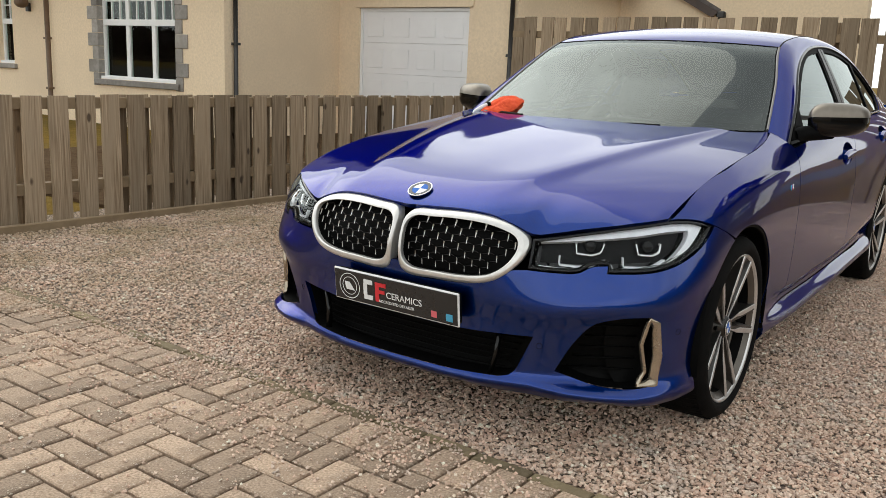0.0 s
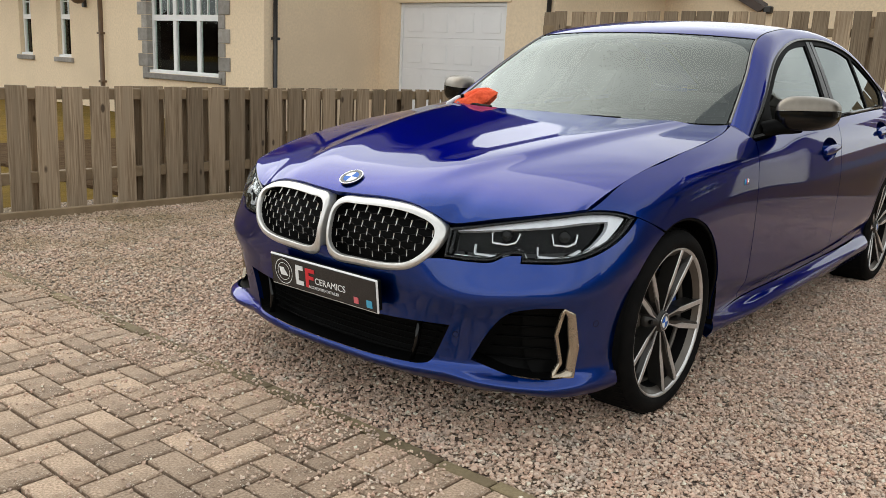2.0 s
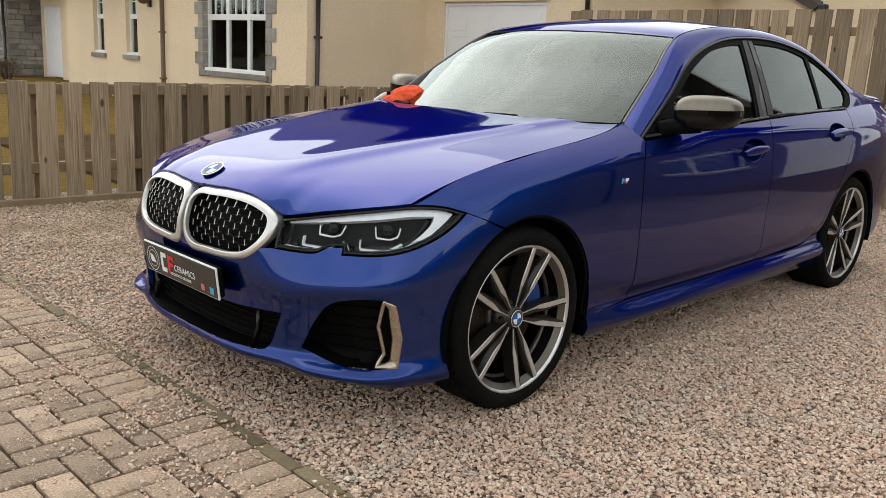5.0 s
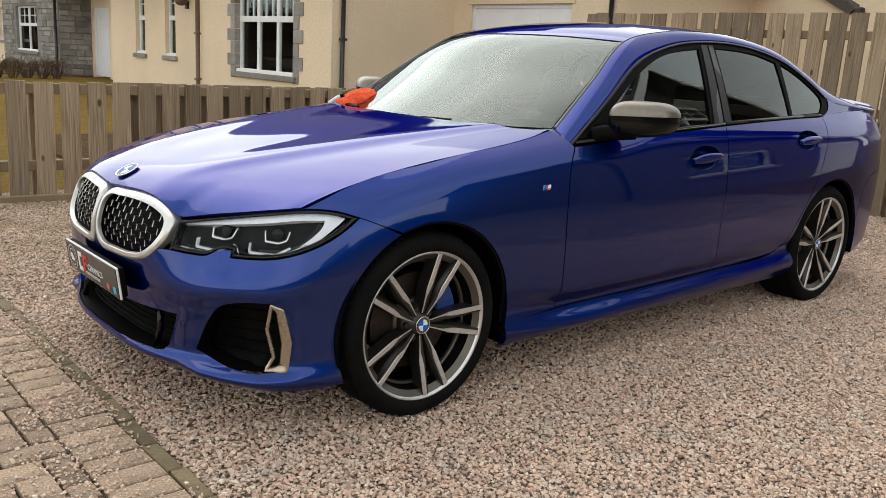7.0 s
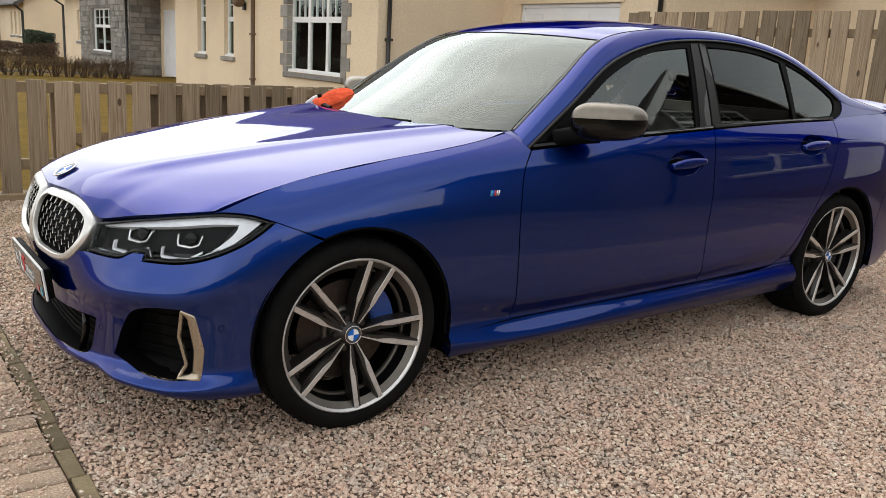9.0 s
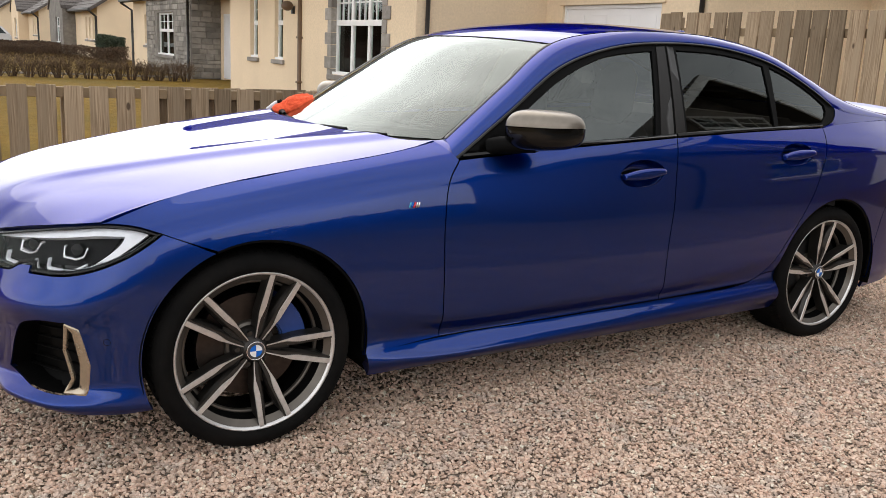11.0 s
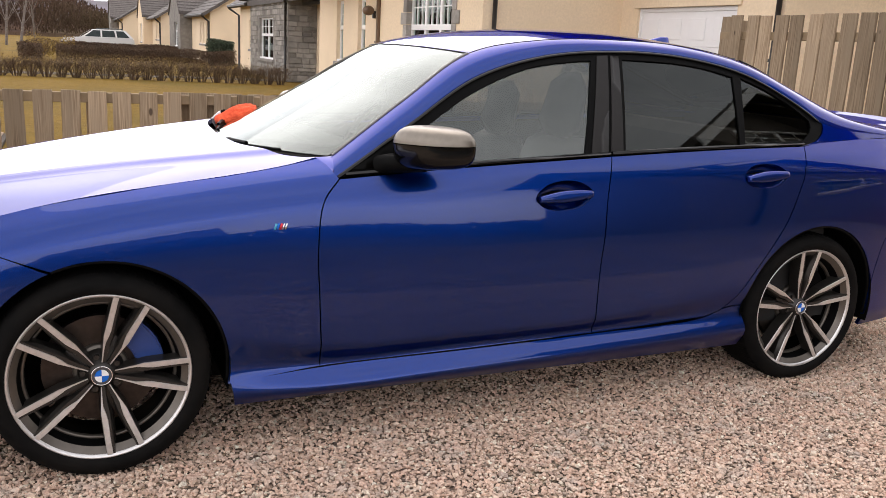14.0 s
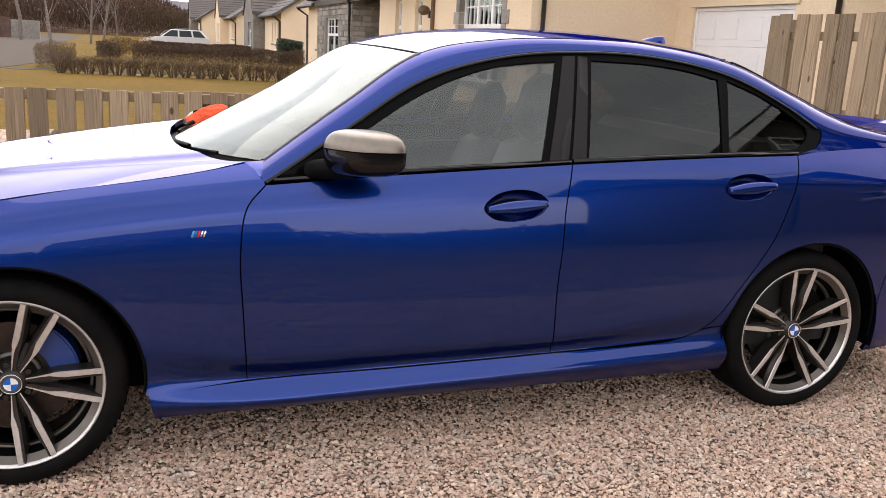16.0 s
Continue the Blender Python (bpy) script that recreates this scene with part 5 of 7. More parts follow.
M_BLACK = plain("black_plastic", (0.0025, 0.0025, 0.0025), 0.6, spec=0.06)
M_PILLAR = plain("satin_black_pillar_film", (0.010, 0.009, 0.0085), 0.34, spec=0.2)
M_RUBBER = surface("tyre_rubber", (0.0035, 0.0035, 0.0035), (0.006, 0.0057, 0.0055), 30, 0.8, 0.0008, 200, stain=(0.009, 0.008, 0.0072), stain_scale=5, spec=0.07)
M_CERIUM = plain("satin_grey_metal", (0.66, 0.65, 0.63), 0.33, 0.75)
M_MIRRORCAP = plain("satin_grey_mirror_cap", (0.21, 0.186, 0.156), 0.36, 0.8)
M_CHROME = plain("bright_metal", (0.78, 0.78, 0.78), 0.12, 1.0)
M_BRONZE = plain("satin_bronze_trim", (0.42, 0.36, 0.28), 0.26, 0.85)
M_RIMDARK = plain("dark_grey_wheel_paint", (0.034, 0.031, 0.028), 0.36, 0.6, 0.1)
M_RIMCUT = surface("machined_alloy", (0.66, 0.65, 0.64), (0.56, 0.555, 0.55), 60, 0.36, metallic=0.85, stretch=(1, 6, 1))
M_RIMFACE = plain("bronze_grey_wheel_face", (0.115, 0.102, 0.088), 0.34, 0.7)
M_DISC = surface("brake_steel", (0.060, 0.044, 0.036), (0.036, 0.027, 0.022), 40, 0.42, metallic=0.8)
M_CALIPER = plain("blue_caliper_paint", (0.012, 0.045, 0.200), 0.35)
M_WHITELENS = plain("white_light_guide", (0.82, 0.84, 0.88), 0.15, 0.0, 1.0)
M_LAMPGREY = plain("grey_lamp_body", (0.006, 0.006, 0.0065), 0.5, spec=0.12)
M_CABIN = surface("dark_cabin_trim", (0.012, 0.012, 0.012), (0.02, 0.02, 0.02), 12, 0.7)
M_SEAT = surface("grey_seat_leather", (0.075, 0.075, 0.074), (0.105, 0.104, 0.100), 14, 0.6)
M_RED = surface("red_microfibre", (0.72, 0.075, 0.025), (0.86, 0.125, 0.045), 70, 0.95, 0.006, 110)
M_WHITE = plain("white_print", (0.75, 0.75, 0.75), 0.5)
M_PLATERED = plain("red_print", (0.60, 0.02, 0.03), 0.5)
M_PLATEBLACK = plain("black_acrylic", (0.018, 0.018, 0.019), 0.18)
M_PINKPRINT = plain("pink_print", (0.60, 0.12, 0.14), 0.5)
M_CYANPRINT = plain("cyan_print", (0.06, 0.32, 0.50), 0.5)
M_ROUNDBLUE = plain("enamel_blue", (0.01, 0.12, 0.50), 0.4, spec=0.15)
M_TAIL = plain("red_tail_lens", (0.35, 0.015, 0.012), 0.1, 0.0, 1.0)
M_BADGERING = plain("dark_grey_enamel", (0.05, 0.05, 0.055), 0.35)
M_SEAL = plain("grey_screen_seal", (0.16, 0.15, 0.145), 0.4)
M_SCREEN = glass("windscreen_glass", (0.62, 0.70, 0.67), mixing=0.84)
M_SIDEGLASS = glass("side_glass", (0.70, 0.735, 0.725), mixing=0.81)
M_PRIVACY = glass("privacy_glass", (0.17, 0.163, 0.15), mixing=0.893)
M_CLEAR = glass("lamp_cover", (0.94, 0.95, 0.96), mixing=0.966)


# ---- skins over the surfaces ----
def dense(points, step):
    """Even points along a polyline, without its last one."""
    P = np.asarray(points, float)
    L = np.concatenate([[0], np.cumsum(np.linalg.norm(np.diff(P, axis=0), axis=1))])
    k = max(2, int(round(L[-1] / step)) + 1)
    q = np.linspace(0, L[-1], k)
    return np.stack([np.interp(q, L, P[:, 0]), np.interp(q, L, P[:, 1])], axis=1)[:-1]


def loop(*runs, step=0.02):
    """A closed outline from runs of points: two points make a straight run, more a smooth one."""
    out = [dense(catmull(r, 12) if len(r) > 2 else r, step) for r in runs]
    return np.concatenate(out)


def smooth_loop(pts, step=0.015):
    """A closed smooth outline through points."""
    p = list(pts)
    c = catmull([p[-2], p[-1]] + p + [p[0], p[1], p[2]], 12)
    c = c[24:24 + 12 * len(p) + 1]
    return dense(c, step)


def arc(cx, cz, r, a0, a1, n=24):
    t = np.radians(np.linspace(a0, a1, n))
    return list(zip(cx + r * np.cos(t), cz + r * np.sin(t)))


def inside_poly(pts, poly):
    x, y = pts[:, 0][:, None], pts[:, 1][:, None]
    x0, y0 = poly[:, 0][None], poly[:, 1][None]
    x1, y1 = np.roll(poly[:, 0], -1)[None], np.roll(poly[:, 1], -1)[None]
    with np.errstate(divide="ignore", invalid="ignore"):
        c = ((y0 > y) != (y1 > y)) & (x < (x1 - x0) * (y - y0) / (y1 - y0) + x0)
    return c.sum(axis=1) % 2 == 1


def shrink(poly, d):
    """Moves a closed outline inwards by d."""
    a = np.sum(poly[:, 0] * np.roll(poly[:, 1], -1) - np.roll(poly[:, 0], -1) * poly[:, 1])
    t = np.roll(poly, -1, axis=0) - np.roll(poly, 1, axis=0)
    t /= np.maximum(np.linalg.norm(t, axis=1), 1e-9)[:, None]
    n = np.stack([-t[:, 1], t[:, 0]], axis=1) * (1 if a > 0 else -1)
    return poly + n * d


def edge_distance(pts, poly):
    d = np.full(len(pts), 9.0)
    for a, b in zip(poly, np.roll(poly, -1, axis=0)):
        ab = b - a
        t = np.clip(((pts - a) @ ab) / max(ab @ ab, 1e-12), 0, 1)
        d = np.minimum(d, np.linalg.norm(pts - a - t[:, None] * ab, axis=1))
    return d


from mathutils.geometry import delaunay_2d_cdt


def finish(name, V, F, N, rim, depth, material, parent, label):
    """A mesh from points, triangles and true normals, with a turned-in rim along the given edges."""
    nv = len(V)
    verts = [tuple(p) for p in V]
    faces = [tuple(f) for f in F]
    low = {}
    for a, b in rim:
        for k in (a, b):
            if k not in low:
                low[k] = len(verts)
                verts.append(tuple(V[k] - N[k] * depth))
        faces.append((b, a, low[a], low[b]))
    me = bpy.data.meshes.new(name)
    me.from_pydata(verts, [], faces)
    me.polygons.foreach_set("use_smooth", np.full(len(faces), True))
    me.update()
    ln = np.zeros((len(me.loops), 3))
    vi = np.zeros(len(me.loops), dtype=np.int32)
    me.loops.foreach_get("vertex_index", vi)
    nf = 3 * len(F) if len(F) and len(F[0]) == 3 else 4 * len(F)
    ln[:nf] = N[vi[:nf]]
    k = nf
    for p in me.polygons[len(F):]:
        ln[k:k + len(p.vertices)] = p.normal
        k += len(p.vertices)
    me.normals_split_custom_set([tuple(q) for q in ln])
    return part(name, me, material, parent, label)


def normals_of(fmap, u, v, eu=0.018, ev=0.004):
    du = fmap(u + eu, v) - fmap(u - eu, v)
    dv = fmap(u, v + ev) - fmap(u, v - ev)
    n = np.cross(du, dv)
    n /= np.maximum(np.linalg.norm(n, axis=1), 1e-12)[:, None]
    o = fmap(u, v, out=0.01) - fmap(u, v)
    s = np.sign(np.sum(n * o, axis=1))
    s[s == 0] = 1
    return n * s[:, None]


def skin(name, outline, fmap, material, parent, step=0.03, depth=0.016, holes=(), gap=0.0022, label="", lift=0.0):
    """A sheet of bodywork: the outline, in the surface's two coordinates, filled with small triangles and laid on the surface."""
    poly = shrink(np.asarray(outline, float), gap)
    loops = [poly] + [np.asarray(h, float) for h in holes]
    lo, hi = poly.min(axis=0), poly.max(axis=0)
    gx, gy = np.meshgrid(np.arange(lo[0] + step / 2, hi[0], step), np.arange(lo[1] + step / 2, hi[1], step * 0.86))
    gx = gx + (np.arange(gx.shape[0])[:, None] % 2) * step / 2
    g = np.stack([gx.ravel(), gy.ravel()], axis=1)
    g = g[inside_poly(g, poly)]
    for h in loops[1:]:
        g = g[~inside_poly(g, h)]
    for h in loops:
        g = g[edge_distance(g, h) > step * 0.4]
    pts, edges = [], []
    for h in loops:
        o = len(pts)
        pts += [Vector(p) for p in h]
        edges += [(o + i, o + (i + 1) % len(h)) for i in range(len(h))]
    pts += [Vector(p) for p in g]
    vs, _, fs, *_ = delaunay_2d_cdt(pts, edges, [], 0, 1e-6)
    P = np.array([tuple(v) for v in vs])
    F = np.array([f for f in fs if len(f) == 3])
    c = P[F].mean(axis=1)
    keep = inside_poly(c, poly)
    for h in loops[1:]:
        keep &= ~inside_poly(c, h)
    F = F[keep]
    V = fmap(P[:, 0], P[:, 1], out=lift)
    N = normals_of(fmap, P[:, 0], P[:, 1])
    fn = np.cross(V[F[:, 1]] - V[F[:, 0]], V[F[:, 2]] - V[F[:, 0]])
    flip = np.sum(fn * N[F[:, 0]], axis=1) < 0
    F[flip] = F[flip][:, ::-1]
    count = {}
    for f in F:
        for a, b in ((f[0], f[1]), (f[1], f[2]), (f[2], f[0])):
            count[(a, b)] = 1
    rim = [(a, b) for a, b in count if (b, a) not in count]
    return finish(name, V, F, N, rim if depth else [], depth, material, parent, label)


def sheet(name, f, us, vs, material, parent, depth=0.012, label="", close=False):
    """A sheet laid out as a regular net of quads; f(u, v) gives points. The outward side is away from the car's middle."""
    U, W = np.meshgrid(us, vs, indexing="ij")
    u, v = U.ravel(), W.ravel()
    V = f(u, v)
    e = 1e-3
    du, dv = f(u + e, v) - f(u - e, v), f(u, v + e) - f(u, v - e)
    N = np.cross(du, dv)
    N /= np.maximum(np.linalg.norm(N, axis=1), 1e-12)[:, None]
    mid = np.stack([V[:, 0], np.zeros(len(V)), np.full(len(V), 0.6)], axis=1)
    if np.mean(np.sum(N * (V - mid), axis=1)) < 0:
        N = -N
    a, b = len(us), len(vs)
    F = []
    for i in range(a - 1):
        for j in range(b - 1):
            F.append((i * b + j, (i + 1) * b + j, (i + 1) * b + j + 1, i * b + j + 1))
    F = np.array(F)
    fn = np.cross(V[F[:, 1]] - V[F[:, 0]], V[F[:, 2]] - V[F[:, 0]])
    flip = np.sum(fn * N[F[:, 0]], axis=1) < 0
    F[flip] = F[flip][:, ::-1]
    ed = {}
    for q in F:
        for k in range(4):
            ed[(q[k], q[(k + 1) % 4])] = 1
    rim = [e2 for e2 in ed if (e2[1], e2[0]) not in ed]
    return finish(name, V, F, N, rim if depth else [], depth, material, parent, label)


def ribbon(name, f, pts, width, height, material, parent, out=0.0, closed=True, label="", wide=None):
    """A raised band with a rounded top along a line of surface coordinates; f(u, v, out) gives points."""
    P = np.asarray(pts, float)
    t = np.roll(P, -1, axis=0) - np.roll(P, 1, axis=0)
    if not closed:
        t[0], t[-1] = P[1] - P[0], P[-1] - P[-2]
    t /= np.maximum(np.linalg.norm(t, axis=1), 1e-9)[:, None]
    n = np.stack([-t[:, 1], t[:, 0]], axis=1)
    prof = [(-0.5, -0.6), (-0.5, 0.35), (-0.36, 0.8), (-0.12, 1.0), (0.12, 1.0), (0.36, 0.8), (0.5, 0.35), (0.5, -0.6)]
    W = np.full(len(P), width) if wide is None else np.asarray(wide)
    rows = []
    for a, h in prof:
        q = P + n * (a * W)[:, None]
        rows.append(f(q[:, 0], q[:, 1], out=out + h * height))
    bm = bmesh.new()
    R = [[bm.verts.new(p) for p in r] for r in rows]
    m = len(P)
    for j in range(len(prof) - 1):
        for i in range(m if closed else m - 1):
            k = (i + 1) % m
            fc = bm.faces.new((R[j][i], R[j][k], R[j + 1][k], R[j + 1][i]))
            fc.smooth = True
    if not closed:
        for i in (0, m - 1):
            bm.faces.new([R[j][i] for j in range(len(prof))])
    bmesh.ops.recalc_face_normals(bm, faces=bm.faces[:])
    return part(name, bm, material, parent, label)


def flank_x(x, z, out=0.0, side=-1.0):
    """The flank by x instead of plan length."""
    s = np.interp(np.asarray(x, float), PLAN[:, 0], PLAN_S)
    return flank(side * s, z, out)


# edges above the doors: outer edge of the window frames, roof edge, middle line, all by one parameter
EDGE_D = np.array([(0.742, 0.918), (1.02, 1.092), (1.30, 1.257), (1.60, 1.344), (1.93, 1.376), (2.25, 1.368), (2.56, 1.310), (2.80, 1.200), (2.935, 1.115), (3.42, 1.058)])
EDGE_R = np.array([(0.755, 0.725, 0.977), (1.035, 0.662, 1.168), (1.312, 0.585, 1.338), (1.60, 0.574, 1.398), (1.95, 0.570, 1.417), (2.3, 0.556, 1.408), (2.64, 0.534, 1.358),
                   (2.95, 0.530, 1.245), (3.22, 0.545, 1.142), (3.44, 0.580, 1.080)])
EDGE_C = np.array([(0.500, 0.0, 0.965), (0.875, 0.0, 1.160), (1.215, 0.0, 1.357), (1.57, 0.0, 1.432), (1.95, 0.0, 1.454), (2.33, 0.0, 1.443), (2.70, 0.0, 1.400),
                   (3.02, 0.0, 1.292), (3.30, 0.0, 1.167), (3.48, 0.0, 1.096)])
_d3 = glasshouse(EDGE_D[:, 0], EDGE_D[:, 1], side=1.0)
CUR_D, CUR_R, CUR_C = catmull(_d3, 20), catmull(EDGE_R, 20), catmull(EDGE_C, 20)


def on_curve(C, t):
    k = np.asarray(t, float) * (len(C) - 1) / 9.0
    i = np.arange(len(C))
    return np.stack([np.interp(k, i, C[:, j]) for j in range(3)], axis=1)


def top_skin(t, a):
    """Screen, roof and rear window: t runs from the scuttle (0) to the boot (9), a across (-1 to 1)."""
    R, C = on_curve(CUR_R, t), on_curve(CUR_C, t)
    q = np.abs(np.asarray(a, float))
    return np.stack([C[:, 0] + (R[:, 0] - C[:, 0]) * q ** 2.0, R[:, 1] * np.asarray(a, float), C[:, 2] + (R[:, 2] - C[:, 2]) * q ** 2.3], axis=1)


def rail_skin(side):
    def f(t, v):
        D, R = on_curve(CUR_D, t), on_curve(CUR_R, t)
        v = np.asarray(v, float)[:, None]
        L = np.linalg.norm(R - D, axis=1)[:, None]
        m0 = np.array([[0.0, -0.30, 0.95]]) * L * 0.9
        m1 = np.array([[0.0, -0.97, 0.22]]) * L * 0.9
        p = (1 + 2 * v) * (1 - v) ** 2 * D + v * (1 - v) ** 2 * m0 + v * v * (3 - 2 * v) * R + v * v * (v - 1) * m1
        return p * np.array([[1, side, 1]])
    return f


# ---- the car ----
car = empty("car", (0, 0, 0), label="glossy blue metallic four-door saloon parked on the gravel", category="car")
CAR = Matrix()


def carpart(ob):
    ob.matrix_parent_inverse = CAR
    return ob


def build_front():
    """Bumper, grille, lamps, intakes, number plate."""
    low = [(0.47, 0.584), (0.415, 0.576), (0.36, 0.540), (0.30, 0.523), (0.17, 0.512), (0.06, 0.514), (0.022, 0.548), (0.0, 0.553)]
    hl_low = [(1.155, 0.724), (1.10, 0.686), (1.04, 0.652), (0.95, 0.617), (0.86, 0.598), (0.72, 0.591)]
    notch = [(0.72, 0.591), (0.722, 0.614)], [(0.722, 0.614), (0.672, 0.609), (0.63, 0.588), (0.56, 0.583), (0.47, 0.584)]
    s0 = s_at(x=0.0)
    arch = [(s0 + 0.012 + 0.368 * math.cos(a), 0.322 + 0.368 * math.sin(a)) for a in np.radians(np.linspace(203, 113, 22))]
    arch = [(x if z > 0.17 else x, max(z, 0.168)) for x, z in arch]
    right = [[(0.0, 0.168), (0.3, 0.168), (0.55, 0.172), (0.8, 0.176), (1.0, 0.168), arch[0]], arch, [arch[-1], (1.224, 0.698), (1.155, 0.724)], hl_low, *notch, low]
    half = np.concatenate([dense(catmull(r, 12) if len(r) > 2 else r, 0.018) for r in right] + [np.array([[0.0, 0.553]])])
    mirror = half[::-1] * np.array([[-1, 1]])
    outline = np.concatenate([half, mirror[1:-1]])
    fog = [(0.577, 0.268), (0.637, 0.375), (0.69, 0.434), (0.775, 0.460), (0.866, 0.463), (0.900, 0.430), (0.925, 0.31), (0.915, 0.240), (0.83, 0.233), (0.70, 0.240)]
    fogl = loop([fog[0], fog[1], fog[2], fog[3], fog[4]], [fog[4], fog[5], fog[6], fog[7]], [fog[7], fog[8], fog[9], fog[0]], step=0.016)
    li = [(0.0, 0.365), (0.25, 0.363), (0.505, 0.374)], [(0.505, 0.374), (0.455, 0.262)], [(0.455, 0.262), (0.435, 0.238), (0.395, 0.228)], [(0.395, 0.228), (0.2, 0.222), (0.0, 0.221)]
    lih = np.concatenate([dense(catmull(r, 12) if len(r) > 2 else r, 0.018) for r in li] + [np.array([[0.0, 0.221]])])
    lil = np.concatenate([lih, (lih[::-1] * np.array([[-1, 1]]))[1:-1]])

    def bumper_map(u, v, out=0.0):
        # a ledge juts out under each side intake
        a = np.abs(np.asarray(u, float))
        w = np.clip((a - 0.50) / 0.12, 0, 1) * np.clip((0.97 - a) / 0.14, 0, 1)
        q = np.clip((0.246 - np.asarray(v, float)) / 0.034, 0, 1)
        return flank(u, v, out + 0.024 * w * q * q * (3 - 2 * q))
    carpart(skin("front_bumper", outline, bumper_map, M_PAINT, car, step=0.013, holes=[lil, fogl, fogl * np.array([[-1, 1]])], gap=0.001))
    def tunnel(name, ring, deep, parent):
        bm = bmesh.new()
        a = [bm.verts.new(p) for p in flank(ring[:, 0], ring[:, 1], -0.004)]
        b = [bm.verts.new(p) for p in flank(ring[:, 0], ring[:, 1], -deep)]
        for i in range(len(a)):
            bm.faces.new((a[i], a[(i + 1) % len(a)], b[(i + 1) % len(a)], b[i]))
        return part(name, bm, M_BLACK, parent)
    # lower intake: dark liner, mesh bars, two uprights
    liner = carpart(skin("lower_intake", shrink(lil, -0.012), lambda u, v, out=0.0: flank(u, v, out - 0.085), M_BLACK, car, step=0.04, depth=0, gap=0))
    tunnel("intake_wall", lil, 0.088, liner)
    for k in range(6):
        z = 0.24 + 0.021 * k
        w = 0.40 + 0.013 * k
        u = np.linspace(-w, w, 40)
        ribbon("slat", flank, np.stack([u, np.full(40, z)], axis=1), 0.005, 0.005, M_BLACK, liner, out=-0.058, closed=False)
    for sg in (-1, 1):
        ribbon("strut", flank, np.array([(sg * 0.36, 0.222), (sg * 0.375, 0.29), (sg * 0.385, 0.372)]), 0.016, 0.012, M_GLOSSBLACK, liner, out=-0.026, closed=False)
        fl2 = carpart(skin("side_intake", shrink(fogl * np.array([[sg, 1]]), -0.012), lambda u, v, out=0.0: flank(u, v, out - 0.080), M_BLACK, car, step=0.04, depth=0, gap=0))
        tunnel("intake_wall", fogl * np.array([[sg, 1]]), 0.084, fl2)
        for k in range(5):
            z = 0.27 + 0.036 * k
            ribbon("slat", flank, np.array([(sg * (0.61 + 0.02 * k), z), (sg * 0.75, z + 0.002), (sg * 0.86, z + 0.003)]), 0.006, 0.006, M_BLACK, fl2, out=-0.058, closed=False)
        tp = [(0.866, 0.456), (0.894, 0.436), (0.916, 0.33), (0.908, 0.246), (0.846, 0.240), (0.872, 0.282), (0.850, 0.372)]
        trim = loop(*[[(sg * a, b), (sg * c, d)] for (a, b), (c, d) in zip(tp, tp[1:] + tp[:1])], step=0.010)
        tw = np.interp(np.abs(trim[:, 0]), [0.84, 0.872, 0.895, 0.92], [0.013, 0.013, 0.030, 0.038])
        carpart(ribbon("intake_trim", flank, trim, 0.016, 0.008, M_BRONZE, car, out=-0.004, wide=tw, label="satin bronze blade round the side intake"))
    for sg in (-1, 1):
        for u0, z0 in ((0.525, 0.345), (0.985, 0.405)):
            t = np.linspace(0, 2 * math.pi, 20, endpoint=False)
            carpart(ribbon("parking_sensor", flank, np.stack([sg * u0 + 0.010 * np.cos(t), z0 + 0.010 * np.sin(t)], axis=1), 0.0014, 0.0008, M_BLACK, car, out=0.0))
    # kidney grille
    outer = [(0.017, 0.698), (0.040, 0.721), (0.12, 0.728), (0.22, 0.732), (0.33, 0.727), (0.42, 0.703), (0.468, 0.668), (0.458, 0.620), (0.425, 0.580), (0.372, 0.541), (0.305, 0.522), (0.17, 0.514), (0.048, 0.514), (0.022, 0.534), (0.014, 0.60), (0.012, 0.65)]
    inner = [(0.031, 0.674), (0.053, 0.696), (0.12, 0.702), (0.225, 0.706), (0.345, 0.698), (0.420, 0.674), (0.428, 0.645), (0.404, 0.600), (0.352, 0.563), (0.285, 0.549), (0.17, 0.545), (0.064, 0.547), (0.038, 0.566), (0.030, 0.62)]
    for sg in (-1, 1):
        o2 = smooth_loop([(sg * a, b) for a, b in outer], 0.012)
        i2 = smooth_loop([(sg * a, b) for a, b in inner], 0.012)

        grille = carpart(empty("grille"))
        grille.parent = car
        def even(ring, k):
            q = np.vstack([ring, ring[:1]])
            L = np.concatenate([[0], np.cumsum(np.linalg.norm(np.diff(q, axis=0), axis=1))])
            w = np.linspace(0, L[-1], k, endpoint=False)
            return np.stack([np.interp(w, L, q[:, 0]), np.interp(w, L, q[:, 1])], axis=1)
        oo, ii = even(o2, 180), even(i2, 180)
        ii = oo + (ii - oo) * 0.84
        bm = bmesh.new()
        rows = []
        for sft, hgt in ((0.0, -0.03), (0.0, 0.000), (0.03, 0.0035), (0.10, 0.0055), (0.36, 0.0100), (0.42, 0.0104), (0.88, 0.0098), (0.95, 0.0090), (0.99, 0.0055), (1.0, 0.000), (1.0, -0.007)):
            c = oo + (ii - oo) * sft
            rows.append([bm.verts.new(p) for p in flank(c[:, 0], c[:, 1], hgt)])
        for ra_, rb_ in zip(rows, rows[1:]):
            for i in range(180):
                fc = bm.faces.new((ra_[i], ra_[(i + 1) % 180], rb_[(i + 1) % 180], rb_[i]))
                fc.smooth = True
        bmesh.ops.recalc_face_normals(bm, faces=bm.faces[:])
        part("frame", bm, M_CERIUM, grille, "satin grey kidney frame")
        bm = bmesh.new()
        rows = [[bm.verts.new(p) for p in flank(ii[:, 0], ii[:, 1], hgt)] for hgt in (-0.006, -0.042)]
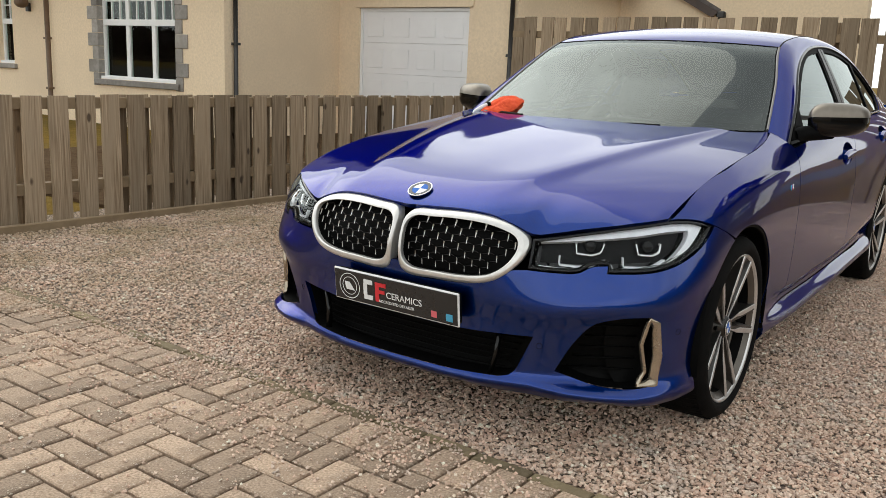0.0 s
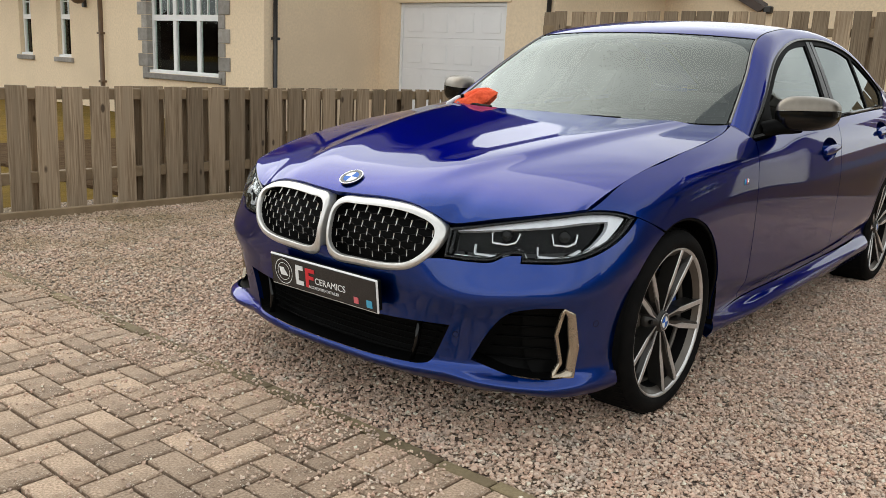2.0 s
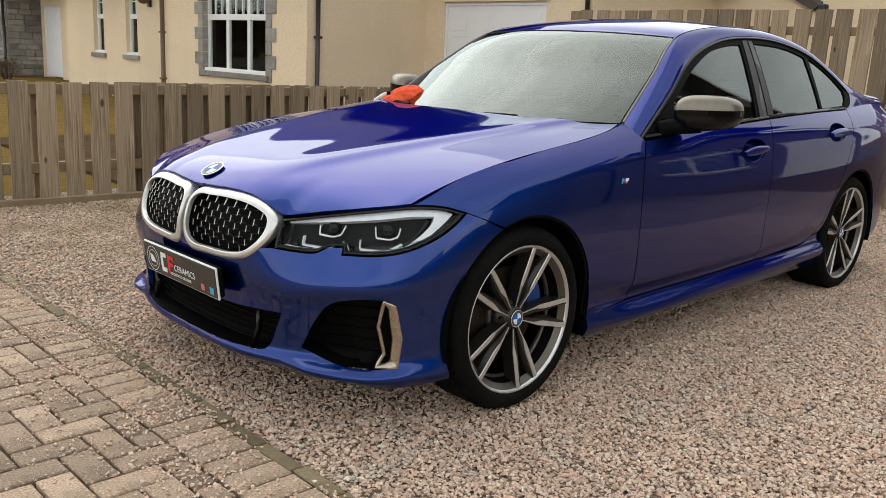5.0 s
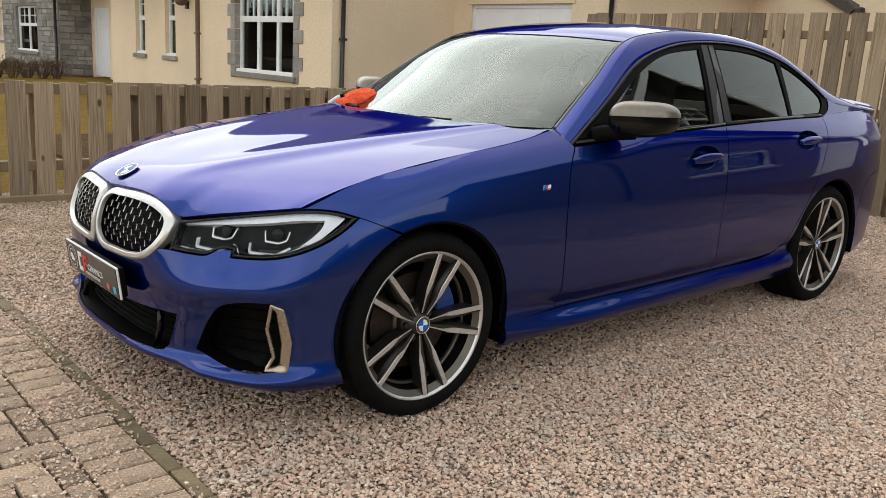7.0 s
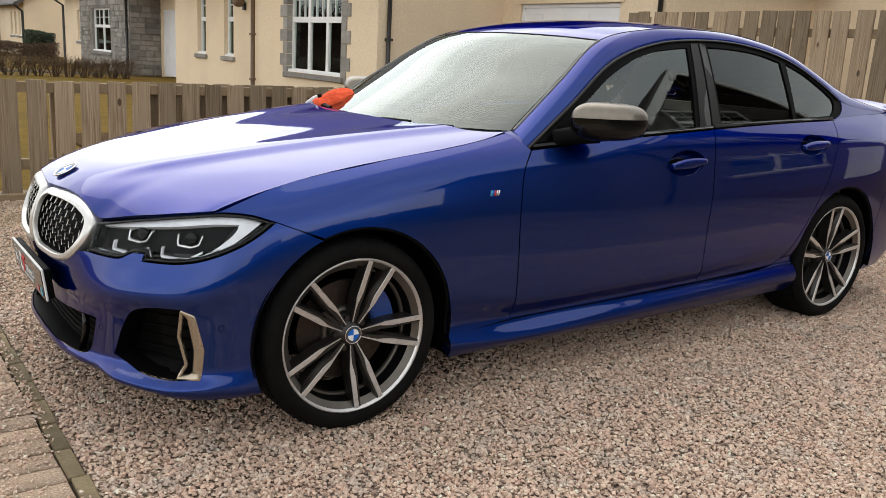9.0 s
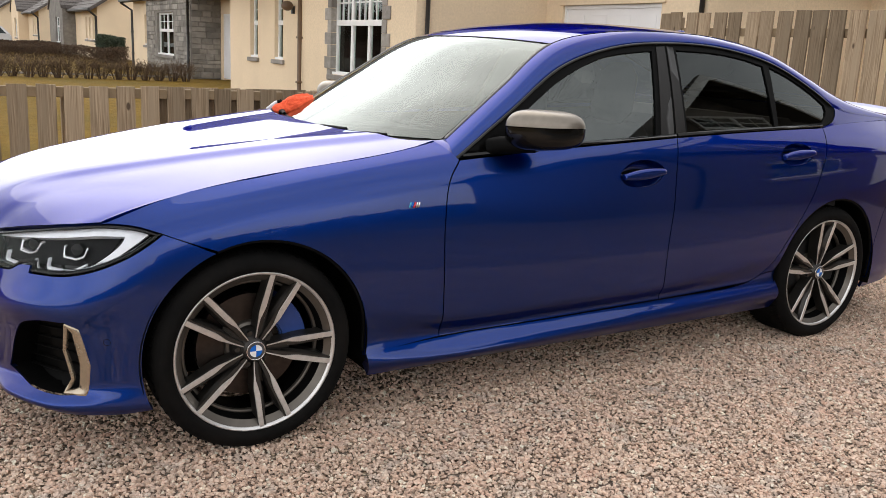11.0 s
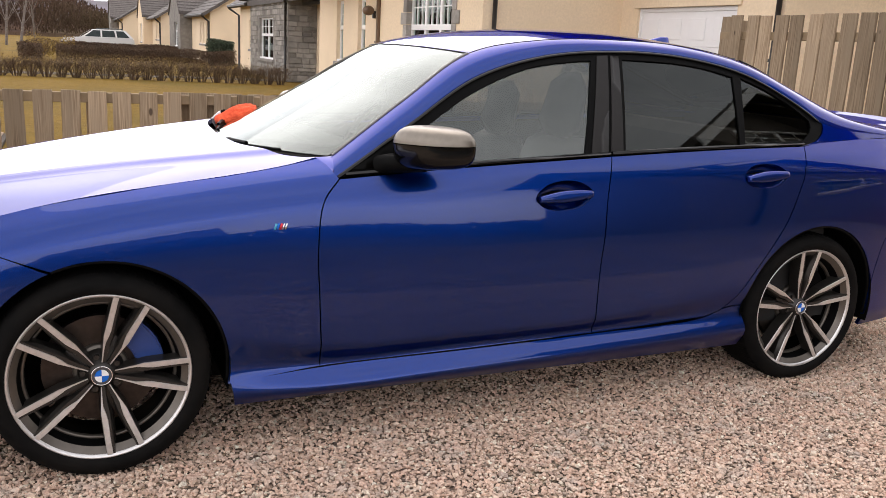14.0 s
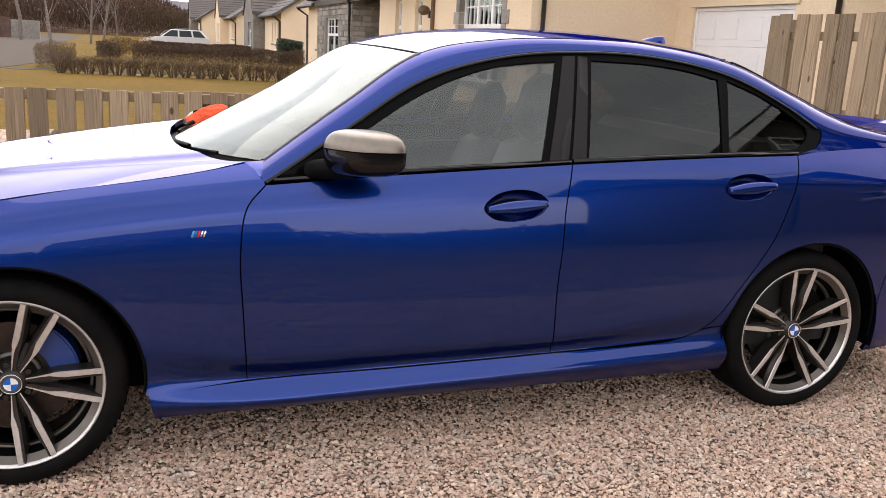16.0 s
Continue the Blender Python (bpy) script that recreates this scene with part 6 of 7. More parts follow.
        for i in range(180):
            bm.faces.new((rows[0][i], rows[0][(i + 1) % 180], rows[1][(i + 1) % 180], rows[1][i])).smooth = True
        part("grille_surround", bm, M_BLACK, grille, "black inner wall of the grille")
        skin("grille_backing", shrink(i2, -0.012), lambda u, v, out=0.0: flank(u, v, out - 0.04), M_BLACK, grille, step=0.03, depth=0, gap=0)
        bars = bmesh.new()
        for r in range(7):
            for c in range(9):
                u0, z0 = 0.045 + 0.054 * c + (0.027 if r % 2 else 0), 0.560 + 0.0225 * r
                q = np.array([[sg * u0, z0]])
                if not inside_poly(q, i2)[0]:
                    continue
                out = -0.012 - 0.010 * (6 - r) / 6
                p = [flank(np.array([sg * (u0 + a)]), np.array([z0 + b]), out + o)[0] for a, b, o in
                     ((0, -0.012, 0.006), (0, 0.010, 0.007), (-0.027, 0.013, -0.006), (0.027, 0.013, -0.006))]
                ticks = bmesh.new()
                tube(ticks, [p[0], p[1]], [0.0009, 0.0013 + 0.00032 * r], 5)
                part("grille_stud", ticks, M_CERIUM, grille)
                tube(bars, [p[1], p[2]], 0.0024, 4)
                tube(bars, [p[1], p[3]], 0.0024, 4)
        part("grille_net", bars, M_GLOSSBLACK, grille)
    # headlamps
    hl = [[(0.475, 0.676), (0.63, 0.705), (0.82, 0.733), (0.99, 0.748), (1.09, 0.742), (1.155, 0.724)], hl_low, *notch, [(0.47, 0.584), (0.475, 0.676)]]
    hll = np.concatenate([dense(catmull(r, 12) if len(r) > 2 else r, 0.014) for r in hl])
    for sg in (-1, 1):
        m = np.array([[sg, 1]])
        lamp = empty("headlight")
        lamp.parent = car
        carpart(lamp)
        skin("lamp_cover", shrink(hll * m, 0.003), flank, M_CLEAR, lamp, step=0.025, depth=0.0, gap=0.001, lift=0.001).visible_shadow = False
        skin("housing", shrink(hll * m, -0.006), lambda u, v, out=0.0: flank(u, v, out - 0.055), M_GLOSSBLACK, lamp, step=0.03, depth=0, gap=0)
        rimline = shrink(hll * m, 0.007)
        ribbon("bezel", flank, rimline, 0.012, 0.010, M_GLOSSBLACK, lamp, out=-0.014)
        brow = loop([(0.50, 0.672), (0.65, 0.696), (0.83, 0.721), (0.99, 0.735), (1.08, 0.730), (1.115, 0.720)], [(1.115, 0.720), (1.06, 0.682), (1.0, 0.645), (0.93, 0.622)],
                    [(0.93, 0.622), (0.985, 0.655), (1.035, 0.695), (1.045, 0.714)], [(1.045, 0.714), (0.95, 0.712), (0.80, 0.696), (0.63, 0.678), (0.50, 0.664)], [(0.50, 0.664), (0.50, 0.672)], step=0.012) * m
        skin("light_guide", brow, lambda u, v, out=0.0: flank(u, v, out - 0.020), M_WHITELENS, lamp, step=0.02, depth=0.02, gap=0, label="white curved brow of the lamp")
        inner_plate = loop([(0.50, 0.655), (0.66, 0.674), (0.82, 0.690), (0.95, 0.704), (1.035, 0.706)], [(1.035, 0.706), (0.98, 0.650), (0.92, 0.622)], [(0.92, 0.622), (0.75, 0.612)], [(0.75, 0.612), (0.62, 0.605), (0.50, 0.600)], [(0.50, 0.600), (0.50, 0.655)], step=0.02) * m
        skin("reflector", inner_plate, lambda u, v, out=0.0: flank(u, v, out - 0.048), M_LAMPGREY, lamp, step=0.03, depth=0, gap=0)
        foot = np.array([(0.50, 0.597), (0.60, 0.594), (0.645, 0.602), (0.685, 0.620), (0.728, 0.624), (0.740, 0.602), (0.83, 0.606), (0.92, 0.620), (0.985, 0.645)]) * m
        ribbon("lamp_trim", flank, dense(np.vstack([foot, foot[-1:] + 0.001]), 0.008), 0.0048, 0.005, M_CHROME, lamp, out=-0.020, closed=False)
        for u0, u1, z0 in ((0.565, 0.72, 0.603), (0.775, 0.93, 0.609)):
            l_shape = np.array([(u0, z0 + 0.028), (u0, z0), (u0 + 0.06, z0 - 0.002), (u0 + 0.1, z0 + 0.001), (u1, z0 + 0.024)]) * m
            ribbon("light_guide", flank, dense(np.vstack([l_shape, l_shape[-1:] + 0.001]), 0.008), 0.0062, 0.008, M_WHITELENS, lamp, out=-0.026, closed=False)
            lu = u0 + 0.105
            hook = np.array([(lu - 0.055, z0 + 0.068), (lu - 0.05, z0 + 0.036), (lu, z0 + 0.033), (lu + 0.03, z0 + 0.042), (lu + 0.045, z0 + 0.075)]) * m
            ribbon("reflector_trim", flank, dense(np.vstack([hook, hook[-1:] + 0.001]), 0.008), 0.009, 0.010, M_CHROME, lamp, out=-0.036, closed=False)
            c = flank(np.array([sg * lu - sg * 0.006]), np.array([z0 + 0.058]), -0.045)[0]
            bm = bmesh.new()
            bmesh.ops.create_uvsphere(bm, u_segments=16, v_segments=10, radius=0.021)
            bmesh.ops.translate(bm, vec=c, verts=bm.verts[:])
            for f in bm.faces:
                f.smooth = True
            part("projector_lens", bm, M_GLOSSBLACK, lamp)
    # number plate with its holder
    plate = empty("number_plate")
    plate.parent = car
    carpart(plate)
    plate.matrix_local = pose(-0.832, -0.024, 0.437, 0, -7, 0)
    part("holder", boxes((0.008, 0.030, -0.255, 0.255, -0.052, 0.052), bevel=0.004), M_BLACK, plate)
    part("plate_border", boxes((0.0, 0.008, -0.262, 0.262, -0.057, 0.057), bevel=0.003), M_WHITE, plate, "white plate edge")
    part("plate_face", boxes((-0.0025, 0.004, -0.257, 0.257, -0.052, 0.052), bevel=0.001), M_PLATEBLACK, plate, "black show plate face")

    def ring(name, y, z, r0, r1, mat):
        bm = bmesh.new()
        a = [bm.verts.new((-0.0040, y + r0 * math.cos(t), z + r0 * math.sin(t))) for t in np.linspace(0, 2 * math.pi, 40, endpoint=False)]
        b = [bm.verts.new((-0.0040, y + r1 * math.cos(t), z + r1 * math.sin(t))) for t in np.linspace(0, 2 * math.pi, 40, endpoint=False)]
        for i in range(40):
            bm.faces.new((a[i], a[(i + 1) % 40], b[(i + 1) % 40], b[i]))
        return part(name, bm, mat, plate)
    ring("logo_ring", 0.190, 0.0, 0.043, 0.0455, M_WHITE)
    ring("logo_ring", 0.190, 0.0, 0.030, 0.032, M_WHITE)
    part("logo_mark", prism([(0.168, -0.014), (0.205, -0.014), (0.212, 0.014), (0.190, 0.014)], 0, -0.0042, -0.0036), M_WHITE, plate)
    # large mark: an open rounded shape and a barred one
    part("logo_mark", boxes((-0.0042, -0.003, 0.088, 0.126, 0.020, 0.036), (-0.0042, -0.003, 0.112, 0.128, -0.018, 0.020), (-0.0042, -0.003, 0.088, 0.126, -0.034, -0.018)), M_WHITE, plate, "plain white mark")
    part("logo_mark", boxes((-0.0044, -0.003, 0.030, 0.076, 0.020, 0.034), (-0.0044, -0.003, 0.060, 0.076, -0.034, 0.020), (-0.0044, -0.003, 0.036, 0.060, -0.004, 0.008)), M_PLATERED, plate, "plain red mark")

    def words(text, y, z, size, mat):
        cu = bpy.data.curves.new("words", "FONT")
        cu.body, cu.size, cu.extrude = text, size, 0.0004
        tmp = bpy.data.objects.new("words", cu)
        scene.collection.objects.link(tmp)
        me = bpy.data.meshes.new_from_object(tmp.evaluated_get(bpy.context.evaluated_depsgraph_get()))
        bpy.data.objects.remove(tmp)
        me.materials.clear()
        ob = part("lettering", me, mat, plate)
        ob.matrix_local = pose(-0.0042, y, z, 90, 0, -90)
        return ob
    words("CERAMICS", 0.030, -0.014, 0.032, M_WHITE)
    words("ACCREDITED DETAILER", 0.062, -0.034, 0.014, M_WHITE)
    part("logo_mark", boxes((-0.0042, -0.003, -0.178, -0.156, -0.040, -0.018), bevel=0.0005), M_PINKPRINT, plate)
    part("logo_mark", boxes((-0.0042, -0.003, -0.240, -0.214, -0.042, -0.017), bevel=0.0005), M_CYANPRINT, plate)


def roundel(name, m, r, parent):
    """A round enamel badge in blue and white quarters with a dark ring; faces its own +z."""
    b = empty(name)
    b.parent = parent
    bm = bmesh.new()
    prof = [(0.0, 0.0), (r, 0.0), (r, 0.003), (r * 0.9, 0.0045), (r * 0.70, 0.0045), (r * 0.68, 0.0035)]
    seg = 36
    rings = [[bm.verts.new((p * math.cos(2 * math.pi * k / seg), p * math.sin(2 * math.pi * k / seg), h)) for k in range(seg)] for p, h in prof[1:]]
    for a, c in zip(rings, rings[1:]):
        for k in range(seg):
            bm.faces.new((a[k], a[(k + 1) % seg], c[(k + 1) % seg], c[k]))
    part("badge_ring", bm, M_BADGERING, b)
    for q in range(4):
        bm = bmesh.new()
        c = bm.verts.new((0, 0, 0.0052))
        a = [bm.verts.new((0.68 * r * math.cos(math.pi / 2 * q + math.pi / 2 * k / 8), 0.68 * r * math.sin(math.pi / 2 * q + math.pi / 2 * k / 8), 0.0042)) for k in range(9)]
        for k in range(8):
            bm.faces.new((c, a[k], a[k + 1]))
        part("badge_quarter", bm, M_ROUNDBLUE if q % 2 else M_WHITE, b)
    ring = bmesh.new()
    pts = [(1.0 * r * math.cos(t), 1.0 * r * math.sin(t), 0.003) for t in np.linspace(0, 2 * math.pi, 37)]
    tube(ring, pts, r * 0.06, 6, cap=False)
    part("badge_rim", ring, M_CHROME, b)
    b.matrix_local = m
    return b


def build_bonnet():
    shut = [(-0.440, -0.784), (-0.30, -0.788), (-0.10, -0.790), (0.15, -0.792), (0.40, -0.787), (0.60, -0.769), (0.70, -0.742)]
    rear = [(0.70, -0.742), (0.650, -0.70), (0.540, -0.52), (0.496, -0.30), (0.480, 0.0)]
    front = [(float(bonnet_front(y)), -y) for y in np.linspace(0.0, 0.784, 40)]
    half = np.concatenate([dense(front, 0.02), dense(catmull(shut, 12), 0.02), dense(catmull(rear, 12), 0.02), np.array([[0.480, 0.0]])])
    mir = half[::-1] * np.array([[1, -1]])
    carpart(skin("bonnet", np.concatenate([half, mir[1:-1]]), bonnet, M_PAINT, car, step=0.014, depth=0.02, gap=0.0015))
    x, y = np.array([-0.690]), np.array([-0.012])
    p, n = bonnet(x, y)[0], normals_of(bonnet, x, y)[0]
    m = Matrix.Translation(Vector(p + 0.004 * n)) @ Vector(n).to_track_quat("Z", "X").to_matrix().to_4x4()
    b = roundel("badge", m, 0.041, car)
    b.matrix_parent_inverse = CAR


def build_side(sg):
    """One flank: wing, doors, quarter, sill, windows, handles, mirror."""
    def f(x, z, out=0.0):
        return flank_x(x, z, out, sg)

    def g(x, z, out=0.0):
        return glasshouse(x, z, out, sg)
    fine = 0.012 if sg < 0 else 0.03
    X = lambda s: float(np.interp(s, PLAN_S, PLAN[:, 0]))
    shut = [(X(0.965), 0.7475), (-0.30, 0.806), (-0.12, 0.849), (0.0, 0.868), (0.194, 0.899), (0.40, 0.925), (0.566, 0.950), (0.70, 0.975)]
    dfront = [(0.752, 0.918), (0.690, 0.852), (0.668, 0.712), (0.675, 0.525), (0.690, 0.278)]
    fa = arc(0.012, 0.322, 0.370, -10, 112, 30)
    fender = loop([(X(1.155), 0.724), (X(1.09), 0.742), (X(1.03), 0.7475), (X(0.965), 0.7475)], shut, [(0.70, 0.975), (0.725, 0.955), (0.752, 0.918)], dfront, [(0.690, 0.278), fa[0]], fa,
                  [fa[-1], (X(1.224), 0.698), (X(1.155), 0.724)])
    carpart(skin("front_wing", fender, f, M_PAINT, car, step=fine))
    belt = [(0.752, 0.918), (1.0, 0.937), (1.20, 0.952), (1.811, 0.988)]
    dmid = [(1.811, 0.988), (1.775, 0.860), (1.765, 0.70), (1.757, 0.55), (1.766, 0.305)]
    hf = smooth_loop([(1.468, 0.845), (1.505, 0.884), (1.585, 0.905), (1.67, 0.894), (1.707, 0.862), (1.675, 0.820), (1.585, 0.799), (1.50, 0.810)], 0.012)
    hr = smooth_loop([(2.420, 0.906), (2.453, 0.941), (2.53, 0.959), (2.61, 0.949), (2.646, 0.920), (2.612, 0.880), (2.53, 0.864), (2.45, 0.874)], 0.012)
    door1 = carpart(skin("front_door", loop(belt, dmid, [(1.766, 0.305), (1.2, 0.290), (0.69, 0.278)], dfront[::-1]), f, M_PAINT, car, step=fine, holes=[hf]))
    belt2 = [(1.811, 0.988), (2.124, 1.003), (2.494, 1.017), (2.790, 1.024)]
    dback = [(2.790, 1.024), (2.755, 0.95), (2.712, 0.853), (2.652, 0.713), (2.515, 0.502), (2.416, 0.371), (2.30, 0.326)]
    door2 = carpart(skin("rear_door", loop(belt2, dback, [(2.30, 0.326), (2.0, 0.312), (1.766, 0.305)], dmid[::-1]), f, M_PAINT, car, step=fine, holes=[hr]))
    for door, hole, x0, x1, za, zb in ((door1, hf, 1.478, 1.697, 0.848, 0.866), (door2, hr, 2.428, 2.638, 0.908, 0.926)):
        c = hole.mean(axis=0)

        def cup(u, v, out=0.0, hole=hole, c=c):
            d = edge_distance(np.stack([u, v], axis=1), hole)
            ins = inside_poly(np.stack([u, v], axis=1), hole)
            return f(u, v, out - 0.003 - np.where(ins, 0.062 * (1 - np.exp(-(d / 0.016))), 0.0))
        skin("handle_cup", shrink(hole, -0.002), cup, M_PAINT, door, step=0.005, depth=0.0, gap=0)
        line = np.stack([np.linspace(x0, x1, 24), np.linspace(za, zb, 24) - 0.006], axis=1)
        wd = 0.014 + 0.026 * np.sin(np.linspace(0.25, math.pi - 0.3, 24))
        ribbon("handle", f, line, 0.026, 0.010, M_PAINT, door, out=0.012, closed=False, wide=wd)
    ra = arc(2.868, 0.322, 0.372, 173, -8, 40)
    quarter = loop(dback[::-1], [(2.790, 1.024), (2.86, 1.034), (3.0, 1.044), (3.16, 1.052)], [(3.16, 1.052), (3.4, 1.056), (3.60, 1.060)], [(3.60, 1.060), (3.60, 0.72)], [(3.60, 0.72), (3.30, 0.66), (3.245, 0.50), ra[-1]],
                   ra[::-1], [ra[0], (2.42, 0.362), (2.30, 0.326)])
    carpart(skin("quarter_panel", quarter, f, M_PAINT, car, step=fine))
    sill = loop([(0.385, 0.265), (0.69, 0.277), (1.2, 0.289), (1.766, 0.304), (2.30, 0.325), (2.42, 0.361), (2.497, 0.368)], [(2.497, 0.368), (2.52, 0.180)], [(2.52, 0.180), (1.84, 0.178), (1.0, 0.176), (0.40, 0.172)], [(0.40, 0.172), (0.385, 0.265)])
    carpart(skin("side_sill", sill, f, M_PAINT, car, step=fine, depth=0.05))
    rb = loop([ra[-1], (3.245, 0.50), (3.30, 0.66), (3.60, 0.72)], [(3.60, 0.72), (3.86, 0.72)], [(3.86, 0.72), (3.86, 0.22)], [(3.86, 0.22), (3.25, 0.20)], [(3.25, 0.20), ra[-1]])
    carpart(skin("rear_bumper", rb, f, M_PAINT, car, step=0.04))
    tl = loop([(3.60, 0.985), (3.86, 0.95)], [(3.86, 0.95), (3.86, 0.83)], [(3.86, 0.83), (3.60, 0.86)], [(3.60, 0.86), (3.60, 0.985)])
    carpart(skin("tail_light", tl, f, M_TAIL, car, step=0.04))
    tb = loop([(3.60, 1.06), (3.86, 1.065)], [(3.86, 1.065), (3.86, 0.952)], [(3.86, 0.952), (3.60, 0.987)], [(3.60, 0.987), (3.60, 1.06)])
    carpart(skin("boot_corner", tb, f, M_PAINT, car, step=0.04))
    tb = loop([(3.60, 0.858), (3.86, 0.828)], [(3.86, 0.828), (3.86, 0.722)], [(3.86, 0.722), (3.60, 0.722)], [(3.60, 0.722), (3.60, 0.858)])
    carpart(skin("boot_corner", tb, f, M_PAINT, car, step=0.04))
    # dark inner shell and wheel housings behind the gaps
    fa2, ra2 = arc(0.012, 0.322, 0.378, -13, 200, 30), arc(2.868, 0.322, 0.380, 193, -13, 30)
    shell = loop([(-0.34, 0.19), (-0.60, 0.22), (-0.60, 0.55), (-0.30, 0.70), (0.0, 0.84)], [(0.0, 0.84), (0.7, 0.93), (1.8, 0.96), (2.8, 1.0), (3.7, 1.02)], [(3.7, 1.02), (3.7, 0.24)], [(3.7, 0.24), ra2[-1]], ra2[::-1],
                 [ra2[0], fa2[0]], fa2, [fa2[-1], (-0.34, 0.19)], step=0.04)
    carpart(skin("inner_shell", shell, lambda x, z, out=0.0: f(x, z, out - 0.060), M_BLACK, car, step=0.08, depth=0.0, gap=0))
    for cx, r in ((0.012, 0.374), (2.868, 0.376)):
        bm = bmesh.new()
        a = np.radians(np.linspace(-13, 193, 36))
        prev = None
        for t in a:
            q = [bm.verts.new((cx + r * math.cos(t), sg * y, 0.322 + r * math.sin(t))) for y in (0.895, 0.55)]
            if prev:
                bm.faces.new((prev[0], q[0], q[1], prev[1]))
            prev = q
        back = [bm.verts.new((cx + r * math.cos(t), sg * 0.552, 0.322 + r * math.sin(t))) for t in a]
        bm.faces.new(back)
        carpart(part("wheel_housing", bm, M_BLACK, car))
        lip = [(cx + (r - 0.006) * math.cos(t), 0.322 + (r - 0.006) * math.sin(t)) for t in np.radians(np.linspace(-8, 112 if cx < 1 else 186, 50))]
        carpart(ribbon("arch_lip", f, np.array(lip), 0.012, 0.006, M_BLACK, car, out=-0.010, closed=False))
    # window surround and panes
    dlo = [tuple(p) for p in EDGE_D[:9]]
    outer = loop(dlo, [(2.935, 1.115), (2.925, 1.085), (2.885, 1.050), (2.790, 1.026)], [(2.790, 1.026), (2.494, 1.019), (2.124, 1.005), (1.811, 0.990), (1.20, 0.954), (0.742, 0.918)])
    g1 = loop([(1.050, 1.064), (1.29, 1.206), (1.52, 1.294), (1.70, 1.324), (1.808, 1.333)], [(1.808, 1.333), (1.70, 0.998)], [(1.70, 0.998), (1.3, 0.975), (1.0, 0.956)], [(1.0, 0.956), (1.050, 1.064)], step=0.025)
    g2 = loop([(1.953, 1.343), (2.2, 1.338), (2.36, 1.321), (2.488, 1.294)], [(2.488, 1.294), (2.445, 1.030)], [(2.445, 1.030), (2.1, 1.018), (1.880, 1.007)], [(1.880, 1.007), (1.953, 1.343)], step=0.025)
    g3 = loop([(2.530, 1.292), (2.661, 1.243), (2.79, 1.175), (2.862, 1.125)], [(2.862, 1.125), (2.86, 1.09), (2.805, 1.046)], [(2.805, 1.046), (2.472, 1.033)], [(2.472, 1.033), (2.530, 1.292)], step=0.025)
    carpart(skin("window_frame", outer, g, M_BLACK, car, step=0.04, depth=0.02, holes=[g1, g2, g3], gap=0.0, lift=-0.004))
    for nm, lp, mt in (("front_pane", g1, M_SIDEGLASS), ("rear_pane", g2, M_PRIVACY), ("quarter_pane", g3, M_PRIVACY)):
        carpart(skin(nm, shrink(lp, -0.006), g, mt, car, step=0.05, depth=0.0, gap=0, lift=-0.011)).visible_shadow = False
    carpart(skin("pillar_cover", loop([(1.725, 1.0), (1.838, 1.352)], [(1.838, 1.352), (1.888, 1.356)], [(1.888, 1.356), (1.800, 1.004)], [(1.800, 1.004), (1.725, 1.0)], step=0.05), g, M_PILLAR, car, step=0.05, depth=0.004, gap=0, lift=0.0))
    carpart(skin("pillar_cover", loop([(1.812, 1.005), (1.900, 1.356)], [(1.900, 1.356), (1.938, 1.355)], [(1.938, 1.355), (1.868, 1.008)], [(1.868, 1.008), (1.812, 1.005)], step=0.05), g, M_PILLAR, car, step=0.05, depth=0.004, gap=0, lift=0.0))
    carpart(ribbon("belt_strip", g, np.array([(0.78, 0.930), (1.2, 0.963), (1.806, 0.998)]), 0.013, 0.006, M_GLOSSBLACK, car, closed=False))
    carpart(ribbon("belt_strip", g, np.array([(1.816, 0.999), (2.124, 1.013), (2.494, 1.026), (2.795, 1.034)]), 0.013, 0.006, M_GLOSSBLACK, car, closed=False))
    carpart(ribbon("drip_strip", g, dense(catmull(dlo, 10), 0.03) + np.array([[0, -0.006]]), 0.010, 0.005, M_GLOSSBLACK, car, closed=False))
    # cant rail with pillars
    carpart(sheet("roof_rail", rail_skin(sg), np.linspace(0, 9, 150), np.linspace(0, 1, 17), M_PAINT, car, depth=0.01))
    foot_edge = catmull([(0.748, 0.922), (0.722, 0.955), (0.694, 0.976)], 20)

    def scuttle_corner(t, v):
        q = np.clip(np.asarray(v, float), 0, 1) * (len(foot_edge) - 1)
        k = np.arange(len(foot_edge))
        a = f(np.interp(q, k, foot_edge[:, 0]), np.interp(q, k, foot_edge[:, 1]), -0.003)
        b = rail_skin(sg)(np.zeros(len(q)), np.clip(np.asarray(v, float), 0, 1))
        w = np.asarray(t, float)[:, None]
        return a + (b - a) * w
    carpart(sheet("pillar_base", scuttle_corner, np.linspace(0, 1, 5), np.linspace(0.002, 0.998, 14), M_PAINT, car, depth=0.006))
    base = [tuple(CUR_D[k][[0, 2]]) for k in range(160, 181, 4)]
    carpart(skin("pillar_foot", loop([(2.79, 1.024), (2.885, 1.050), (2.927, 1.085), base[0]], base, [base[-1], (3.16, 1.050), (3.0, 1.043), (2.79, 1.024)]), g, M_PAINT, car, step=0.03, depth=0.01, gap=0.0))
    carpart(sheet("tail_corner", lambda t, v: np.stack([3.30 + 0.16 * np.asarray(t) + 0 * np.asarray(v), sg * (0.56 + 0.20 * np.asarray(v)), 1.062 - 0.012 * np.asarray(v)], axis=1), np.linspace(0, 1, 4), np.linspace(0, 1, 6), M_PAINT, car, depth=0.01))
    # flank badge
    b = empty("flank_badge")
    b.parent = car
    carpart(b)
    for k, mt in enumerate((M_CYANPRINT, M_ROUNDBLUE, M_PLATERED, M_CHROME, M_CHROME)):
        x0 = 0.525 + 0.0085 * k
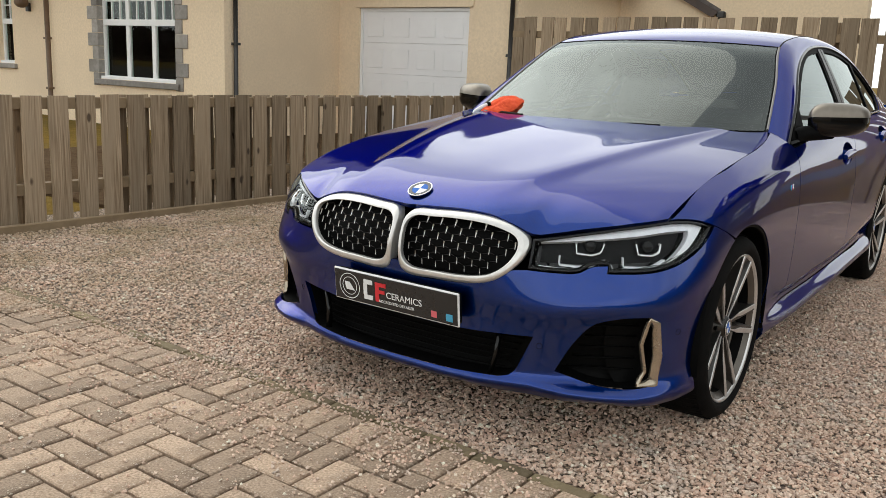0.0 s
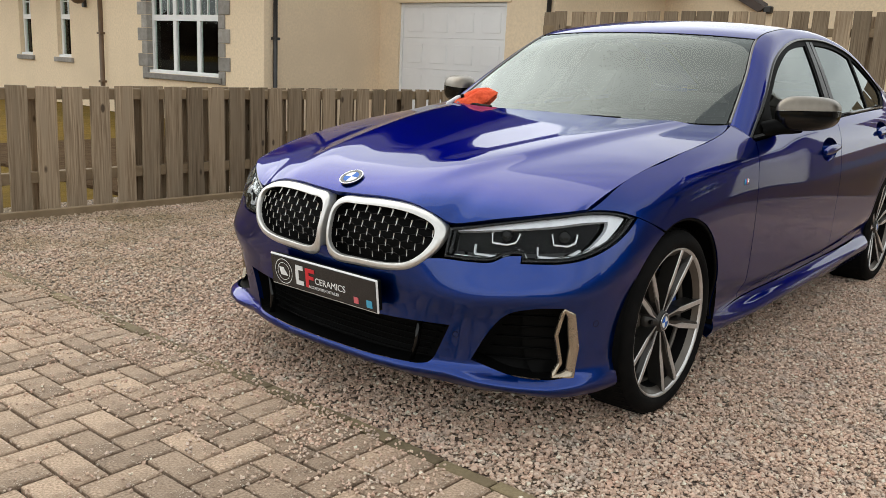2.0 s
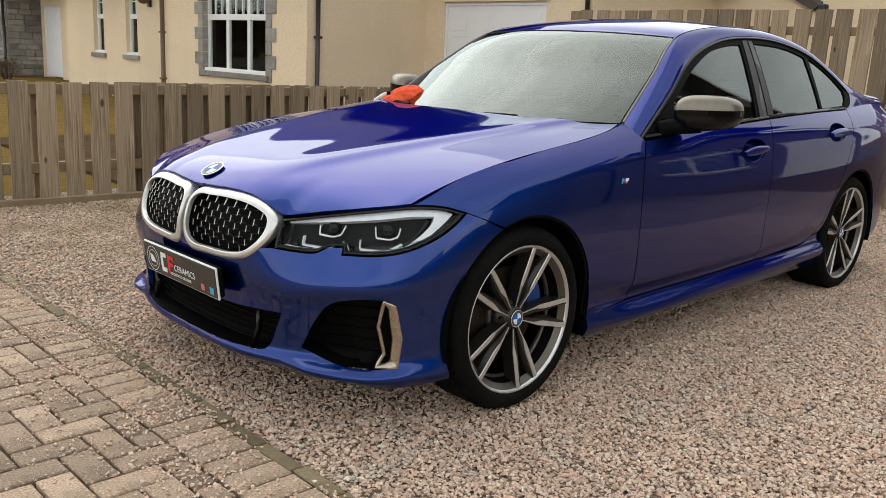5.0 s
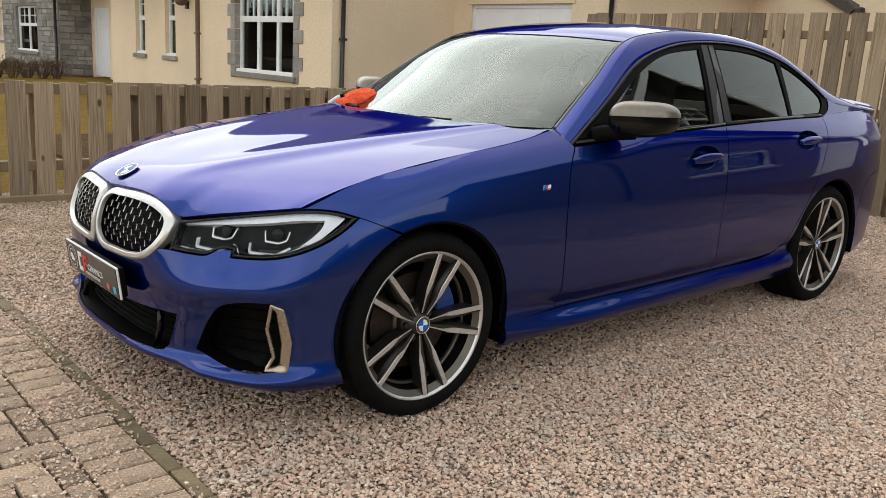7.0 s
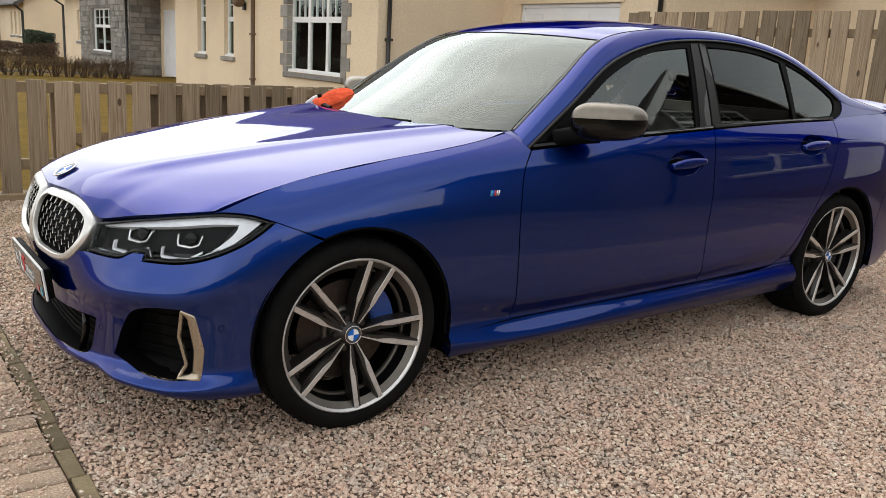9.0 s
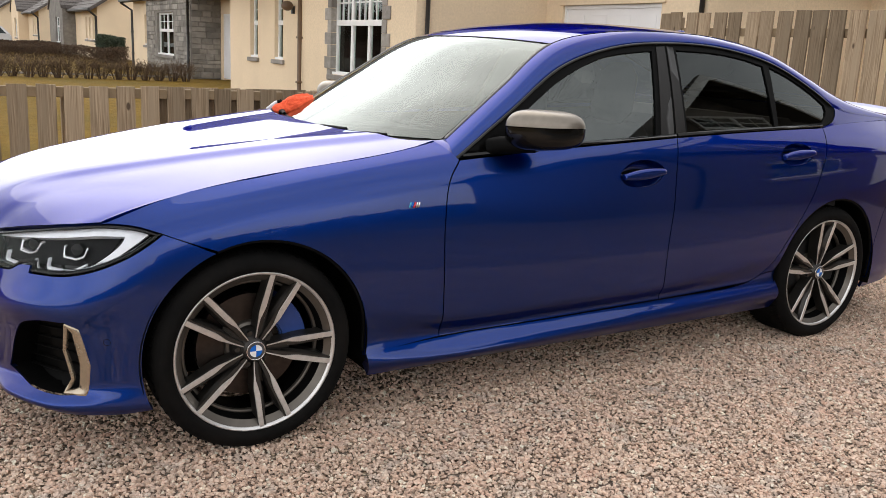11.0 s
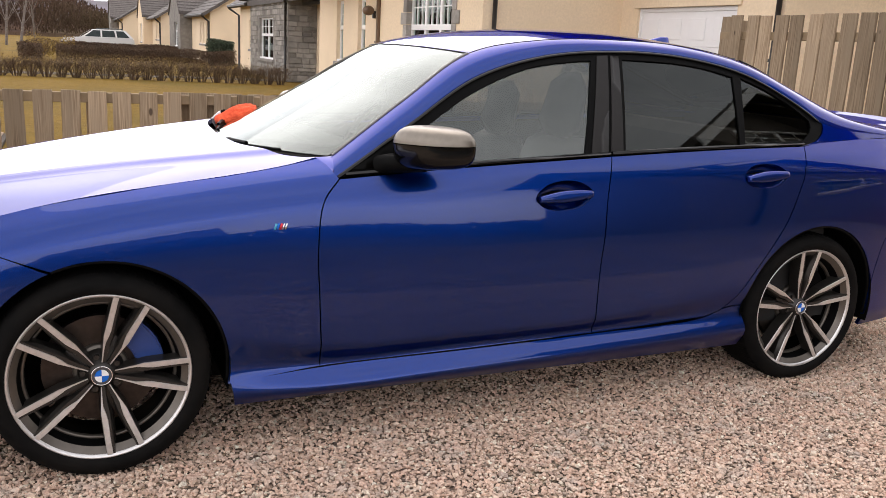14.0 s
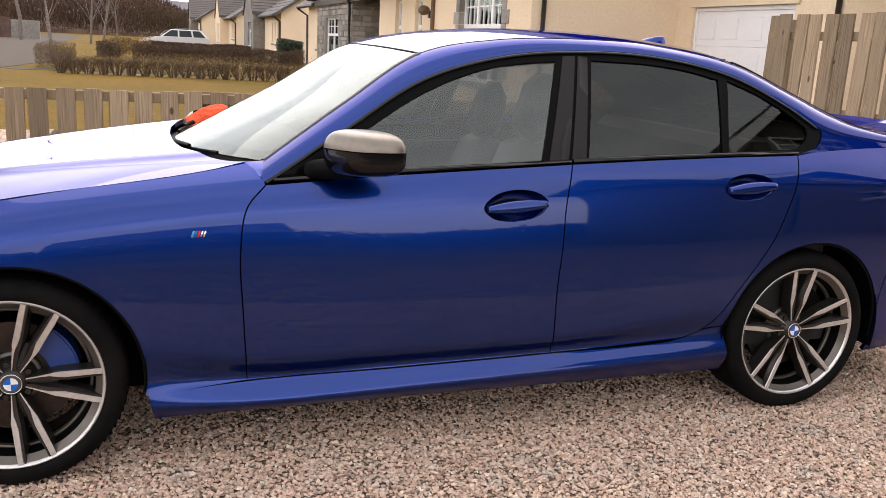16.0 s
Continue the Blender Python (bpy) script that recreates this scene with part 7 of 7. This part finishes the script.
        ribbon("badge_bar", f, np.array([(x0, 0.768), (x0 + 0.007, 0.787)]), 0.007 if k < 3 else 0.006, 0.003, mt, b, closed=False)
    # outside mirror
    mirror = empty("mirror")
    mirror.parent = car
    carpart(mirror)
    up, lowm = bmesh.new(), bmesh.new()
    nu, nv = 40, 24

    def mp(a, b):
        ca, sa, cb, sb = math.cos(a), math.sin(a), math.cos(b), math.sin(b)
        pw = lambda v, e: math.copysign(abs(v) ** e, v)
        y = pw(cb, 0.5) * pw(sa, 0.7)
        x = pw(cb, 0.55) * pw(ca, 0.75)
        z = pw(sb, 0.72)
        yy = 0.940 + 0.110 * y
        k = (yy - 0.830) / 0.220
        xx = 1.040 + 0.098 * x + 0.100 * (k - 0.45)
        if x > 0.55:
            xx -= 0.058 * (x - 0.55) * 0.6
        taper = 1.0 - 0.20 * k ** 2
        return (xx, sg * yy, 1.030 + 0.076 * z * taper + 0.012 * (k - 0.5))
    for bm, b0, b1 in ((up, 0.10, math.pi / 2), (lowm, -math.pi / 2, 0.07)):
        rows = [[bm.verts.new(mp(2 * math.pi * i / nu, b0 + (b1 - b0) * j / nv)) for i in range(nu)] for j in range(nv + 1)]
        for r0, r1 in zip(rows, rows[1:]):
            for i in range(nu):
                fc = bm.faces.new((r0[i], r0[(i + 1) % nu], r1[(i + 1) % nu], r1[i]))
                fc.smooth = True
        bmesh.ops.remove_doubles(bm, verts=bm.verts[:], dist=1e-4)
        bmesh.ops.recalc_face_normals(bm, faces=bm.faces[:])
    part("mirror_cap", up, M_MIRRORCAP, mirror, "satin grey upper cap")
    part("mirror_housing", lowm, M_GLOSSBLACK, mirror, "gloss black lower housing")
    arm = bmesh.new()
    tube(arm, [(0.90, sg * 0.800, 0.955), (0.93, sg * 0.835, 0.968), (0.985, sg * 0.885, 0.975), (1.02, sg * 0.92, 0.982)], [0.034, 0.033, 0.033, 0.034], 12)
    part("mirror_arm", arm, M_BLACK, mirror)
    carpart(skin("mirror_base", loop([(0.80, 0.945), (0.90, 1.0), (0.985, 1.05)], [(0.985, 1.05), (0.985, 0.955)], [(0.985, 0.955), (0.80, 0.945)]), g, M_BLACK, car, step=0.04, depth=0.004, gap=0, lift=0.003))


def build_top():
    """Screen, roof, rear window, boot, aerial, wipers, scuttle."""
    a = np.linspace(-1, 1, 41)
    carpart(sheet("windscreen", top_skin, np.linspace(0.0, 1.985, 26), a * 0.985, M_SCREEN, car, depth=0.0)).visible_shadow = False
    carpart(sheet("roof", top_skin, np.linspace(2.015, 5.98, 40), a * 0.996, M_PAINT, car, depth=0.012))
    carpart(sheet("rear_window", top_skin, np.linspace(6.02, 8.75, 26), a * 0.985, M_PRIVACY, car, depth=0.0)).visible_shadow = False
    carpart(sheet("rear_border", lambda t, v: top_skin(t, v) - np.array([[0, 0, 0.006]]), np.linspace(8.3, 9.0, 8), a * 0.99, M_BLACK, car, depth=0.0))
    # black borders of the screen, within the glass
    for t0, t1, a0, a1 in ((0.0, 0.17, -0.985, 0.985), (1.80, 1.985, -0.985, 0.985)):
        carpart(sheet("screen_border", lambda t, v: top_skin(t, v) - np.array([[0, 0, 0.006]]), np.linspace(t0, t1, 5), np.linspace(a0, a1, 41), M_BLACK, car, depth=0.0))
    for sgn in (-1, 1):
        carpart(sheet("screen_border", lambda t, v: top_skin(t, v) - np.array([[0, 0, 0.006]]), np.linspace(0.17, 1.80, 20), np.linspace(sgn * 0.985, sgn * 0.962, 4), M_BLACK, car, depth=0.0))
        line = on_curve(CUR_R, np.linspace(0.02, 2.0, 24)) * np.array([[1, sgn, 1]])
        bm = bmesh.new()
        tube(bm, [Vector(p) + Vector((-0.002, 0, -0.001)) for p in line], 0.0055, 8)
        carpart(part("screen_seal", bm, M_SEAL, car))
        line = on_curve(CUR_R, np.linspace(2.0, 6.0, 30)) * np.array([[1, sgn, 1]])
        bm = bmesh.new()
        tube(bm, [Vector(p) + Vector((0, 0, -0.003)) for p in line], 0.005, 6)
        carpart(part("roof_seal", bm, M_BLACK, car))
        line = on_curve(CUR_R, np.linspace(6.0, 8.9, 24)) * np.array([[1, sgn, 1]])
        bm = bmesh.new()
        tube(bm, [Vector(p) + Vector((0, 0, -0.004)) for p in line], 0.011, 8)
        carpart(part("rear_window_seal", bm, M_BLACK, car))
    bm = bmesh.new()
    tube(bm, [Vector(p) + Vector((0, 0, -0.003)) for p in top_skin(np.full(40, 2.0), np.linspace(-0.99, 0.99, 40))], 0.006, 6)
    carpart(part("header_seal", bm, M_BLACK, car))
    # sensor pod behind the screen
    pod = top_skin(np.array([1.66]), np.array([0.0]))[0]
    carpart(part("sensor_pod", boxes((pod[0] + 0.0, pod[0] + 0.15, -0.075, 0.075, pod[2] - 0.075, pod[2] - 0.035), (pod[0] + 0.02, pod[0] + 0.06, -0.03, 0.03, pod[2] - 0.11, pod[2] - 0.07), bevel=0.01), M_BLACK, car))
    carpart(part("rear_view_mirror", boxes((pod[0] + 0.03, pod[0] + 0.06, -0.115, 0.115, pod[2] - 0.125, pod[2] - 0.065), bevel=0.014), M_LAMPGREY, car))
    # boot lid with a small lip
    def deck(t, v):
        v = np.asarray(v, float)
        x = 3.45 + 0.45 * np.asarray(t, float)
        w = np.interp(x, [3.4, 3.6, 3.75, 3.88, 3.95], [0.765, 0.745, 0.68, 0.58, 0.50])
        z = np.interp(x, [3.4, 3.5, 3.7, 3.82, 3.88, 3.95], [1.10, 1.090, 1.088, 1.105, 1.118, 1.112])
        z = z - 0.036 * np.abs(v) ** 3
        return np.stack([x, w * v, z], axis=1)
    carpart(sheet("boot_lid", deck, np.linspace(0, 1, 20), np.linspace(-1, 1, 31), M_PAINT, car, depth=0.03))
    def back(t, v):
        p = flank(np.abs(v) * 0 + np.where(np.asarray(v) < 0, -1, 1) * (S_MAX - np.abs(np.asarray(v, float)) * 0.62), 0.30 + 0.77 * np.asarray(t, float))
        return p
    carpart(sheet("boot_back", back, np.linspace(0, 1, 16), np.concatenate([np.linspace(-1, -0.001, 12), np.linspace(0.001, 1, 12)]), M_PAINT, car, depth=0.01))
    # shark fin aerial
    bm = bmesh.new()
    rows = []
    for z, x0, x1, w in ((0.0, 2.44, 2.66, 0.036), (0.018, 2.475, 2.662, 0.030), (0.038, 2.53, 2.662, 0.020), (0.055, 2.59, 2.658, 0.010), (0.060, 2.62, 2.650, 0.004)):
        rows.append([bm.verts.new((x0 + (x1 - x0) * 0.5 * (1 - math.cos(t)), w * math.sin(t), 1.398 + z)) for t in np.linspace(0, 2 * math.pi, 20, endpoint=False)])
    for r0, r1 in zip(rows, rows[1:]):
        for i in range(20):
            fc = bm.faces.new((r0[i], r0[(i + 1) % 20], r1[(i + 1) % 20], r1[i]))
            fc.smooth = True
    bm.faces.new(rows[-1])
    carpart(part("aerial_fin", bm, M_PAINT, car))
    # scuttle and wipers
    def scuttle(t, v):
        v = np.asarray(v, float)
        q = np.abs(v)
        x = 0.40 + 0.26 * q ** 2 + 0.16 * np.asarray(t, float)
        return np.stack([x, 0.72 * v, np.full(len(v), 0.940) - 0.012 * q ** 2 + 0.018 * np.asarray(t, float)], axis=1)
    carpart(sheet("scuttle", scuttle, np.linspace(0, 1, 6), np.linspace(-1, 1, 31), M_BLACK, car, depth=0.0))
    for y0, y1, t1 in ((0.50, 0.16, 0.05), (-0.16, -0.50, 0.04)):
        bm = bmesh.new()
        pts = [top_skin(np.array([0.01 + t1 * k / 8]), np.array([(y0 + (y1 - y0) * k / 8) / 0.70]))[0] + np.array([-0.020, 0, -0.006]) for k in range(9)]
        tube(bm, pts, 0.0055, 6)
        tube(bm, [pts[0] + np.array([-0.03, 0.05, -0.01]), pts[1] + np.array([-0.012, 0, 0.008]), pts[4] + np.array([-0.006, 0, 0.009])], [0.016, 0.012, 0.007], 8)
        carpart(part("wiper", bm, M_BLACK, car))


def wheel(cx, sg, width, phase, name="wheel"):
    """An alloy wheel with five pairs of spokes, tyre, disc and caliper. Built about its hub, facing -y, then turned for its side."""
    w = empty(name)
    w.parent = car
    carpart(w)
    R = 0.331

    def lathe(prof, seg, mat, nm, smooth=True):
        bm = bmesh.new()
        rows = [[bm.verts.new((r * math.cos(2 * math.pi * k / seg), y, r * math.sin(2 * math.pi * k / seg))) for k in range(seg)] for r, y in prof]
        for a, b in zip(rows, rows[1:]):
            for k in range(seg):
                fc = bm.faces.new((a[k], a[(k + 1) % seg], b[(k + 1) % seg], b[k]))
                fc.smooth = smooth
        bmesh.ops.recalc_face_normals(bm, faces=bm.faces[:])
        return part(nm, bm, mat, w)
    h = width / 2
    # y = 0 is the outer face of the tyre's shoulder; the tyre reaches to +y
    lathe([(0.248, 0.026), (0.2655, 0.014), (0.272, 0.005), (0.287, 0.0), (0.302, 0.004), (0.316, 0.014), (0.325, 0.028), (0.3295, 0.05), (R, h), (0.3295, width - 0.05), (0.316, width - 0.014), (0.285, width), (0.243, width - 0.02)], 96, M_RUBBER, "tyre")
    tread = bmesh.new()
    for k in range(72):
        a = 2 * math.pi * k / 72
        p = [((R - 0.003) * math.cos(a + q), y, (R - 0.003) * math.sin(a + q)) for q, y in ((0.0, 0.030), (0.022, 0.075), (0.03, width - 0.075), (0.05, width - 0.03))]
        tube(tread, p, [0.0035] * 4, 4, cap=False)
    part("tread", tread, M_RUBBER, w)
    lathe([(0.244, 0.040), (0.256, 0.017), (0.2625, 0.009), (0.2665, 0.011), (0.2630, 0.022)], 96, M_RIMCUT, "rim_lip")
    lathe([(0.2560, 0.018), (0.242, 0.029), (0.235, 0.036)], 96, M_RIMFACE, "rim_flange")
    lathe([(0.235, 0.036), (0.230, 0.060), (0.222, 0.085), (0.218, width - 0.03), (0.24, width - 0.01)], 72, M_BLACK, "rim_barrel")
    lathe([(0.2285, 0.074), (0.2225, 0.070), (0.2165, 0.074), (0.2160, 0.086)], 72, M_RIMFACE, "rim_step")
    # spokes
    for p in range(5):
        base = radians(phase + 72 * p)
        for s in (-1, 1):
            dark, cut = bmesh.new(), bmesh.new()
            stations = []
            for q in np.linspace(0, 1, 11):
                r = 0.040 + (0.2575 - 0.040) * q
                ang = base + s * math.atan(float(np.interp(r, [0.04, 0.118, 0.252], [0.0085, 0.0250, 0.0455])) / r)
                wd = float(np.interp(r, [0.04, 0.10, 0.125, 0.252], [0.0058, 0.0096, 0.0134, 0.0120]))
                y = 0.044 - 0.016 * math.sin(q * math.pi * 0.5) - 0.012 * q ** 2
                stations.append((r, ang, wd, y, q))
            rows = []
            for r, ang, wd, y, q in stations:
                c, t = Vector((r * math.cos(ang), 0, r * math.sin(ang))), Vector((-math.sin(ang), 0, math.cos(ang)))
                flare = 0.009 * max(0.0, math.sin(min(1.0, (1 - q) * 1.15) * math.pi))
                a1, a2 = (wd, wd + flare) if s < 0 else (wd + flare, wd)
                rows.append([dark.verts.new(c + t * (a2 + 0.003) + Vector((0, y + 0.050, 0))), dark.verts.new(c + t * a2 + Vector((0, y + 0.014, 0))), dark.verts.new(c + t * wd + Vector((0, y, 0))),
                             dark.verts.new(c - t * wd + Vector((0, y, 0))), dark.verts.new(c - t * a1 + Vector((0, y + 0.014, 0))), dark.verts.new(c - t * (a1 + 0.003) + Vector((0, y + 0.050, 0)))])
            for a, b in zip(rows, rows[1:]):
                for k in range(5):
                    dark.faces.new((a[k], a[k + 1], b[k + 1], b[k]))
            cr = []
            for r, ang, wd, y, q in stations[0:]:
                c, t = Vector((r * math.cos(ang), 0, r * math.sin(ang))), Vector((-math.sin(ang), 0, math.cos(ang)))
                k = wd * (0.30 + 0.46 * min(1.0, max(0.0, (q - 0.26) * 5.0)))
                o = t * s * (wd - k)
                cr.append([cut.verts.new(c + o + t * k + Vector((0, y + 0.0004, 0))), cut.verts.new(c + o + t * k * 0.82 + Vector((0, y - 0.0026, 0))), cut.verts.new(c + o - t * k * 0.82 + Vector((0, y - 0.0026, 0))), cut.verts.new(c + o - t * k + Vector((0, y + 0.0004, 0)))])
            for a, b in zip(cr, cr[1:]):
                for k in range(3):
                    cut.faces.new((a[k], a[k + 1], b[k + 1], b[k]))
            bmesh.ops.recalc_face_normals(dark, faces=dark.faces[:])
            bmesh.ops.recalc_face_normals(cut, faces=cut.faces[:])
            part("spoke", dark, M_RIMDARK, w)
            part("spoke_face", cut, M_RIMCUT, w, "machined bright spoke face")
        web = bmesh.new()
        q4 = []
        for r, da in ((0.05, -0.20), (0.05, 0.20), (0.128, 0.23), (0.128, -0.23)):
            q4.append([web.verts.new((r * math.cos(base + da), y, r * math.sin(base + da))) for y in (0.054 + (r - 0.05) * 0.12, 0.080)])
        web.faces.new([v[0] for v in q4])
        for k in range(4):
            web.faces.new((q4[k][0], q4[(k + 1) % 4][0], q4[(k + 1) % 4][1], q4[k][1]))
        part("spoke_web", web, M_RIMDARK, w)
    lathe([(0.0001, 0.034), (0.030, 0.034), (0.036, 0.037), (0.040, 0.050), (0.066, 0.066), (0.070, 0.090)], 40, M_RIMDARK, "hub")
    for k in range(5):
        a = radians(phase + 36 + 72 * k)
        bm = bmesh.new()
        tube(bm, [(0.054 * math.cos(a), 0.052, 0.054 * math.sin(a)), (0.054 * math.cos(a), 0.080, 0.054 * math.sin(a))], 0.009, 8)
        part("wheel_bolt", bm, M_RIMDARK, w)
    roundel("hub_badge", pose(0, 0.0335, 0, 90, 0, 0), 0.030, w)
    lathe([(0.050, 0.090), (0.076, 0.090), (0.082, 0.094), (0.084, 0.106)], 40, M_RIMFACE, "disc_bell")
    lathe([(0.06, 0.105), (0.172, 0.105), (0.172, 0.130), (0.06, 0.130)], 60, M_DISC, "brake_disc", False)
    a0 = 32
    pts = [(0.190, a) for a in np.linspace(a0 - 26, a0 + 26, 9)] + [(0.105, a) for a in np.linspace(a0 + 24, a0 - 24, 9)]
    poly = [(r2 * math.cos(radians(a)), r2 * math.sin(radians(a))) for r2, a in pts]
    cb = prism(poly, 1, 0.078, 0.165)
    bmesh.ops.bevel(cb, geom=cb.edges[:], offset=0.006, segments=2, affect="EDGES")
    part("brake_caliper", cb, M_CALIPER if cx < 1 else M_BLACK, w)
    y0 = 0.905
    if sg < 0:
        w.matrix_local = pose(cx, -y0, R - 0.008)
    else:
        w.matrix_local = pose(cx, y0, R - 0.008, 0, 0, 180)
    return w


def build_cabin():
    """Dashboard, steering wheel, seats, rear shelf, floor."""
    carpart(part("cabin_floor", boxes((0.5, 3.4, -0.80, 0.80, 0.25, 0.30), (0.75, 3.0, -0.80, -0.74, 0.30, 0.88), (0.75, 3.0, 0.74, 0.80, 0.30, 0.88), (0.45, 0.55, -0.68, 0.68, 0.3, 0.88)), M_CABIN, car))
    dash = prism([(0.56, 0.60), (0.56, 0.945), (0.80, 0.970), (1.02, 0.955), (1.10, 0.90), (1.08, 0.78), (0.95, 0.60)], 1, -0.72, 0.72)
    bmesh.ops.bevel(dash, geom=dash.edges[:], offset=0.02, segments=2, affect="EDGES")
    carpart(part("dashboard", dash, M_CABIN, car))
    bm = bmesh.new()
    ctr = Vector((1.22, 0.37, 0.93))
    ax = Vector((0.85, 0, -0.5)).normalized()
    u, v = Vector((0, 1, 0)), ax.cross(Vector((0, 1, 0)))
    tube(bm, [ctr + 0.18 * (math.cos(t) * u + math.sin(t) * v) for t in np.linspace(0, 2 * math.pi, 33)], 0.016, 8, cap=False)
    for t in (0, 2.1, math.pi, 4.2):
        tube(bm, [ctr, ctr + 0.18 * (math.cos(t) * u + math.sin(t) * v)], 0.014, 6)
    carpart(part("steering_wheel", bm, M_CABIN, car))

    def seat(x, y, lower, wide=0.50):
        s = empty("seat")
        s.parent = car
        carpart(s)
        b = boxes((x - 0.05, x + 0.48, y - wide / 2, y + wide / 2, 0.42, 0.58), bevel=0.05)
        part("cushion", b, M_SEAT, s)
        b = boxes((0, 0.14, -wide / 2 + 0.01, wide / 2 - 0.01, 0, 0.60), bevel=0.06)
        bmesh.ops.transform(b, matrix=pose(x + 0.40, y, 0.54 - lower, 0, 22, 0), verts=b.verts[:])
        for f in b.faces:
            f.smooth = True
        part("backrest", b, M_SEAT, s)
        # shield-shaped head restraint, narrower towards its rounded top
        b = boxes((-0.055, 0.065, -0.135, 0.135, -0.075, 0.20), bevel=0.054)
        for w in b.verts:
            k = max(0.0, w.co.z / 0.20)
            w.co.y *= 1.0 - 0.30 * k * k
            w.co.x *= 1.0 - 0.25 * k * k
        bmesh.ops.transform(b, matrix=pose(x + 0.655, y, 1.140 - lower, 0, 12, 0), verts=b.verts[:])
        for f in b.faces:
            f.smooth = True
        part("headrest", b, M_CABIN, s)
    seat(1.20, -0.37, 0.055)
    seat(1.28, 0.37, 0.125)
    carpart(part("rear_bench", boxes((2.25, 2.75, -0.66, 0.66, 0.42, 0.60), (2.68, 2.86, -0.66, 0.66, 0.55, 1.05), bevel=0.05), M_SEAT, car))
    carpart(part("rear_shelf", boxes((2.84, 3.36, -0.66, 0.66, 0.96, 1.0), (3.33, 3.40, -0.64, 0.64, 0.94, 1.088)), M_CABIN, car))
    carpart(part("headlining", boxes((1.50, 2.60, -0.55, 0.55, 1.362, 1.372)), M_SEAT, car))
    carpart(part("underbody", boxes((-0.55, 3.75, -0.56, 0.56, 0.16, 0.24), (-0.66, -0.3, -0.5, 0.5, 0.17, 0.60), (0.42, 2.46, -0.84, 0.84, 0.17, 0.26)), M_BLACK, car))


build_front()
build_bonnet()
for sg in (-1.0, 1.0):
    build_side(sg)
build_top()
build_cabin()
wheel(0.0, -1, 0.225, 68)
wheel(2.851, -1, 0.255, 90)
wheel(0.0, 1, 0.225, 40)
wheel(2.851, 1, 0.255, 10)


# ---- red wash mitt left at the foot of the screen ----
def wash_mitt():
    mitt = empty("wash_mitt", (0.640, 0.519, 0.992), label="orange-red microfibre wash mitt with white brush on the screen's foot", category="mitt")
    along = Vector((0.150, -0.100, 0.078)).normalized()
    up = Vector((-0.50, 0.05, 0.86))
    up = (up - along * up.dot(along)).normalized()
    side = up.cross(along)
    lie = Matrix((along, side, up)).transposed().to_4x4()
    bm = bmesh.new()
    nu, nv = 48, 30
    rows = []
    for j in range(nv + 1):
        b = -math.pi / 2 + math.pi * j / nv
        row = []
        for i in range(nu):
            t = 2 * math.pi * i / nu
            d = Vector((math.sin(b), math.cos(b) * math.cos(t), math.cos(b) * math.sin(t)))
            p = Vector((0.120 * d.x, (0.064 + 0.010 * d.x) * d.y, 0.048 * d.z))
            # two rolls with a fold between them, tucked in at the cuff
            p.z -= 0.022 * max(0.0, d.z) * math.exp(-((p.y - 0.006) / 0.014) ** 2)
            p.z += 0.006 * math.sin(p.x * 52) * max(0.0, d.z)
            q = p * 1.0
            p += d * (0.010 * noise.noise(q * 24) + 0.005 * noise.noise(q * 70) + 0.003 * noise.noise(q * 170))
            row.append(bm.verts.new(p))
        rows.append(row)
    for a, b in zip(rows, rows[1:]):
        for k in range(nu):
            f = bm.faces.new((a[k], a[(k + 1) % nu], b[(k + 1) % nu], b[k]))
            f.smooth = True
    bmesh.ops.remove_doubles(bm, verts=bm.verts[:], dist=1e-4)
    bmesh.ops.recalc_face_normals(bm, faces=bm.faces[:])
    bmesh.ops.transform(bm, matrix=lie, verts=bm.verts[:])
    part("mitt_body", bm, M_RED, mitt)

    def lying(name, pts, radii, mat, label):
        bm = bmesh.new()
        tube(bm, [lie @ Vector(p) for p in pts], radii, 12)
        part(name, bm, mat, mitt, label)
    lying("brush_handle", [(-0.128, 0.052, 0.006), (-0.118, 0.050, 0.020), (-0.070, 0.034, 0.036), (-0.052, 0.028, 0.038)], [0.007, 0.010, 0.010, 0.008], M_WHITE, "white plastic brush handle")
    lying("brush_end", [(-0.052, 0.028, 0.038), (-0.036, 0.023, 0.038)], [0.009, 0.009], M_BLACK, "black brush end")
    lying("mitt_cuff", [(-0.084, -0.012, 0.000), (-0.108, -0.016, -0.004), (-0.118, -0.018, -0.006)], [0.028, 0.031, 0.020], M_BLACK, "black cuff")
    lying("mitt_band", [(-0.076, -0.012, 0.002), (-0.088, -0.014, 0.000)], [0.034, 0.033], M_SEAL, "grey cuff band")


wash_mitt()
